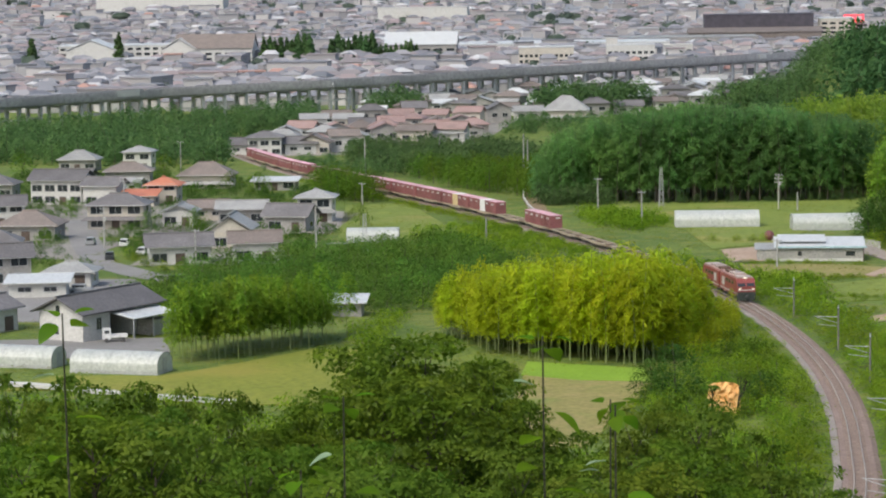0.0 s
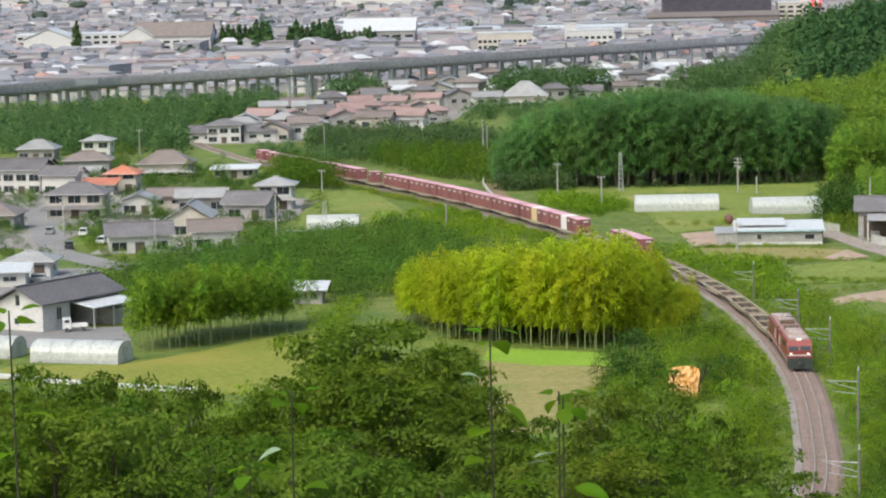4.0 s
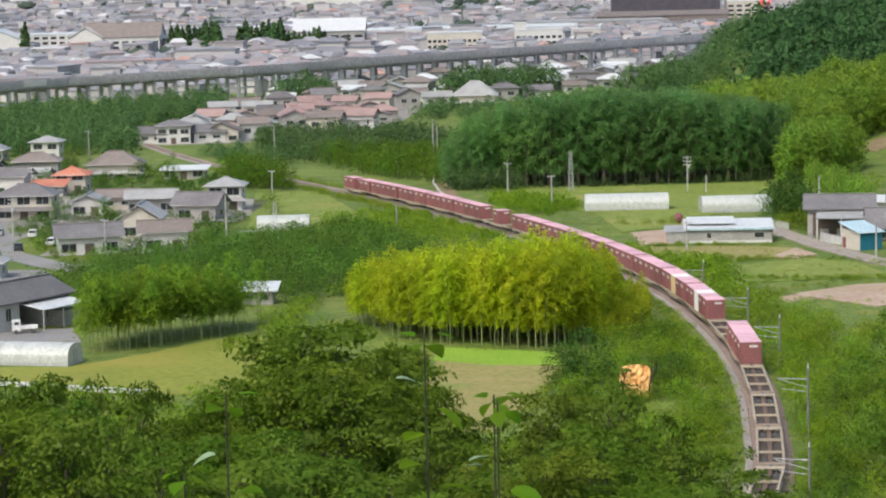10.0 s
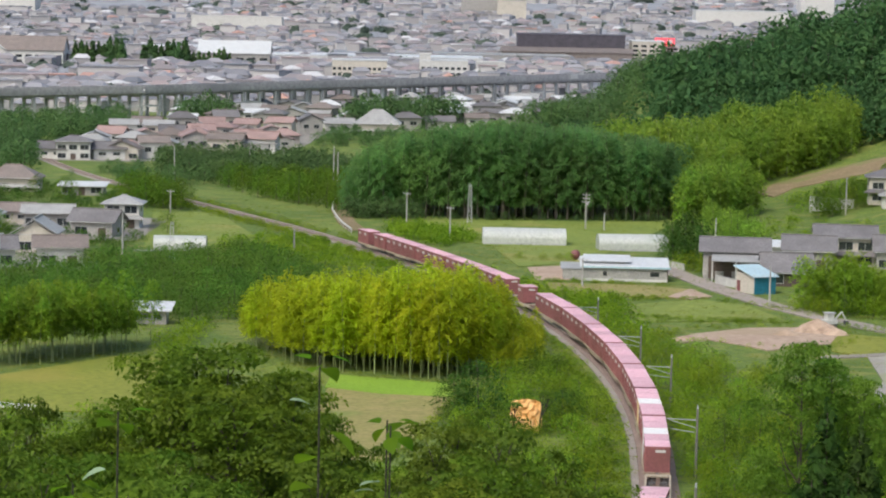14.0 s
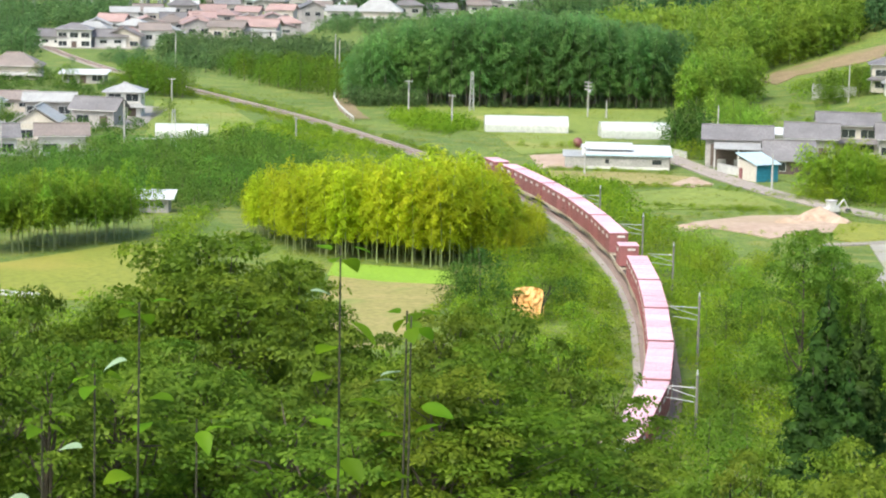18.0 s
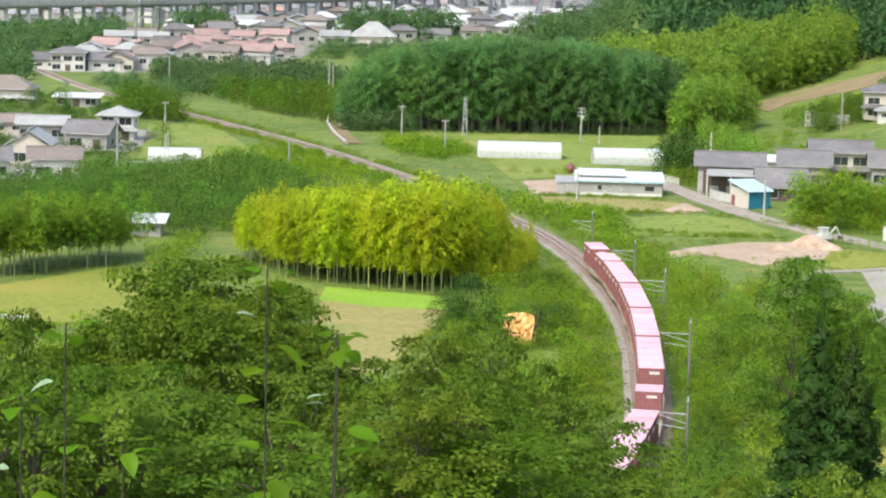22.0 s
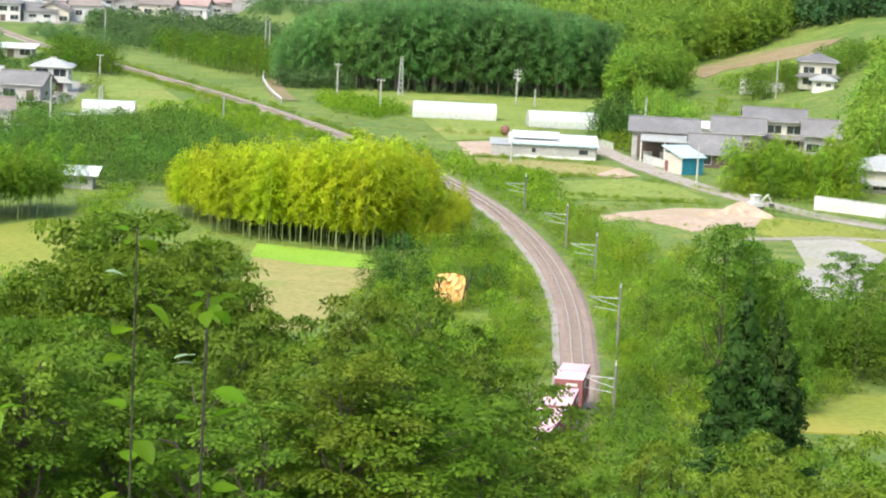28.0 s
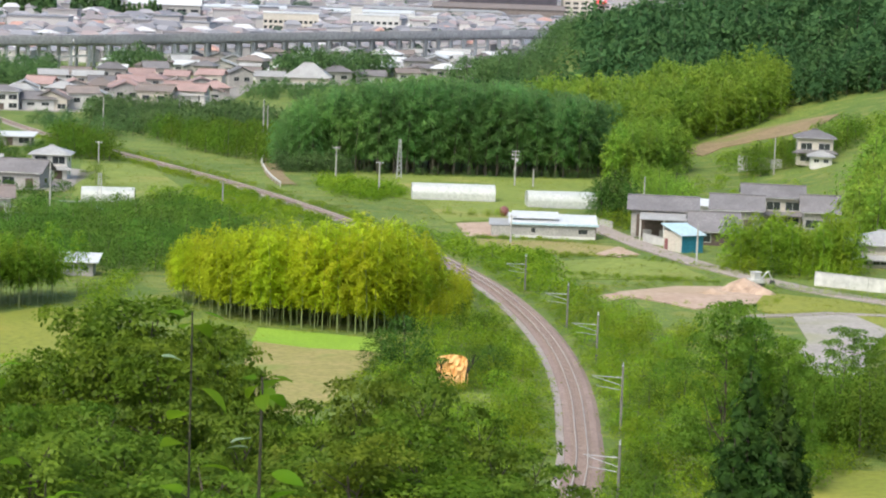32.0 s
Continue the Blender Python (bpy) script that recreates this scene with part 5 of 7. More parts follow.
W, C, G = M_WHITE, M_CREAM, M_GREYWALL
T, TL, TB, TR = M_TILE, M_TILELIGHT, M_TILEBROWN, M_TILERED
house(-141.5, 588, 13, 8, 6.0, "x", 2.2, W, T, "two-storey white house with a dark grey tiled roof", -8, 2)
house(-130.0, 584, 8.5, 7, 4.8, "x", 1.8, W, T, "white wing of a house under a grey tiled roof", -8, 1)
house(-168.8, 729, 11, 8, 3.4, "hip", 2.6, G, TL, "low house with a pale grey hipped roof", 0, 1)
house(-150.6, 729, 8.5, 7, 5.6, "hip", 1.5, W, TL, "white two-storey house with a pale hipped roof", 0, 2)
house(-115.1, 643, 13.5, 9, 3.6, "hip", 3.2, C, TB, "wide house with a brown-grey hipped roof", 0, 1, lower=TL)
house(-116.0, 589, 7.5, 7, 4.6, "hip", 1.8, C, TR, "cream house with an orange-red tiled roof", 0, 2)
house(-120.0, 580, 8.0, 6, 2.6, "shed", 1.0, C, TR, "low annexe with a faded red roof", 0, 1)
house(-111.4, 515, 12.0, 8, 5.2, "hip", 2.2, C, T, "wide two-storey house with a dark hipped roof", 0, 2, lower=T)
house(-99.2, 521, 6.6, 6, 3.0, "y", 1.6, W, TL, "small white house with a pale gabled roof", 0, 1)
house(-95.3, 634, 11, 6, 2.4, "shed", 0.6, G, M_TIN, "long shed with a white tin roof", 0, 1)
house(-86.5, 527, 10, 6, 3.2, "x", 1.5, G, TL, "long grey farmhouse with a tiled roof", 4, 1)
house(-71.0, 530, 7.5, 6.5, 5.4, "hip", 1.6, W, TL, "white two-storey house with a hipped roof and skirt roof", 0, 2, lower=TL)
house(-74.0, 506, 9.0, 7, 3.2, "x", 2.2, G, T, "brown-walled farmhouse with a broad grey roof", -12, 1)
house(-83.0, 437, 11.0, 7, 3.3, "x", 1.9, W, T, "long white house with a weathered grey roof", 14, 1)
house(-79.3, 468, 7.5, 8, 3.6, "y", 2.8, C, TL, "cream house with a steep decorated gable", 0, 1)
house(-69.9, 440, 8.4, 6.5, 3.6, "x", 1.7, W, TB, "white house with a brown tiled roof", 10, 1)
house(-124.0, 488, 12, 9, 3.2, "hip", 2.6, G, TB, "old house with a broad brown roof", 0, 1)
house(-105.5, 402, 8.0, 7, 4.8, "x", 1.8, G, T, "grey two-storey house beside the lane", 20, 2)
house(-94.5, 399, 7.6, 5.5, 2.7, "hip", 1.4, W, TL, "low white building with a pale roof beside the lane", 0, 1)
house(-90.5, 340, 7.0, 6, 3.2, "x", 1.6, W, T, "white storehouse with a grey roof", 60, 1)
house(-43.6, 357, 4.6, 3.6, 2.0, "shed", 0.7, G, M_TIN, "small hut with a pale tin roof", 0, 1, plain=True, name="garden_hut")
house(-137, 650, 12, 8, 4.4, "hip", 2.2, G, TB, "old grey-brown farmhouse with a broad roof", 6, 1)
house(-133, 630, 6, 5, 2.6, "x", 1.0, W, TL, "low white outbuilding with a pale roof", 0, 1, plain=True)
house(-95.5, 537, 8, 6, 2.7, "x", 1.5, C, TB, "low house with a reddish-brown roof", 6, 1, plain=True)
house(-96, 384, 9, 6, 2.4, "shed", 0.6, W, M_TIN, "low white shed with a tin roof", 8, 1, plain=True)
house(-150, 640, 9, 7, 3.6, "x", 1.8, W, T, "white house with a grey roof among trees", -10, 1)
house(-164, 612, 11, 8, 3.6, "hip", 2.3, G, T, "farmhouse with a dark roof among trees", 0, 1)
house(-138, 522, 10, 7, 4.6, "x", 1.9, W, T, "white house with a grey roof", 12, 2)
house(-152, 545, 10, 8, 3.4, "hip", 2.4, G, TB, "farmhouse with a broad brown roof", 0, 1)
house(-120, 446, 10, 7, 3.4, "hip", 2.2, W, T, "white house with a grey hipped roof", 10, 1)
house(-128, 415, 9, 7, 5.2, "x", 1.8, C, T, "cream two-storey house with a grey roof", 18, 2)


def barn():
    """The long barn with a grey roof, an open bay and a white canopy."""
    t = thing("barn", at(-75.6, 337.0, 60), "long plastered barn with a grey roof and open bay", "barn")
    w, d, h, rise = 15.5, 8.0, 3.9, 2.1
    b = Build()
    b.along_x([(-4, -0.5), (4, -0.5), (4, h), (0, h + rise), (-4, h)], -w / 2, -w / 2 + 0.3)
    b.box(-w / 2, 3.8, -0.5, w / 2, 4, h).box(-w / 2 + 0.3, -4, -0.5, -w / 2 + 5.5, -3.8, h).box(2.5, -4, -0.5, w / 2, -3.8, h)
    b.along_x([(-4, -0.5), (4, -0.5), (4, h), (0, h + rise), (-4, h)], w / 2 - 0.3, w / 2)
    b.box(-w / 2 + 5.3, -4, -0.5, -w / 2 + 5.5, 3.8, h).box(2.5, -4, -0.5, 2.7, 3.8, h)
    walls = part("wall", b, M_WHITE, t, "off-white plaster walls")
    part("roof", roof_shape(w, d, h, rise, "x", 0.9, 0.2), M_TILE, t, "weathered grey tiled roof")
    part("canopy", Build().along_x([(-8.2, 2.9), (-4.0, 3.5), (-4.0, 3.62), (-8.2, 3.02)], -2.0, w / 2 - 0.5), M_TIN, t, "white tin canopy")
    for x in (-1.8, 2.2, w / 2 - 0.7):
        part("post", Build().box(x - 0.08, -8.0, -0.5, x + 0.08, -7.84, 2.95), M_STEEL, t)
    part("beam", Build().box(-w / 2 + 5.5, -4, h - 0.4, 2.5, -3.8, h), M_DARKWOOD, t)
    window(walls, -w / 2 + 3.2, -4, 1.6, 0.9, 1.6)
    window(walls, 0.5, -w / 2, 3.6, 0.7, 1.4, "side")
    window(walls, 0.8, -w / 2, 1.0, 0.7, 0.8, "side")
    part("store", Build().box(3.0, -7.4, -0.5, w / 2 - 1.5, -4.2, 2.2), M_GREYWALL, t, "grey store under the canopy")


barn()


# ---- plastic tunnels ----
def tunnel(x, y, length, width, height, turn, label):
    """A plastic greenhouse tunnel: film skin, end walls with a door, hoops."""
    t = thing("greenhouse_tunnel", at(x, y, turn), label, "greenhouse", "plastic tunnels")
    r, n = width / 2, 14
    arc = [(-r, -0.4)] + [(-r * math.cos(math.pi * k / n), height * 0.42 + height * 0.58 * math.sin(math.pi * k / n)) for k in range(n + 1)] + [(r, -0.4)]
    b = Build()
    m = max(4, int(length / 1.2))
    for i in range(m + 1):
        xx = -length / 2 + length * i / m
        g = 1.0 if i % 2 else 0.985
        b.v += [(xx, a * g, z * g if z > 0 else z) for a, z in arc]
        if i:
            for j in range(len(arc) - 1):
                o = (i - 1) * len(arc) + j
                b.f.append((o, o + len(arc), o + len(arc) + 1, o + 1))
                b.m.append(0)
    part("film", b, M_FILM, t, "milky plastic film")
    for sx in (-1, 1):
        e = Build()
        e.add([(sx * (length / 2 - 0.03), a * 0.98, z * 0.98) for a, z in arc], [tuple(range(len(arc)))])
        e.add([(sx * (length / 2 - 0.09), a * 0.98, z * 0.98) for a, z in arc], [tuple(range(len(arc)))[::-1]])
        end = part("end_wall", e, M_FILM, t)
        part("door", Build().box(min(sx * length / 2, sx * (length / 2 + 0.05)), -0.6, 0, max(sx * length / 2, sx * (length / 2 + 0.05)), 0.6, 1.9), M_STEEL, end)
    for i in range(0, m + 1, 2):
        xx = -length / 2 + length * i / m
        h = Build()
        ring = arc[1:-1]
        for dx, k in ((-0.03, 1.0), (0.03, 1.0), (0.03, 1.012), (-0.03, 1.012)):
            h.v += [(xx + dx, a * k, z * k) for a, z in ring]
        n2 = len(ring)
        h.f = [(q * n2 + j, q * n2 + j + 1, (q + 1) % 4 * n2 + j + 1, (q + 1) % 4 * n2 + j) for q in range(4) for j in range(n2 - 1)]
        h.m = [0] * len(h.f)
        part("hoop", h, M_STEEL, t)
    for yy in (-r - 0.03, r):
        part("base_sheet", Build().box(-length / 2, yy, -0.3, length / 2, yy + 0.03, 0.45), M_STEEL, t)


tunnel(14.8, 512.5, 17.2, 6.4, 3.3, 1, "long white plastic greenhouse tunnel on the grass")
tunnel(36.5, 503.0, 14.0, 6.0, 3.2, 4, "white plastic greenhouse tunnel beside the dark tree")
tunnel(-64.9, 300.5, 11.8, 4.6, 2.6, -13, "low white plastic tunnel beside the rice field")
tunnel(-78.4, 306.0, 9.5, 4.4, 2.6, -13, "low white plastic tunnel beside the barn yard")
tunnel(-53.3, 483.6, 10.2, 5.0, 2.6, 3, "small white plastic tunnel on the meadow")


# ---- vehicles ----
def car(x, y, turn, paint, label, truck=False):
    t = thing("small_truck" if truck else "car", at(x, y, turn, 0.08), label, "truck" if truck else "car")
    b = Build()
    if truck:
        b.along_x([(-0.7, 0.35), (0.7, 0.35), (0.7, 1.2), (0.62, 1.8), (-0.62, 1.8), (-0.7, 1.2)], 0.55, 1.65)
    else:
        b.box(-1.9, -0.8, 0.3, 1.9, 0.8, 0.85).along_x([(-0.78, 0.85), (0.78, 0.85), (0.62, 1.45), (-0.62, 1.45)], -1.3, 0.9)
    body = part("body", b, paint, t)
    if truck:
        bed = Build().box(-1.7, -0.7, 0.6, 0.5, 0.7, 0.68)
        for y0 in (-0.7, 0.66):
            bed.box(-1.7, y0, 0.68, 0.5, y0 + 0.04, 0.98)
        bed.box(-1.7, -0.66, 0.68, -1.66, 0.66, 0.98)
        part("load_bed", bed, paint, t)
        part("windscreen", Build().box(1.64, -0.58, 1.15, 1.67, 0.58, 1.68), M_GLASS, body)
        for y0 in (-0.705, 0.68):
            part("side_window", Build().box(0.75, y0, 1.2, 1.4, y0 + 0.03, 1.6), M_GLASS, body)
    else:
        part("windscreen", Build().box(0.88, -0.6, 0.9, 0.93, 0.6, 1.38), M_GLASS, body)
        part("rear_window", Build().box(-1.33, -0.6, 0.9, -1.28, 0.6, 1.38), M_GLASS, body)
        for y0 in (-0.74, 0.7):
            part("side_window", Build().box(-1.1, y0, 0.92, 0.75, y0 + 0.04, 1.35), M_GLASS, body)
    for xx in (-1.15, 1.15):
        for yy in (-0.72, 0.72):
            part("wheel", Build().tube((xx, yy - 0.08, 0.28), (xx, yy + 0.08, 0.28), 0.28, 0.28, 10), M_DARKSTEEL, t)


M_CARWHITE = mottled("white_car_paint", (0.75, 0.75, 0.75), (0.8, 0.8, 0.8), 0.5, 5.0, 0.3, world=False)
M_CARDARK = mottled("dark_car_paint", (0.04, 0.045, 0.05), (0.06, 0.065, 0.07), 0.5, 5.0, 0.3, world=False)
M_CARSILVER = mottled("silver_car_paint", (0.4, 0.41, 0.42), (0.46, 0.47, 0.48), 0.5, 5.0, 0.3, 0.4, world=False)
car(-71.8, 329.0, 195, M_CARWHITE, "small white open truck parked at the barn", True)
car(-98.0, 447, 100, M_CARDARK, "dark car on the lane")
car(-93.5, 456, 80, M_CARWHITE, "white car parked by a hedge")
car(-101.0, 474, 95, M_CARWHITE, "white van on the lane")
car(-77.5, 404, 20, M_CARDARK, "dark car at the end of the lane")
car(-97.5, 389, 10, M_CARWHITE, "white car in a yard")
car(-90.5, 390, 5, M_CARSILVER, "silver car in a yard")
car(-108.5, 478, 95, M_CARSILVER, "silver car beside the houses")


# ---- fields, lanes and yards ----
sheet("rice_field", [(-78, 284), (-72, 296.5), (-59, 296), (-52, 306), (-43.5, 321), (-37, 320), (-34, 298), (-34, 272), (-47, 273.5), (-58, 276), (-67, 285)], M_PADDY, "yellow-green field of young rice", "field")
sheet("rice_field", [(-14.5, 307), (-0.2, 300.5), (0.5, 287), (-2, 270), (-6, 245), (-12, 245), (-15, 275)], M_DRYGRASS, "strawy mown field before the bamboo", "field")
sheet("rice_field", [(-14.8, 307.6), (-0.1, 301.2), (0.8, 290), (-8, 291.5), (-15, 296)], M_PADDYBRIGHT, "bright green strip of young rice", "field", 0.09)
sheet("meadow", [(-70, 578), (-56, 585), (-41.5, 518), (-35, 492), (-46, 476), (-60, 478)], M_MEADOW, "rough meadow beside the line", "field")
sheet("meadow", [(-11, 572), (50, 582), (49, 566), (26, 473), (12.4, 460), (8, 505), (-9, 536)], M_MEADOW, "green meadow round the tunnels", "field")
sheet("bare_patch", [(14.0, 459), (23, 465), (22.5, 438), (15, 435)], M_DIRT, "pinkish bare earth patch beside the shed", "ground", 0.08)
sheet("dry_field", [(16.0, 430.5), (32, 430.5), (42, 424), (43, 410), (35, 409), (17.5, 412)], M_DRYGRASS, "strawy field edge below the shed", "field", 0.07)
sheet("meadow", [(27, 396), (40.5, 408), (48, 401), (52, 376), (44, 377), (29, 373)], M_MEADOW, "pale green fallow field", "field")
sheet("bare_patch", [(31, 345), (35, 358.5), (44.6, 368), (53.4, 370), (57, 362), (54, 350), (48, 345), (44, 341), (41.4, 346.4), (36.6, 352.5)], M_DIRT, "bare reddish earth being levelled", "ground", 0.1)
sheet("meadow", [(56, 364), (67, 358), (73, 350.5), (90, 330), (68, 322), (60, 330), (53, 342)], M_PADDY, "green field beside the hedge", "field")
sheet("yard", [(57, 336), (66, 341), (68, 325), (60, 300), (57, 283), (52, 281), (50, 293), (55, 312)], M_PALEGRAVEL, "pale gravel yard", "yard", 0.08)
sheet("rice_field", [(38, 224), (60, 224), (60, 206), (37, 206)], M_PADDY, "bright green field behind the trees", "field", 0.09)
sheet("yard", [(-90, 331), (-66, 333), (-62, 318), (-70, 312), (-90, 314)], M_ROAD, "grey barn yard", "yard")
sheet("yard", [(-130, 412), (-86, 412), (-80, 392), (-88, 352), (-100, 352), (-130, 380)], M_ROAD, "grey paved yard between houses", "yard")
M_YARD = mottled("gravel_yard", (0.27, 0.25, 0.225), (0.35, 0.33, 0.3), 0.08, 1.5, 0.95, stain=(0.17, 0.19, 0.1), relief=0.05)
sheet("yard", [(-132, 500), (-104, 496), (-92, 520), (-104, 560), (-108, 600), (-150, 604), (-162, 560)], M_YARD, "gravel yards between the houses", "yard")
sheet("yard", [(-100, 500), (-64, 500), (-64, 556), (-84, 575), (-106, 560)], M_YARD, "gravel and trodden earth round the farmhouses", "yard")
sheet("yard", [(-122, 452), (-104, 448), (-102, 484), (-120, 496), (-140, 480)], M_YARD, "gravel yard beside the lane", "yard")
sheet("yard", [(-92, 436), (-64, 436), (-64, 450), (-72, 476), (-92, 470)], M_YARD, "gravel yard round white houses", "yard")
sheet("yard", [(-134, 800), (-104, 802), (-58, 845), (-50, 990), (-124, 990)], M_YARD, "yards between the village houses", "yard", step=20)
ribbon("road", [(-125, 540), (-111, 484), (-98.5, 440), (-85.5, 418), (-76, 407)], 6.0, M_ROAD, "grey village lane", "road")
ribbon("road", [(37.4, 482), (41.4, 452), (46.0, 426), (51.5, 402), (57.6, 384.5), (64.2, 369.5), (76, 353), (100, 326)], 4.6, M_LANE, "grey lane past the farm", "road", 0.12)
ribbon("path", [(-80, 288.5), (-72.3, 286.1), (-58.4, 278), (-46, 272.6)], 1.2, M_WHITE, "pale concrete channel along the field", "path", 0.6)
ribbon("path", [(-62, 477), (-50, 480)], 1.4, M_CONCRETE, "pale garden path", "path", 0.1)
M_ORANGE = mottled("orange_earth", (0.72, 0.4, 0.14), (0.85, 0.57, 0.26), 0.9, 2.2, 0.95, stain=(0.5, 0.26, 0.1), relief=0.25)
bank = Build()
for k in range(15):
    for j in range(11):
        x, z = -1.75 + 0.25 * k, 0.38 * j - 0.6
        n1 = noise.noise(Vector((x * 0.9, z * 0.9, 2.0)))
        x *= math.sqrt(max(0.15, 1 - (0.55 * (z - 1.6) / 2.2) ** 2))
        bank.v.append((x + 0.2 * n1, 0.2 * j + 0.6 * n1 + 0.55 * noise.noise(Vector((x * 2.6, z * 2.6, 5.0))), z * (1 - 0.035 * x * x) + 0.12 * n1))
bank.f = [(k * 11 + j, (k + 1) * 11 + j, (k + 1) * 11 + j + 1, k * 11 + j + 1) for k in range(14) for j in range(10)]
bank.m = [0] * len(bank.f)
solid("earth_bank", bank, M_ORANGE, at(8.4, 266.0), "cut bank of sandy orange earth", "earth bank")
for x, y, sc in ((5.9, 264.6, 0.7), (11.0, 265.0, 0.75), (7.2, 263.6, 0.42), (9.4, 263.4, 0.36), (8.3, 262.4, 0.34), (10.4, 263.6, 0.4), (6.6, 262.6, 0.45), (8.2, 261.8, 0.5), (9.2, 262.2, 0.4), (6.2, 268.8, 0.9), (10.8, 269.0, 0.9), (8.5, 270.0, 1.0)):
    plant(BUSH[int(x) % 4], x, y, sc)
def bare_tree(x, y, height, seed):
    """A small forked tree with thin dark limbs and few leaves."""
    rng = random.Random(seed)
    t = thing("sparse_tree", at(x, y), "small dark forked tree before the orange earth", "tree")
    b, tips = Build(), []

    def grow(p, d, length, r, depth):
        q = p + d * length
        b.tube(p, q, r, r * 0.7, 5)
        if depth == 0:
            tips.append(q)
            return
        for _ in range(3 if depth > 1 else 2):
            grow(q, (d + Vector((rng.uniform(-0.55, 0.55), rng.uniform(-0.4, 0.4), rng.uniform(0.0, 0.35)))).normalized(), length * 0.72, r * 0.62, depth - 1)

    grow(Vector((0, 0, -0.3)), Vector((0.05, 0, 1)), height * 0.36, 0.13, 3)
    part("trunk", b, M_STEM, t, "thin dark forked limbs")
    part("crown", twig_leaves(np.random.default_rng(seed), [(*q, 0.45, 0.45, 0.3) for q in tips], 60, 7, 0.2, 0.25), L_BANKDARK, t)


M_STEM = mottled("dark_stem", (0.03, 0.03, 0.014), (0.06, 0.055, 0.028), 8.0, 60.0, 0.8, world=False)
bare_tree(9.75, 264.6, 5.0, 5)
bare_tree(7.0, 265.0, 3.6, 8)


# ---- farm beyond the line ----
def block_shed():
    t = thing("block_shed", at(30.2, 440.5, -2), "low concrete block shed with a white tin roof", "shed")
    part("wall", Build().box(-7.0, -4, -0.5, 8.0, 4, 2.5), M_GREYWALL, t, "grey concrete block walls")
    part("lean_to", Build().box(-10.4, -3.4, -0.5, -7.0, 3.2, 2.0), M_GREYWALL, t, "grey-green lean-to wall")
    part("lean_to_roof", roof_shape(3.6, 6.6, 2.0, 0.4, "shed", 0.25, 0.08), M_TILELIGHT, t).location = (-8.8, 0, 0)
    part("roof", roof_shape(15.0, 8.0, 2.5, 0.9, "shed", 0.45, 0.1), M_TIN, t, "white tin roof").location = (0.5, 0, 0)
    part("eaves_board", Build().box(-7.2, -4.5, 2.38, 8.6, -4.42, 2.72), M_TINBLUE, t, "pale blue eaves board")
    part("upper_roof", Build().along_x([(-2.0, 3.25), (3.8, 3.85), (3.8, 3.95), (-2.0, 3.35)], -6.8, 1.6), M_TIN, t, "raised white tin roof")
    part("foundation", Build().box(-7.1, -4.06, -0.5, 8.1, -4.0, 0.5), M_WHITE, t)
    for x, w in ((-3.0, 0.7), (5.8, 1.6)):
        part("window", Build().box(x - w / 2, -4.05, 1.0, x + w / 2, -4.0, 1.8), M_GLASS, t)
    part("corner_post", Build().box(8.0, -4.1, -0.4, 8.15, -3.95, 2.6), M_DARKWOOD, t)


block_shed()
house(50.8, 443.6, 11.4, 8, 5.0, "x", 2.1, G, T, "open-fronted barn with a grey tiled roof", -6, 1, "farm", plain=True, name="farm_barn")
barn_front = thing("open_bay", at(50.6, 443.3, -6), "barn bay behind its canopy, a dark board for the shade inside", "barn bay")
# a board in dark wood colour stands for the shade inside the bay
part("back_board", Build().box(-4.6, -0.06, 0.2, 4.4, 0.0, 4.2), M_DARKWOOD, barn_front)
for x in (-3.4, -0.4, 2.6):
    part("stored_board", Build().box(x, -0.5, -0.1, x + 1.6, -0.2, 1.5), M_GREYWALL, barn_front)
part_roof = thing("barn_canopy", at(50.8, 441.4, -8), "low pale canopy roof before the barn", "canopy")
part("roof", Build().along_x([(-2.2, 3.6), (2.4, 4.6), (2.4, 4.75), (-2.2, 3.75)], -4.4, 4.6), M_TILELIGHT, part_roof)
for x in (-4.2, 0, 4.2):
    part("post", Build().box(x - 0.12, -2.0, -0.5, x + 0.12, -1.8, 3.66), M_WHITE, part_roof)
house(58.8, 433.2, 7.8, 8, 2.5, "x", 2.9, M_DARKWOOD, T, "dark-walled farm building with a grey roof", -4, 1, "farm")
house(67.2, 465.6, 9.0, 8.8, 3.7, "x", 2.4, G, T, "farmhouse with a grey tiled roof", -8, 1, "farm")
house(75.4, 474, 11.0, 8, 5.7, "x", 1.9, C, T, "two-storey farmhouse with a grey tiled roof", -6, 2, "farm", lower=T)
house(83.2, 466, 6.2, 8, 3.6, "x", 2.7, G, T, "low wing of the farmhouse with a grey roof", -6, 1, "farm")
house(61.0, 474, 7.0, 4, 3.6, "shed", 0.8, W, M_TIN, "small white outbuilding with a pale roof", -20, 1, "farm", plain=True)


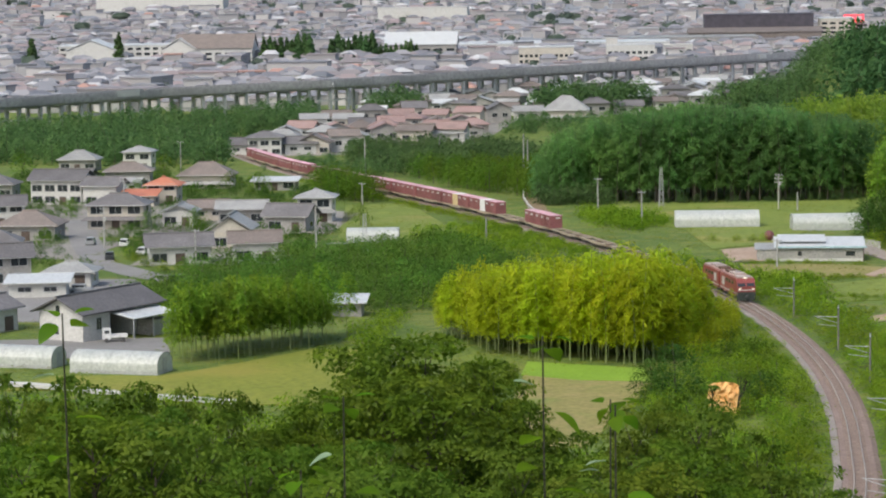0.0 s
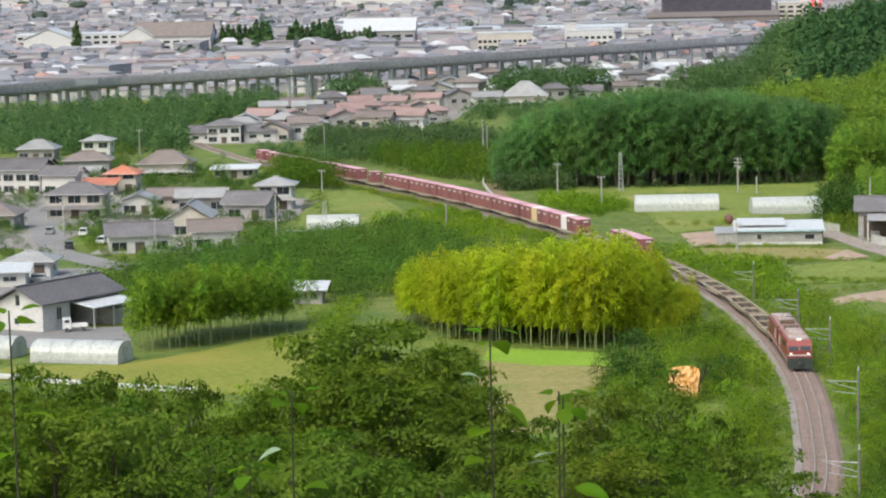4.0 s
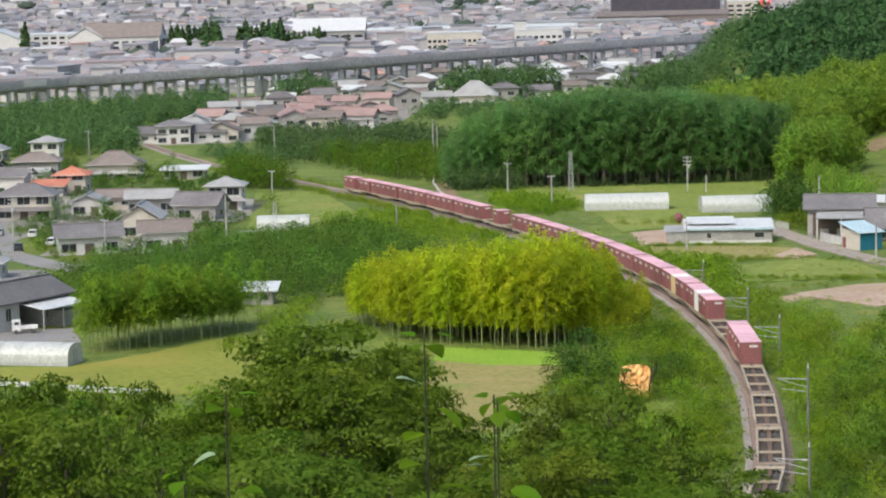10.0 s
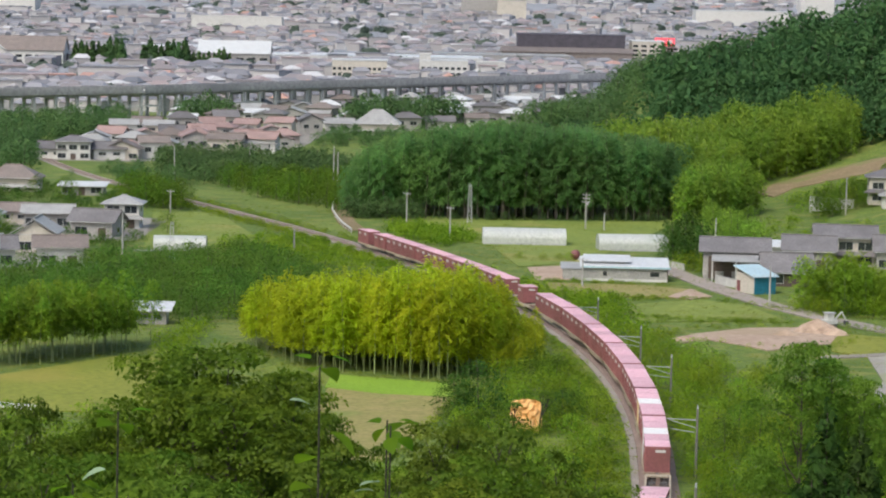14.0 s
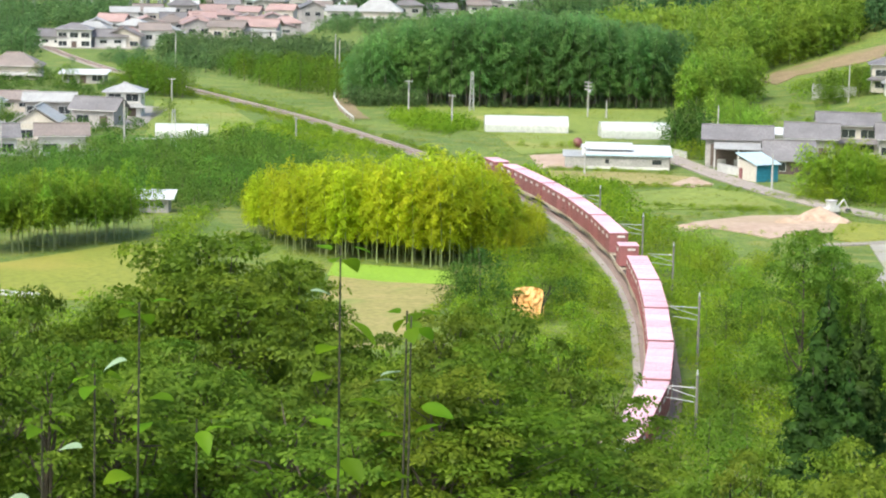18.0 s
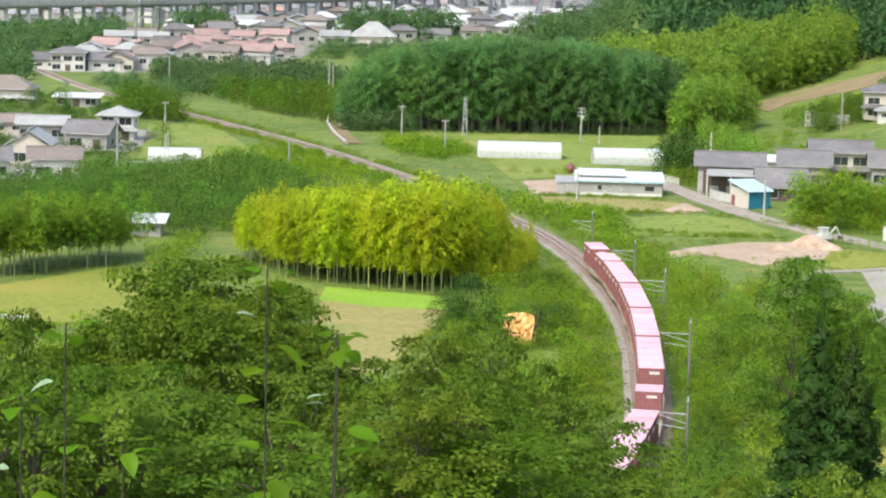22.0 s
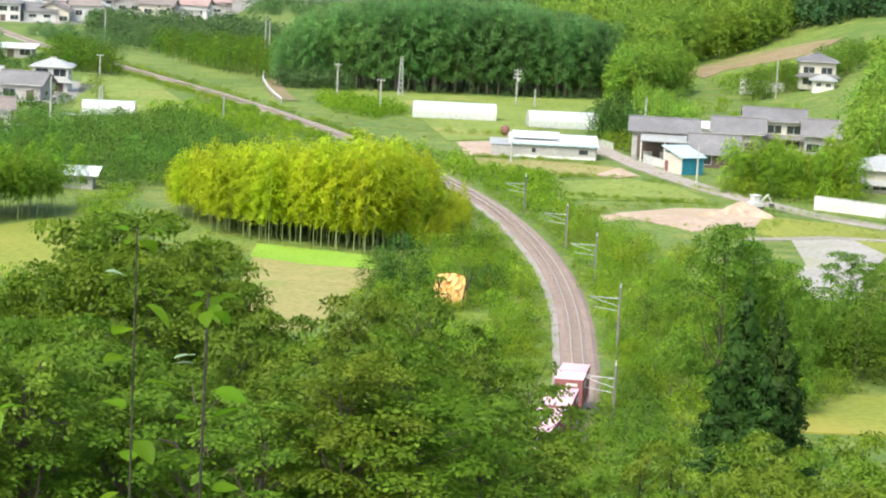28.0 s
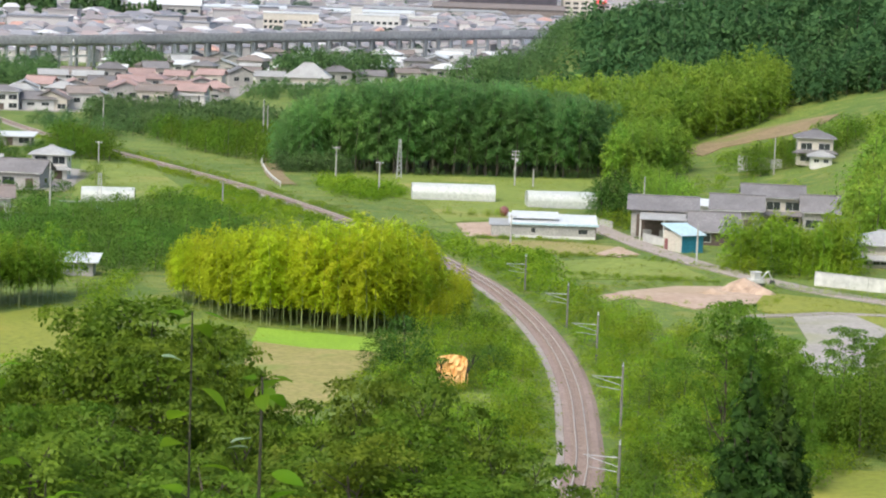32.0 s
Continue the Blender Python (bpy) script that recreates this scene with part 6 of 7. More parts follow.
def teal_shed():
    t = thing("teal_shed", at(52.0, 422.0, 25), "small shed with a teal wall and pale blue roof", "shed")
    part("front_wall", Build().box(-2.1, -3.0, -0.5, 2.1, -2.85, 3.0), M_TEAL, t, "teal corrugated wall")
    for k in range(14):
        part("corrugation", Build().box(-2.1 + k * 0.3, -3.05, 0.0, -1.95 + k * 0.3, -3.0, 2.95), M_TEAL, t)
    part("side_wall", Build().box(-2.1, -2.85, -0.5, -1.95, 3.0, 3.3), M_CREAM, t, "cream block wall")
    part("side_wall", Build().box(1.95, -2.85, -0.5, 2.1, 3.0, 3.3), M_CREAM, t, "cream block wall")
    part("back_wall", Build().box(-1.95, 2.85, -0.5, 1.95, 3.0, 3.8), M_CREAM, t, "cream block wall")
    part("roof", Build().along_x([(-3.5, 2.95), (3.4, 4.3), (3.4, 4.42), (-3.5, 3.07)], -2.6, 2.5), M_TINBLUE, t, "pale blue tin roof")
    part("red_panel", Build().box(-2.18, 1.6, 0.0, -2.1, 2.6, 1.9), M_RED, t, "dark red door panel")


teal_shed()


def garden_wall(x, y, turn, length, height, label, mat=None):
    t = thing("garden_wall", at(x, y, turn), label, "wall", "garden walls")
    n = max(2, int(length / 3))
    for k in range(n):
        part("wall_panel", Build().box(-length / 2 + k * length / n + 0.02, -0.1, -0.8, -length / 2 + (k + 1) * length / n - 0.02, 0.1, height), mat or M_WHITE, t)
    part("coping", Build().box(-length / 2, -0.16, height, length / 2, 0.16, height + 0.12), M_CONCRETE, t)


garden_wall(41.6, 464.0, -68, 9.0, 1.2, "pale concrete wall along the lane")
garden_wall(71.6, 372.2, -36, 12.0, 2.0, "white plastered garden wall with a coping", M_PIER)
garden_wall(92.2, 604.0, -40, 12.5, 3.0, "weathered pale retaining wall on the hillside", M_PIER)
garden_wall(48.0, 432.0, -64, 7.0, 1.4, "weathered white wall before the barn", M_PIER)
house(84.0, 403.5, 13.0, 9, 3.9, "hip", 1.9, C, TL, "broad house with a pale hipped roof", -8, 1, "farm", lower=TL)
house(103.5, 592, 8.5, 7, 6.2, "hip", 1.8, C, T, "two-storey pale house on the hillside", -6, 2, "farm", lower=T)
house(103.5, 583, 5.0, 4, 2.6, "hip", 1.2, W, TL, "small white outhouse on the hillside", -6, 1, "farm", plain=True)


def backhoe():
    t = thing("backhoe", at(57.0, 371.3, 25), "small white excavator on bare earth", "excavator")
    for y in (-0.8, 0.45):
        part("crawler", Build().box(-1.2, y, 0.0, 1.2, y + 0.35, 0.55), M_DARKSTEEL, t)
    part("cab", Build().box(-0.6, -0.6, 0.7, 0.5, 0.5, 2.2), M_WHITE, t, "white cab")
    part("house", Build().box(-1.1, -0.8, 0.6, 1.0, 0.8, 1.2), M_WHITE, t)
    part("canopy", Build().box(-0.8, -0.75, 2.2, 0.7, 0.65, 2.3), M_WHITE, t)
    part("boom", Build().tube((0.8, 0, 1.0), (2.2, 0, 2.3), 0.14, 0.12, 6), M_WHITE, t)
    part("arm", Build().tube((2.2, 0, 2.3), (3.0, 0, 0.9), 0.11, 0.09, 6), M_WHITE, t)
    part("bucket", Build().box(2.75, -0.3, 0.3, 3.3, 0.3, 0.9), M_DARKSTEEL, t)


backhoe()
tank = Build()
for j in range(9):
    for k in range(16):
        tank.v.append((0.95 * math.sin(math.pi * (j + 0.3) / 8.6) * math.cos(k * math.tau / 16), 0.95 * math.sin(math.pi * (j + 0.3) / 8.6) * math.sin(k * math.tau / 16), 1.0 - 1.0 * math.cos(math.pi * (j + 0.3) / 8.6)))
tank.f = [(j * 16 + k, j * 16 + (k + 1) % 16, (j + 1) * 16 + (k + 1) % 16, (j + 1) * 16 + k) for j in range(8) for k in range(16)]
tank.m = [0] * len(tank.f)
solid("storage_tank", tank, M_RED, at(23.8, 477.3), "round rust-red tank beside the shed", "tank")
sheet("bare_patch", [(36, 411), (41.2, 424.4), (43.3, 413), (39.6, 406.5)], M_DIRT, "sandy pile beside the lane", "ground", 0.16)
ribbon("path", [(50, 334.5), (57, 337.5), (63, 341), (72, 340)], 2.2, M_SHOULDER, "pale field path", "path", 0.12)
sheet("bare_patch", [(80, 653), (86, 666), (94, 674), (103, 676), (114, 672), (122, 664), (112, 648), (100, 656), (90, 655), (83, 642)], M_BROWN, "brown bare earth along the foot of the hillside wood", "ground", 0.15)
for x, y, r, h in ((54.2, 364.5, 3.6, 2.1), (49.0, 360.0, 2.6, 0.9), (56.5, 361.5, 2.2, 1.2), (34.0, 352.0, 3.0, 0.7), (41.0, 414.0, 3.0, 0.6)):
    b = Build()
    for j in range(5):
        for k in range(14):
            q = r * (1 - j / 5) * (1 + 0.13 * math.sin(k * 2.1 + j))
            b.v.append((q * math.cos(k * math.tau / 14), q * 0.7 * math.sin(k * math.tau / 14), h * math.sin(j / 5 * 1.5) - 0.15))
    b.v.append((0, 0, h))
    b.f = [(j * 14 + k, j * 14 + (k + 1) % 14, (j + 1) * 14 + (k + 1) % 14, (j + 1) * 14 + k) for j in range(4) for k in range(14)] + [(56 + k, 56 + (k + 1) % 14, 70) for k in range(14)]
    b.m = [0] * len(b.f)
    solid("earth_heap", b, M_DIRT, at(x, y), "heap of pale reddish earth", "earth heap", "earth heaps")


# ---- poles ----
def utility_pole(x, y, h, arms, label="grey concrete utility pole"):
    t = thing("utility_pole", at(x, y, rnd.uniform(-30, 30)), label, "pole", "utility poles")
    part("pole", Build().tube((0, 0, -0.5), (0, 0, h), 0.2, 0.13, 8), M_CONCRETE, t)
    for k in range(arms):
        part("crossarm", Build().box(-0.9, -0.07, h - 0.4 - k * 0.8, 0.9, 0.07, h - 0.26 - k * 0.8), M_STEEL, t)
        for xx in (-0.8, 0.8):
            part("insulator", Build().tube((xx, 0, h - 0.26 - k * 0.8), (xx, 0, h - 0.05 - k * 0.8), 0.07, 0.05, 6), M_WHITE, t)
    if arms > 1:
        part("transformer", Build().tube((0.35, 0, h - 2.6), (0.35, 0, h - 1.9), 0.24, 0.24, 10), M_STEEL, t)


for x, y, h, arms in ((-10.1, 538, 8.6, 1), (-0.6, 518.5, 7.0, 1), (29.8, 556, 8.0, 3), (33.8, 553, 4.0, 0), (55.5, 522, 5.5, 0), (-31.8, 655, 13.0, 0), (-30.2, 644, 12.0, 0), (-80.4, 712, 9.5, 0),
                      (-60.7, 736, 9.0, 0), (-62.4, 467, 8.0, 0), (-30.9, 482, 4.5, 0), (-66, 577, 5.5, 1), (-80, 436, 6.5, 1), (51.6, 400, 6.5, 0), (93.5, 590, 9.0, 0), (-104, 470, 8.0, 2), (-119, 560, 8.5, 2), (-132, 700, 10.0, 1), (22.5, 425, 5.0, 1)):
    utility_pole(x, y, h, arms)


def lattice_pylon(x, y, h):
    t = thing("lattice_pylon", at(x, y, 10), "slim grey lattice pylon before the wood", "pylon")
    for sx in (-1, 1):
        for sy in (-1, 1):
            part("leg", Build().tube((sx * 0.55, sy * 0.55, -0.4), (sx * 0.22, sy * 0.22, h), 0.06, 0.05, 5), M_STEEL, t)
    for k in range(8):
        z0, z1 = h * k / 8, h * (k + 1) / 8
        a, b2 = 0.55 - 0.33 * k / 8, 0.55 - 0.33 * (k + 1) / 8
        b = Build()
        for sy in (-1, 1):
            b.tube((-a, sy * a, z0), (b2, sy * b2, z1), 0.03, 0.03, 4).tube((a, sy * a, z0), (-b2, sy * b2, z1), 0.03, 0.03, 4)
        part("brace", b, M_STEEL, t)


lattice_pylon(3.8, 567, 9.0)
lattice_pylon(-52.5, 462, 7.0)


def line_fence():
    """The curved white rail of a crossing approach beside the line."""
    t = thing("approach_rail", pose(0, 0, 0), "curved white guard rail beside the track", "guard rail")
    pts = [(float(np.interp(y, (529, 546, 564, 590, 620, 649), (-21.7, -24.2, -26.4, -28.8, -30.0, -30.2))), y) for y in (529, 534, 540, 546, 552, 558, 564, 572, 581, 590, 600, 610, 620, 630, 640, 649)] + [(-29.2, 653), (-27.0, 655)]
    b = Build()
    for (x0, y0), (x1, y1) in zip(pts, pts[1:]):
        b.tube((x0, y0, ground_z(x0, y0) + 1.0), (x1, y1, ground_z(x1, y1) + 1.0), 0.2, 0.2, 5)
    part("rail", b, M_WHITE, t)
    for x0, y0 in pts:
        z = ground_z(x0, y0)
        part("post", Build().tube((x0, y0, z - 0.3), (x0, y0, z + 1.0), 0.07, 0.07, 5), M_WHITE, t)


line_fence()
ribbon("path", [(-29.0, 646), (-27.6, 600), (-24.0, 560), (-20.5, 536)], 4.2, M_BROWN, "brown earth slope inside the guard rail", "path", 0.15)
SHADE = [plume_proto("shade_tree", "dense dark green tree between tunnel and barn", "tree", L_ROUND, M_BARK, 8.6, 3.0, 1500, 0.4, 240 + k, "farm trees", 0.04, 0.12, 0.3) for k in range(2)]
grove(SHADE, [(41, 468), (48, 470), (50, 482), (43, 482)], 3.8, 0.85, 1.15)
grove(CLUMP, [(56, 396), (59, 390), (66, 387), (75, 389), (79, 396), (74, 405), (64, 404), (57, 402)], 2.6, 0.72, 1.04)
for x, y, sc in ((55.5, 392, 0.9), (58.5, 388.5, 1.0), (62, 386, 1.1), (66, 385, 1.1), (70, 384, 1.2), (73.5, 383, 1.2)):
    plant(BUSH[int(y) % 4], x, y, sc)
grove(HILLT, [(84, 440), (100, 430), (125, 470), (122, 540), (112, 560), (104, 520), (94, 490)], 5.6, 0.7, 1.15)
grove(HILLT, [(56, 520), (62, 506), (66, 510), (62, 560), (58, 566)], 5.0, 0.42, 0.66)
grove(SMALLT, [(84, 590), (100, 592), (118, 600), (120, 620), (90, 612)], 5.0, 0.6, 1.0)
for k in range(15):
    plant(BUSH[k % 4], 58.5 + k * 1.15, 371.0 - k * 1.0, 0.32, 1.0)
for x, y, s in ((42.5, 463, 1.1), (44.8, 459.5, 1.2), (46.6, 458, 1.0), (-3.0, 517, 0.9), (0.5, 516, 0.7), (17.5, 474, 0.5), (20.5, 474, 0.5), (22.5, 475, 0.55), (13.0, 476, 0.5), (-92.5, 443, 0.6), (-88.5, 434, 0.6), (-84.5, 428, 0.6), (-80.5, 424, 0.6), (-96, 455, 0.6)):
    plant(BUSH[1], x, y, s, 1.0)

HOMES = [o.matrix_basis.translation.copy() for o in scene.objects if o.name.split(".")[0] in ("house", "barn")]
gardens = []
for x, y, sc, tall in scatter([(-140, 420), (-64, 430), (-62, 500), (-80, 560), (-84, 640), (-120, 700), (-180, 700), (-165, 600)], 4.2, 0.45, 1.15, keep=0.6):
    if all(math.hypot(h.x - x, h.y - y) > 7.5 for h in HOMES) and abs(x - np.interp(y, (407, 418, 440, 484, 540), (-76, -85.5, -98.5, -111, -125))) > 4.5:
        gardens.append((x, y, sc, tall))
thicket("garden_bushes", "dark green garden bushes and hedges between the houses", "bushes", GARDEN, gardens)
for x, y, sc in ((-104, 512, 0.6), (-93, 507, 0.75), (-124, 600, 0.8), (-96, 612, 0.9), (-106, 628, 0.8), (-142, 612, 0.9), (-84, 545, 0.7), (-60, 520, 0.7), (-128, 545, 0.7), (-160, 590, 0.9), (-172, 640, 1.0), (-178, 700, 1.1), (-135, 690, 1.0), (-118, 430, 0.6), (-116, 470, 0.6), (-90, 495, 0.6)):
    plant(SMALLT[int(-x) % 3], x, y, sc)


# rank grass and weeds over the open banks
wrng = np.random.default_rng(77)
tufts = []
while len(tufts) < 5200:
    y = 215 + 420 * wrng.random() ** 1.3
    x = y * wrng.uniform(-0.3, 0.24)
    if near_line(x, y) < 2.7 or any(inside(x, y, o) for o in OPEN):
        continue
    r = wrng.uniform(0.5, 1.5)
    tufts.append((x, y, ground_z(x, y) + 0.15, r * 1.8, r * 1.3, r * 0.12))
tagged(solid("rank_grass", leaves(wrng, tufts, 70000, 0.22, 0.9, flat=True), L_GRASS, pose(0, 0, 0), "rank grass and weeds on the banks", "grass", kind="stuff"))

# growth along the near side of the far line, and round the edges of fields and bare earth
hedge = []
run = 300.0
while run < 640:
    p, q = on_line(run), on_line(run + 1)
    d = (q - p).normalized()
    if 455 < p.y < 735:
        for off in (2.7, 3.2, 4.6, 6.2, -2.8, -3.6):
            if rnd.random() < 0.7:
                far_off = off + rnd.uniform(-0.3, 1.0)
                hedge.append((p.x + d.y * far_off, p.y - d.x * far_off, rnd.uniform(0.12, 0.3) if abs(off) < 3 else rnd.uniform(0.2, 0.6), 1.0))
    run += 1.7
for x, y in ((1.8, 293), (1.4, 288), (0.8, 283), (0.2, 278), (-0.6, 273), (-1.4, 268), (-2.2, 263), (-3.0, 258), (-4.0, 253), (-5.0, 248), (2.2, 298), (-16, 300), (-16.2, 294), (-15.8, 288), (-16, 281), (-35, 297), (-34.6, 290), (-34.8, 283), (-34.4, 276)):
    hedge.append((x, y, rnd.uniform(0.4, 0.75), 1.0))
for k in range(34):   # weeds round the levelled earth
    a = k * math.tau / 34
    hedge.append((45 + 13.5 * math.cos(a) + rnd.uniform(-1, 1), 357.5 + 12.0 * math.sin(a) * (1 + 0.25 * math.cos(a)) + rnd.uniform(-1, 1), rnd.uniform(0.16, 0.4), 1.0))
for x, y in ((17, 432), (21, 431), (26, 431), (31, 430), (36, 428), (30, 409), (35, 408), (22, 411), (44, 407), (46, 403), (48, 378), (44, 376), (37, 374), (31, 373), (40, 408)):
    for k in range(3):
        hedge.append((x + rnd.uniform(-2, 2), y + rnd.uniform(-0.8, 0.8), rnd.uniform(0.2, 0.42), 0.8))
for (xa, ya), (xb, yb), n in (((22, 408), (41, 408), 26), ((24, 404), (34, 405), 14), ((28, 380), (52, 376), 40), ((30, 377), (46, 373), 22), ((17, 433), (33, 432), 20), ((46, 408), (60, 380), 16)):
    for k in range(n):
        f = (k + rnd.random()) / n
        hedge.append((xa + (xb - xa) * f + rnd.uniform(-1, 1), ya + (yb - ya) * f + rnd.uniform(-1.6, 1.6), rnd.uniform(0.18, 0.5), 0.8))
thicket("edge_weeds", "weeds and low bushes along field edges and the far line", "bushes", LOWB, hedge)


# ---- village before the viaduct ----
M_TILEPINK = mottled("rose_brown_tile", (0.3, 0.2, 0.19), (0.38, 0.27, 0.25), 0.3, 3.0, 0.6, stain=(0.22, 0.16, 0.15), vary=0.14, relief=0.05)
village_roofs = (M_TILEPINK, M_TILEPINK, TB, T, TL)
spots = []
for k in range(400):
    x, y = rnd.uniform(-132, -52), rnd.uniform(806, 985)
    if inside(x, y, [(-132, 806), (-106, 808), (-60, 850), (-54, 985), (-120, 985)]) and all(math.hypot(x - a, (y - b) * 0.8) > 12.5 for a, b in spots):
        spots.append((x, y))
for k, (x, y) in enumerate(spots):
    roof = village_roofs[k % 5]
    kind = ("x", "hip", "y", "x")[k % 4]
    two = k % 3 == 0
    word = {"rose_brown_tile": "rose-brown", "brown_roof_tile": "brown", "grey_roof_tile": "dark grey", "pale_roof_tile": "pale grey"}[roof.name]
    house(x, y, rnd.uniform(8.5, 12), rnd.uniform(6.5, 8.5), 5.4 if two else 3.4, kind, rnd.uniform(1.7, 2.5), (W, G, G, C)[k % 4], roof, f"village house with a {word} tiled roof", rnd.uniform(-18, 18), 2 if two else 1, "village houses", plain=True)
house(-124, 806, 11, 8, 6.0, "hip", 1.8, W, T, "white two-storey village house with a grey roof", 4, 2, "village houses")
house(-109, 812, 11, 8, 3.6, "y", 2.8, C, TB, "cream village house with a steep gable", 0, 1, "village houses")
house(-69, 853, 15, 8, 4.0, "x", 2.0, W, TL, "long white village hall with a pale roof", 4, 1, "village houses")
house(-30.5, 974, 17, 13, 4.5, "hip", 5.5, C, TL, "temple-like hall with a great pale grey roof", 0, 1, "village houses", lower=TL)
house(-46, 985, 11, 8, 3.6, "x", 2.0, W, TL, "house with a pale roof beside the hall", 0, 1, "village houses", plain=True)
spots = []
for k in range(900):
    x, y = rnd.uniform(-150, 75), rnd.uniform(985, 1240)
    if inside(x, y, [(-118, 990), (-20, 1000), (35, 1060), (75, 1290), (20, 1300), (-55, 1190), (-110, 1085)]) and all(math.hypot(x - a, (y - b) * 0.7) > 13 for a, b in spots):
        spots.append((x, y))
for k, (x, y) in enumerate(spots[:70]):
    house(x, y, rnd.uniform(8, 13), rnd.uniform(6.5, 9), (3.4, 5.4, 3.6)[k % 3], ("x", "hip", "y")[k % 3], rnd.uniform(1.6, 2.4), (W, G, G)[k % 3], (T, TL, TB, M_TIN)[k % 4], f"house with a {('dark grey', 'pale grey', 'brown', 'white tin')[k % 4]} roof near the viaduct", rnd.uniform(-20, 20), 1, "houses by the viaduct", plain=True)
thicket("viaduct_trees", "dark green trees among houses before the viaduct", "trees", FART,
        scatter([(-48, 1000), (-12, 1010), (8, 1060), (-10, 1090), (-45, 1060)], 9.5, 1.2, 2.0) + scatter([(-112, 1010), (-92, 1005), (-96, 1050), (-118, 1050)], 8.5, 1.2, 1.9)
        + scatter([(-172, 900), (-130, 880), (-128, 960), (-155, 970)], 9, 0.7, 1.1, keep=0.6) + scatter([(20, 1010), (80, 1000), (120, 1120), (60, 1180)], 11, 1.1, 1.8))


# ---- railway viaduct ----
VIA = ((-420, 700), (-330, 830), (-255, 925), (-200, 1005), (-137, 1063), (-65, 1154), (9.6, 1244), (94.5, 1346), (206, 1490))


def via_points():
    out = []
    for (x0, y0), (x1, y1) in zip(VIA, VIA[1:]):
        n = max(1, int(math.hypot(x1 - x0, y1 - y0) / 10))
        out += [(x0 + (x1 - x0) * k / n, y0 + (y1 - y0) * k / n) for k in range(n)]
    return out + [VIA[-1]]


via = thing("viaduct", pose(0, 0, 0), "long grey concrete railway viaduct on rows of columns", "viaduct", kind="structure")
pts = via_points()
for k, (x, y) in enumerate(pts[:-1]):
    x1, y1 = pts[k + 1]
    l = math.hypot(x1 - x, y1 - y)
    turn = math.degrees(math.atan2(y1 - y, x1 - x))
    m = pose(x, y, plain_z(y), 0, 0, turn)
    b = Build().box(-0.02, -5.6, 10.6, l + 0.02, 5.6, 11.6).box(0, -4.2, 9.6, l, -3.0, 10.6).box(0, 3.0, 9.6, l, 4.2, 10.6)
    o = part("deck", b, M_VIADUCT, via)
    o.matrix_basis = m
    for yy in (-5.7, 5.5):
        o = part("parapet", Build().box(0.03, yy, 11.6, l - 0.03, yy + 0.2, 13.5), M_VIADUCT, via, "grey noise wall")
        o.matrix_basis = m
    if k % 1 == 0:
        for yy in (-4.1, 3.1):
            o = part("column", Build().box(-0.7, yy, -0.5, 0.7, yy + 1.1, 9.6), M_PIER, via)
            o.matrix_basis = m
        o = part("crossbeam", Build().box(-0.5, -4.1, 8.7, 0.5, 4.1, 9.6), M_PIER, via)
        o.matrix_basis = m
        o = part("tie_beam", Build().box(0.0, -4.0, 4.6, l, -3.3, 5.3) if k % 3 else Build().box(-0.4, -4.0, 4.6, 0.4, 4.0, 5.3), M_PIER, via)
        o.matrix_basis = m
for x, y in ((-211, 989), (58.5, 1303)):
    o = part("service_panel", Build().box(-6, -5.9, 11.4, 6, -5.72, 14.0), M_WHITE, via, "pale panel on the noise wall")
    o.matrix_basis = pose(x, y, plain_z(y), 0, 0, 54)
o = solid("low_factory_roof", Build().along_x([(-9, 0), (9, 0), (9, 5.6), (0, 7), (-9, 5.6)], -60, 60), M_TIN, pose(-70, 1236, -13, 0, 0, 40), "long low factory with a white roof behind the viaduct", "factory")


# ---- the town ----
def big_hall(x, y, w, d, h, rise, kind, wall, roof, label, turn=0.0, bays=8):
    """A large hall or block: walls, roof, rows of windows."""
    t = thing("town_building", pose(x, y, plain_z(y), 0, 0, turn), label, "building", "town buildings")
    if kind == "arch":
        n = 10
        arc = [(-d / 2 * math.cos(math.pi * k / n), h + rise * math.sin(math.pi * k / n)) for k in range(n + 1)]
        part("wall", Build().box(-w / 2, -d / 2, -1, w / 2, d / 2, h), wall, t)
        part("roof", Build().along_x(arc, -w / 2 - 0.5, w / 2 + 0.5), roof, t)
    elif kind == "flat":
        part("wall", Build().box(-w / 2, -d / 2, -1, w / 2, d / 2, h), wall, t)
        part("roof", Build().box(-w / 2 - 0.3, -d / 2 - 0.3, h, w / 2 + 0.3, d / 2 + 0.3, h + 0.8), roof, t)
    else:
        part("wall", wall_shape(w, d, h, rise, kind), wall, t)
        part("roof", roof_shape(w, d, h, rise, kind, 0.8, 0.4), roof, t)
    if bays:
        for f in range(max(1, int(h / 3.6))):
            for k in range(bays):
                xx = -w / 2 + (k + 0.5) * w / bays
                part("window", Build().box(xx - w / bays * 0.32, -d / 2 - 0.12, 1.2 + f * 3.5, xx + w / bays * 0.32, -d / 2 - 0.02, 2.9 + f * 3.5), M_GLASS, t)
    return t


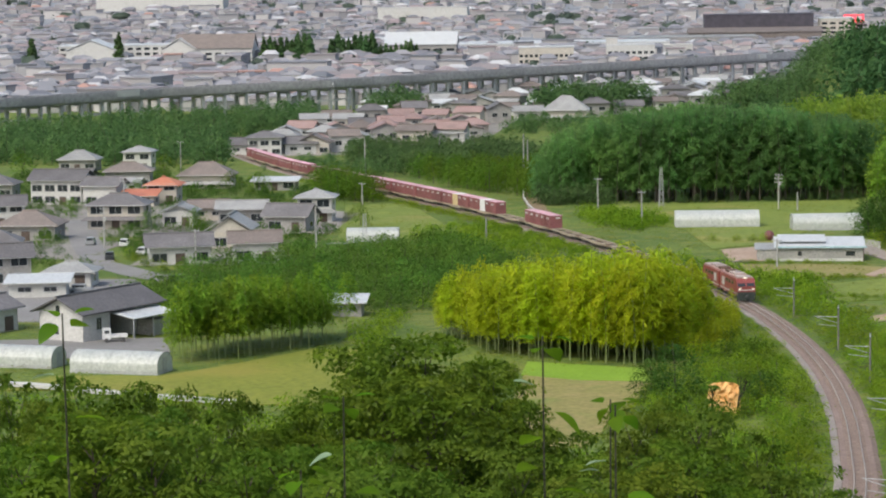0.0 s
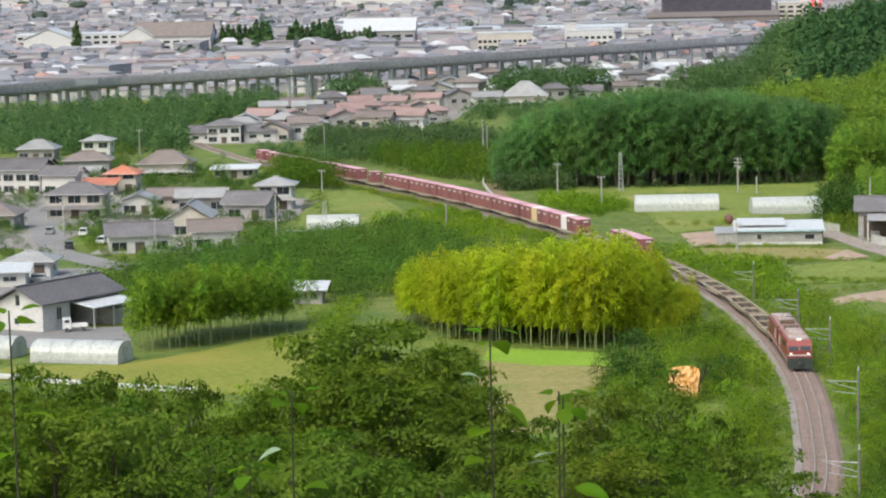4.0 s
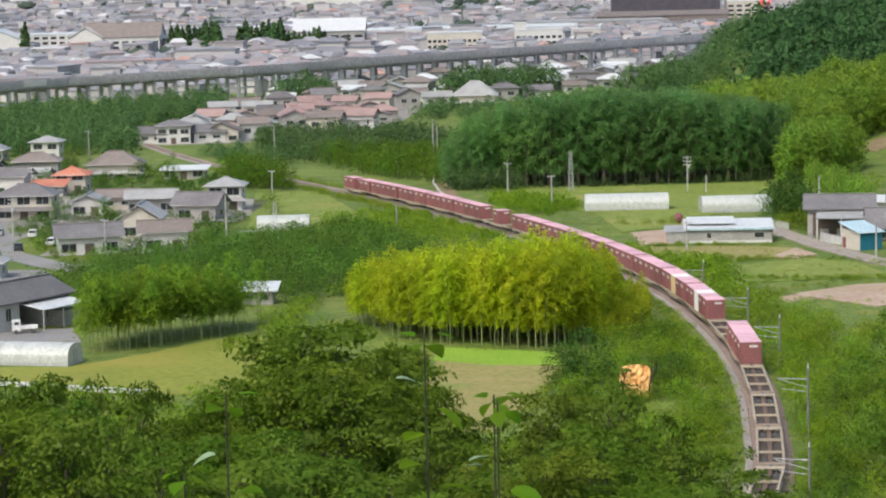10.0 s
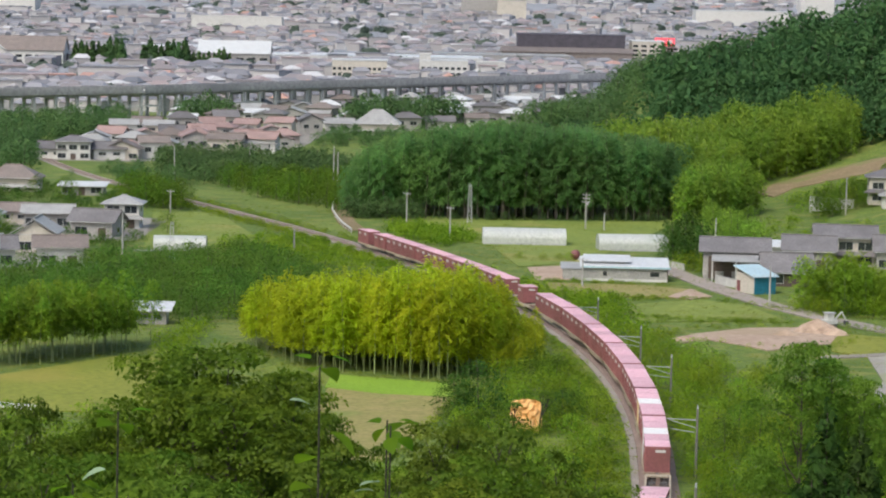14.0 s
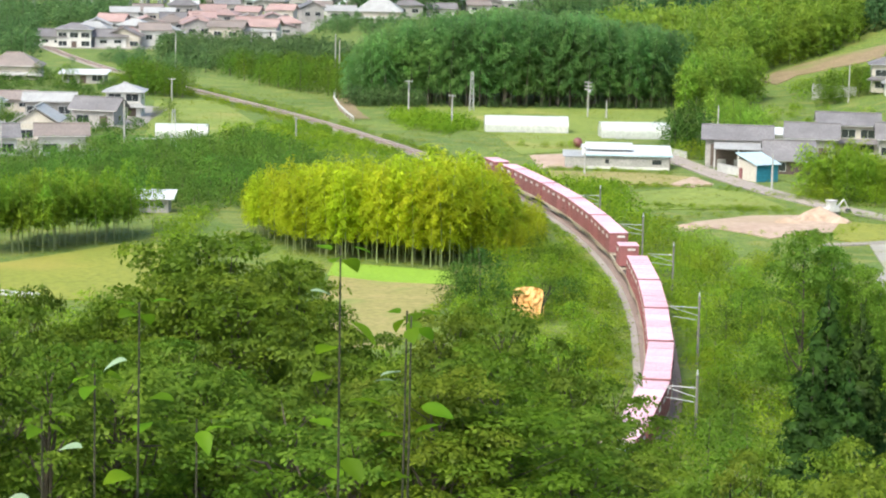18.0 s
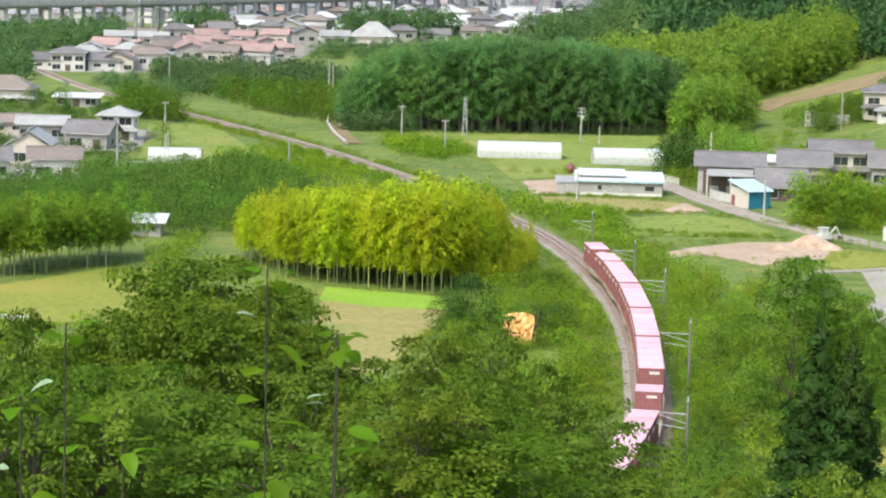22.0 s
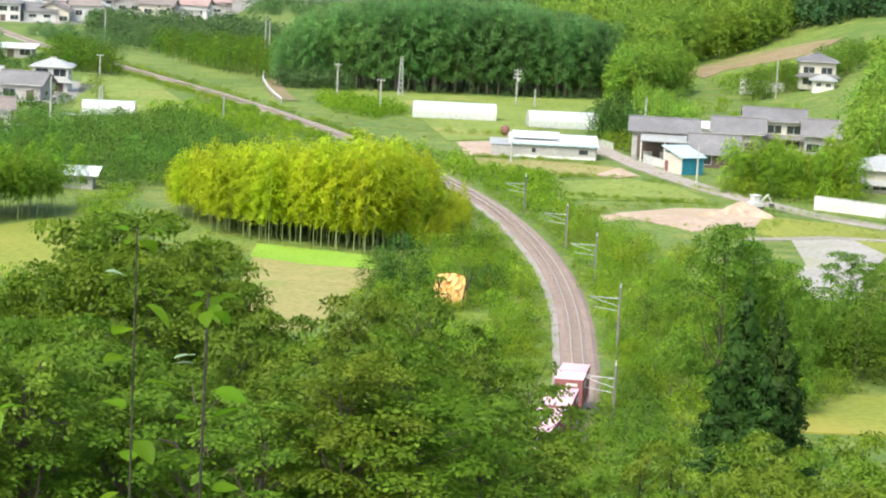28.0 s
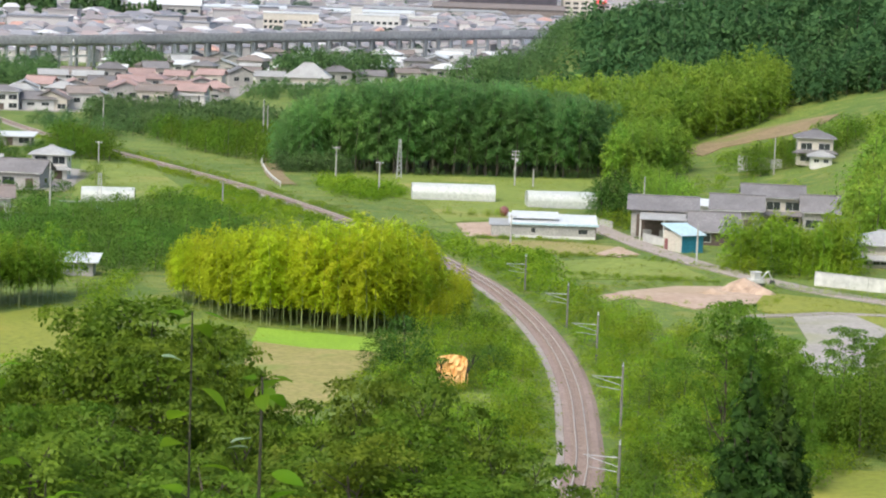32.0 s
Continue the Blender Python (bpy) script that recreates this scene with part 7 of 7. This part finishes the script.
M_BLACK = mottled("dark_cladding", (0.06, 0.055, 0.075), (0.09, 0.08, 0.1), 0.02, 0.3, 0.7)
M_REDSIGN, nt, b = material("red_sign", 0.5)
b.inputs["Base Color"].default_value = (0.85, 0.06, 0.08, 1)
b.inputs["Emission Color"].default_value, b.inputs["Emission Strength"].default_value = (1.0, 0.08, 0.12, 1), 0.8
big_hall(-357.2, 1687.3, 80, 36, 11, 10, "flat", W, M_TIN, "white school building with rows of windows", 4, 14)
big_hall(-368.5, 1654.4, 34, 24, 9, 7, "y", W, M_TIN, "white sports hall with a pitched roof", 0, 0)
big_hall(-287.6, 1665.7, 52, 30, 9, 9, "x", W, TB, "white sports hall with a brown roof", 2, 8)
big_hall(-310.2, 1660, 22, 22, 9, 7, "y", W, W, "white gabled front of a hall", 0, 0)
big_hall(-150.4, 1692, 48, 34, 9, 8, "x", G, M_TIN, "grey factory hall with a white roof", 2, 6)
big_hall(-60, 1545, 34, 12, 10.5, 2, "flat", C, M_TIN, "three-storey cream apartment block with open galleries", 2, 11)
big_hall(-8, 1582, 30, 14, 10, 2, "flat", W, M_TIN, "white office block with a stair tower", 2, 8)
big_hall(-20, 1580, 7, 9, 14, 2, "flat", W, W, "white stair tower beside the offices", 2, 0)
big_hall(22, 1600, 18, 14, 9, 2, "flat", W, W, "white flat-roofed block in the town", 2, 4)
big_hall(89.3, 1964.6, 84, 40, 20, 2, "flat", M_BLACK, M_BLACK, "long dark windowless hall in the town", 0, 0)
big_hall(84.6, 1917.6, 100, 30, 8, 3, "x", M_TILEBROWN, TB, "long brown-roofed store before the dark hall", 0, 0)
big_hall(150.4, 1974, 26, 30, 16, 2, "flat", M_CREAM, M_TIN, "pale town block beside the dark hall", 0, 4)
big_hall(169.2, 2021, 20, 16, 11, 2, "flat", W, W, "white block below a red sign", 0, 4)
sign = thing("roof_sign", pose(167.5, 2010, plain_z(2010)), "glowing red shop sign on a roof", "sign")
part("board", Build().box(-8, -1, 11.8, 8, 1, 18.0), M_REDSIGN, sign)
for x in (-4.5, 4.0):
    part("symbol", Build().box(x - 2.2, -1.15, 13.0, x + 2.2, -1.02, 16.6), M_WHITE, sign, "white symbol drawn as a plain bar")
big_hall(-56.4, 1786, 150, 60, 6, 3, "flat", W, M_TIN, "long low white factory in the town", 0, 0)
big_hall(-197.4, 1927, 120, 50, 6, 3, "flat", G, M_TIN, "long low pale factory in the town", -3, 0)
big_hall(18.8, 1880, 130, 60, 6, 2, "flat", G, TL, "long grey warehouse in the town", 2, 0)
big_hall(32, 3000, 55, 30, 26, 2, "flat", G, G, "grey tower block below the mast", 0, 0)
big_hall(64, 2960, 34, 30, 20, 2, "flat", C, C, "pale tower block in the town", 0, 0)
big_hall(-563, 2900, 150, 40, 26, 2, "flat", W, W, "long white hospital block in the distance", 0, 0)
big_hall(-220, 2500, 90, 30, 14, 2, "flat", W, W, "white flat-roofed block in the town", 0, 0)
big_hall(330, 2900, 110, 40, 16, 2, "flat", W, M_TIN, "white halls in the distance", 0, 0)
big_hall(430, 3000, 40, 30, 32, 2, "flat", W, W, "white silo block in the distance", 0, 0)
mast = thing("radio_mast", pose(32, 3000, plain_z(3000) + 26.8), "red and white lattice radio mast", "mast")
for k in range(6):
    part("mast_section", Build().tube((0, 0, k * 13), (0, 0, k * 13 + 13), 1.3 - k * 0.19, 1.1 - k * 0.19, 4), (M_TILERED, M_WHITE)[k % 2], mast)

# town roofs and walls: a pale blue-grey range with distance haze painted in
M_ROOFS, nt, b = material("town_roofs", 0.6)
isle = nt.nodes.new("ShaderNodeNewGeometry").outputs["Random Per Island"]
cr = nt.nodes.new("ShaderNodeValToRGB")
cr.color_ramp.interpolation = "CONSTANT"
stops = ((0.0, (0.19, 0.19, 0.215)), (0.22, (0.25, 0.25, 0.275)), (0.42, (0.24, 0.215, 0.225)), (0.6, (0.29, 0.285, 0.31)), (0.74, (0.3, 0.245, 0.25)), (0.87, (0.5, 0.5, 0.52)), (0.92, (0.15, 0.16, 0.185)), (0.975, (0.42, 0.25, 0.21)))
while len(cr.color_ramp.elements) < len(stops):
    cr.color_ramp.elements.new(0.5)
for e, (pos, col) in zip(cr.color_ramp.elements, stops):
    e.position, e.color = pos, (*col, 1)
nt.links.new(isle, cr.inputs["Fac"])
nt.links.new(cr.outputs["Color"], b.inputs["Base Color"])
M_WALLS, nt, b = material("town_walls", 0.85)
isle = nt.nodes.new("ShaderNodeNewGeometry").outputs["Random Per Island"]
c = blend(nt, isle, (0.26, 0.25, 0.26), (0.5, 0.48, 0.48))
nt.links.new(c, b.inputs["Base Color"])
town = Build()
trng = random.Random(5)
placed = 0


def town_house(x, y, w, d, h, rise, turn, flat):
    c, s = math.cos(turn), math.sin(turn)
    z = plain_z(y)
    spin = lambda px, py, pz: (x + c * px - s * py, y + s * px + c * py, z + pz)
    X, Y = w / 2, d / 2
    town.add([spin(a, b2, zz) for zz in (-1, h) for b2 in (-Y, Y) for a in (-X, X)], [(0, 1, 5, 4), (2, 6, 7, 3), (0, 4, 6, 2), (1, 3, 7, 5), (4, 5, 7, 6)], 0)
    X, Y = X + 0.5, Y + 0.5
    if flat:
        town.add([spin(a, b2, zz) for zz in (h, h + 0.8) for b2 in (-Y, Y) for a in (-X, X)], [(0, 1, 5, 4), (2, 6, 7, 3), (0, 4, 6, 2), (1, 3, 7, 5), (4, 5, 7, 6)], 1)
    else:
        r = X * 0.55
        town.add([spin(-X, -Y, h), spin(X, -Y, h), spin(X, Y, h), spin(-X, Y, h), spin(-r, 0, h + rise), spin(r, 0, h + rise)], [(0, 1, 5, 4), (1, 2, 5), (2, 3, 4, 5), (3, 0, 4)], 1)


while placed < 6200:
    y = 1080 + (4780 - 1080) * trng.random() ** 1.25
    x = y * trng.uniform(-0.3, 0.22)
    k = len(VIA) - 1
    side = np.interp(x, [p[0] for p in VIA], [p[1] for p in VIA])
    if y < side + 25 or hill_z(x, y) > 4 or (y > 1400 and noise.noise(Vector((x * 0.006, y * 0.004, 0))) > 0.42):
        continue
    grow = 1 + max(0.0, (y - 2400) / 4200)
    big = trng.random()
    if big > 0.982:
        town_house(x, y, trng.uniform(16, 38), trng.uniform(12, 22), trng.uniform(5, 9), 2, trng.uniform(-0.4, 0.4), True)
    elif big > 0.92:
        town_house(x, y, trng.uniform(10, 18), trng.uniform(8, 12), trng.uniform(5, 9), 1, trng.uniform(-0.4, 0.4), True)
    else:
        town_house(x, y, trng.uniform(8, 13) * grow, trng.uniform(7, 10) * grow, trng.uniform(3.2, 6.2), trng.uniform(1.6, 2.6), trng.uniform(-0.6, 0.6) + (1.57 if trng.random() > 0.6 else 0), False)
    placed += 1
tagged(solid("town_houses", town, (M_WALLS, M_ROOFS), pose(0, 0, 0), "wide town of countless houses, colours greyed for haze", "town", kind="stuff"))
rng = np.random.default_rng(9)
clumps = []
while len(clumps) < 520:
    y = 1150 + 3500 * rng.random() ** 1.2
    x = y * rng.uniform(-0.3, 0.22)
    if y < np.interp(x, [p[0] for p in VIA], [p[1] for p in VIA]) + 20 or hill_z(x, y) > 4:
        continue
    r = rng.uniform(3, 6.5) * (1 + (y - 1150) / 6000)
    clumps.append((x, y, plain_z(y) + r * 0.5, r * rng.uniform(1, 2.2), r, r * 0.75))
# leaf colour paled towards blue to stand for the haze over the town
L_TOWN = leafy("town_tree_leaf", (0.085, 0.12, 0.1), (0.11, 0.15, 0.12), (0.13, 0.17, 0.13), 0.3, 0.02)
tagged(solid("town_trees", leaves(rng, clumps, 15000, 1.7, 0.5, 0.6, core=0.75), L_TOWN, pose(0, 0, 0), "green trees scattered through the town, leaf colour greyed for haze", "trees", kind="stuff"))
CONIF = [conifer_proto("dark pointed conifer in a town row", L_DARK, 17, 4.2, 500, 1.3, 120 + k, "conifer rows") for k in range(2)]
for k in range(17):
    plant(CONIF[k % 2], -252 + 3.85 * k - (0 if k < 9 else -11), 1645 + 2 * math.sin(k * 2.0), rnd.uniform(0.85, 1.2), 1.0)
for k in range(14):
    plant(CONIF[k % 2], -195.5 + 3.4 * k, 1659 + 2 * math.sin(k * 2.0), rnd.uniform(0.55, 0.8), 1.0)
plant(CONIF[0], -350, 1645, 1.2)
plant(CONIF[1], -408, 1640, 1.1)

# ---- distance: glowing backdrop behind the plain, mountains and bright haze painted in ----
far = Build()
N = 160
for k in range(N + 1):
    a = radians(-75 + 150 * k / N)
    ridge = 330 + 120 * noise.noise(Vector((a * 3.0, 0, 3))) + 50 * noise.noise(Vector((a * 11.0, 0, 7)))
    far.v += [(4900 * math.sin(a), 4900 * math.cos(a) - 12, -60), (4900 * math.sin(a), 4900 * math.cos(a) - 12, 110 + 20 * noise.noise(Vector((a * 6, 1, 1)))), (4900 * math.sin(a), 4900 * math.cos(a) - 12, ridge)]
for k in range(N):
    for j in range(2):
        o = 3 * k + j
        far.f.append((o, o + 3, o + 4, o + 1))
        far.m.append(0)
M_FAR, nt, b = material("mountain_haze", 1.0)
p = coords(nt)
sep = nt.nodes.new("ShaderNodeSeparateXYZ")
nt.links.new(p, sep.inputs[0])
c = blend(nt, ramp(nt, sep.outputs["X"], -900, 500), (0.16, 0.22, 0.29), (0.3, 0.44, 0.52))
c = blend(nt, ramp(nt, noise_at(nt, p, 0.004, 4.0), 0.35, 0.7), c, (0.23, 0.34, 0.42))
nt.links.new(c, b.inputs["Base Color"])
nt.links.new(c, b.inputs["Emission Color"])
# the sheet gives off its own colour, so the painted haze stays bright
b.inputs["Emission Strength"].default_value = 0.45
solid("backdrop", far, M_FAR, pose(0, 0, 0), "glowing backdrop of blue mountains with painted haze", "mountains", kind="structure")


# ---- trees on the near slope ----
NEAR = [twig_proto("shrub_tree", "leafy green tree on the near slope", L_NEAR, 16, 2.9, 560, 9, 0.24, 0.3, 200 + k, "near slope trees", 0.48, 26) for k in range(3)]
NEARL = [twig_proto("pale_shrub", "light green leafy shrub on the near slope", L_NEARLIGHT, 12, 2.6, 520, 9, 0.22, 0.28, 205 + k, "near slope trees", 0.42, 24) for k in range(2)]
NEARD = [twig_proto("oak_tree", "dense oak-like tree on the near slope", L_NEARDARK, 20, 4.4, 1150, 10, 0.26, 0.34, 210 + k, "near slope trees", 0.42, 40) for k in range(2)]

CYP = [conifer_proto("dark upright cypress before the fields", L_CYPRESS, 16, 3.3, 6500, 0.2, 220 + k, "cypresses") for k in range(2)]
ROUND = plume_proto("round_tree", "round dark green tree beside the earth bank", "tree", L_ROUND, M_BARK, 7, 3.1, 3400, 0.27, 230, "", 0.05, 0.12, 0.3)
AIRY = twig_proto("airy_tree", "light open-crowned tree beside the yard", L_BANKDARK, 12, 5.0, 1100, 9, 0.3, 0.42, 231, "", 0.1, 40, 9)


# the oaks stand above the rest
for k, (x, y, h, s) in enumerate(((-9.0, 99, 20.6, 1.05), (-11.4, 98, 20.2, 0.85), (-6.2, 98, 19.2, 0.75), (-8.0, 92, 17.4, 0.95), (-7.4, 104, 19.8, 0.9), (-13.2, 96, 18.0, 0.75), (-4.6, 97, 17.4, 0.6), (-14.8, 99, 17.8, 0.6), (-10.0, 95, 18.4, 0.85))):
    plant(NEARD[k % 2], x, y, s, h / 20 / s, sink=0.3)
# a belt of lower trees covers the slope, highest along its upper edge
BELT = ((-27, 21.6), (-22, 20.7), (-17.5, 19.4), (-13, 18.0), (-9, 17.0), (-3.5, 16.8), (-1.5, 17.6), (0.5, 17.9), (2.2, 17.6), (4, 17.0), (5.8, 15.8), (6.9, 14.4), (8.2, 12.2), (12, 12.3), (15, 13.0), (19, 13.8))
for row, (y0, drop, left, right) in enumerate(((101, 0.0, -26, 8.4), (91, 0.9, -24, 8.8), (82, 1.8, -21.5, 8.0), (74, 2.3, -19, 7.4), (66, 2.6, -17, 7.0))):
    x = left + 0.9 * (row % 2)
    while x < right:
        y = y0 + rnd.uniform(-3, 3)
        h = float(np.interp(x * 100 / y, [p[0] for p in BELT], [p[1] for p in BELT])) * (1 - 0.0075 * (100 - y)) - drop + rnd.uniform(-1.1, 0.5)
        oak, wide = rnd.random() < 0.16, rnd.uniform(0.62, 0.95)
        plant(NEARD[row % 2] if oak else NEAR[rnd.randrange(3)], x, y, wide * (0.8 if oak else 1), h / (16 if oak else 16) / wide, sink=0.3)
        x += rnd.uniform(1.7, 2.7)
for row, (y0, drop, left, right) in enumerate(((92, 0.0, 8.2, 20), (82, 0.8, 7.4, 19), (73, 1.4, 7.0, 17), (65, 1.8, 6.4, 15))):
    x = left
    while x < right:
        y = y0 + rnd.uniform(-2.5, 2.5)
        h = float(np.interp(x * 100 / y, [p[0] for p in BELT], [p[1] for p in BELT])) * (1 - 0.0075 * (100 - y)) - drop + rnd.uniform(-1.2, 0.3)
        wide = rnd.uniform(0.6, 0.9)
        plant(NEARL[rnd.randrange(2)], x, y, wide, h / 12 / wide, sink=0.3)
        x += rnd.uniform(1.7, 2.6)
for x, y, h, s in ((27.0, 175, 17.2, 1.1), (29.2, 174, 16.0, 0.95), (25.6, 172, 12.6, 0.9), (30.6, 176.5, 12.6, 0.85), (27.8, 169.5, 12.4, 0.95)):
    plant(CYP[0 if s > 0.8 else 1], x, y, s, h / 16 / s)
for x, y, h, s in ((30.6, 214, 17.0, 0.95), (33.6, 217, 15.2, 0.85), (36.6, 216, 13.5, 0.7), (49.8, 255, 9.4, 0.8), (52.5, 250, 9.0, 0.75)):
    plant(AIRY, x, y, s, h / 12 / s)
grove(BANKT, [(38, 227), (60, 227), (64, 250), (40, 248)], 4.8, 0.8, 1.2)
for x, y, s in ((3.2, 272, 1.0), (0.6, 273, 0.72), (12.4, 268.5, 0.62)):
    plant(ROUND, x, y, s)
for x, y, h in ((28.4, 252, 4.2), (31.0, 262, 4.4), (32.5, 256, 4.8), (29.8, 232, 4.0), (23.5, 212, 4.0), (22.5, 194, 5.0), (19.5, 182, 6.0), (33.8, 178, 5.5), (22, 178, 6.0), (37, 252, 4.5), (41, 240, 5.0), (35, 274, 4.0)):
    plant(BANKT[int(x) % 3], x, y, h / 7, 1.0)


# ---- saplings before the camera ----
def big_leaf(size, droop):
    """One broad leaf with a folded midrib, its stalk at the origin, pointing along x."""
    b = Build()
    steps = 9
    for k in range(steps + 1):
        f = k / steps
        half = size * 0.36 * math.sin(math.pi * f ** 0.85) ** 0.8 * (1 - 0.15 * f) + 0.001
        x, z = size * 1.1 * f, -droop * size * f * f
        b.v += [(x, -half, z + 0.22 * half), (x, -half * 0.5, z + 0.1 * half), (x, 0, z), (x, half * 0.5, z + 0.1 * half), (x, half, z + 0.22 * half)]
    for k in range(steps):
        for j in range(4):
            o = 5 * k + j
            b.f.append((o, o + 5, o + 6, o + 1))
    b.m = [0] * len(b.f)
    return b


def sapling(top, height, lean, seed, count, label="young sapling with broad bright green leaves"):
    """A thin dark stem with broad leaves in turn, its tip at top."""
    rng = random.Random(seed)
    x, y, z = top
    g = ground_z(x, y)
    t = thing("sapling", pose(x, y, g), label, "sapling", "saplings on the slope")
    tall = z - g
    b = Build()
    n = 8
    spine = [Vector((-lean * (1 - k / n) ** 1.5, 0, -0.1 + (tall + 0.1) * k / n)) for k in range(n + 1)]
    for k, c in enumerate(spine):
        b.v += [(c.x + (0.0062 - 0.0005 * k) * math.cos(j * math.tau / 6), c.y + (0.0062 - 0.0005 * k) * math.sin(j * math.tau / 6), c.z) for j in range(6)]
    b.f = [(k * 6 + j, k * 6 + (j + 1) % 6, k * 6 + 6 + (j + 1) % 6, k * 6 + 6 + j) for k in range(n) for j in range(6)] + [tuple(range(n * 6, n * 6 + 6))]
    b.m = [0] * len(b.f)
    part("stem", b, M_STEM, t, "thin dark brown stem")
    count = int(count * 1.35)
    for k in range(count):
        zz = tall - 0.012 * k if k < 4 else tall - 0.05 - (k - 3) * 0.95 / (count - 3)
        if zz < 0.2:
            break
        f = zz / tall
        px = -lean * (1 - f) ** 1.5
        size = (0.046 + 0.028 * min(1.0, k / 4) * rng.uniform(0.7, 1.2)) * (0.7 if k % 9 == 4 else 1.0)
        turn = k * 2.4 + rng.uniform(-0.5, 0.5)
        o = part("leaf", big_leaf(size, rng.uniform(0.1, 0.5)), L_PALE if k % 9 == 4 else L_SPROUT, t, "pale underside of a turned leaf" if k % 9 == 4 else "")
        o.data.shade_smooth()
        o.matrix_basis = Matrix.Translation((px + 0.03 * math.cos(turn), 0.03 * math.sin(turn), zz)) @ Euler((rng.uniform(-0.4, 0.4), rng.uniform(-0.5, 0.35), turn)).to_matrix().to_4x4()
    return t


for k, (tip, lean, count) in enumerate((
        ((-0.308, 6.0, 47.382), -0.02, 13),
        ((-0.132, 6.0, 47.212), 0.02, 11),
        ((-0.8, 6.0, 47.233), 0.05, 10),
        ((-0.91, 6.0, 47.05), 0.03, 8),
        ((-1.041, 6.0, 46.943), 0.02, 7),
        ((-0.658, 6.0, 46.943), 0.0, 7),
        ((-1.497, 6.0, 47.444), -0.06, 9),
        ((-0.148, 6.3, 47.172), 0.05, 8),
)):
    sapling(tip, 0, lean, 300 + k, count)
for name, m in firsts.items():
    bpy.data.objects[name].matrix_basis = m
for proto in FART + LOWB + DARKT + GARDEN + DEEP:   # kinds that stand only in the joined woods
    for o in (*proto.children, proto):
        bpy.data.objects.remove(o)


# ---- the train's run ----
def motions():
    for car_ob, back, base in TRAIN:
        walk(car_ob, [(t, car_pose(t, back, base)) for t in TIMES])


motions()
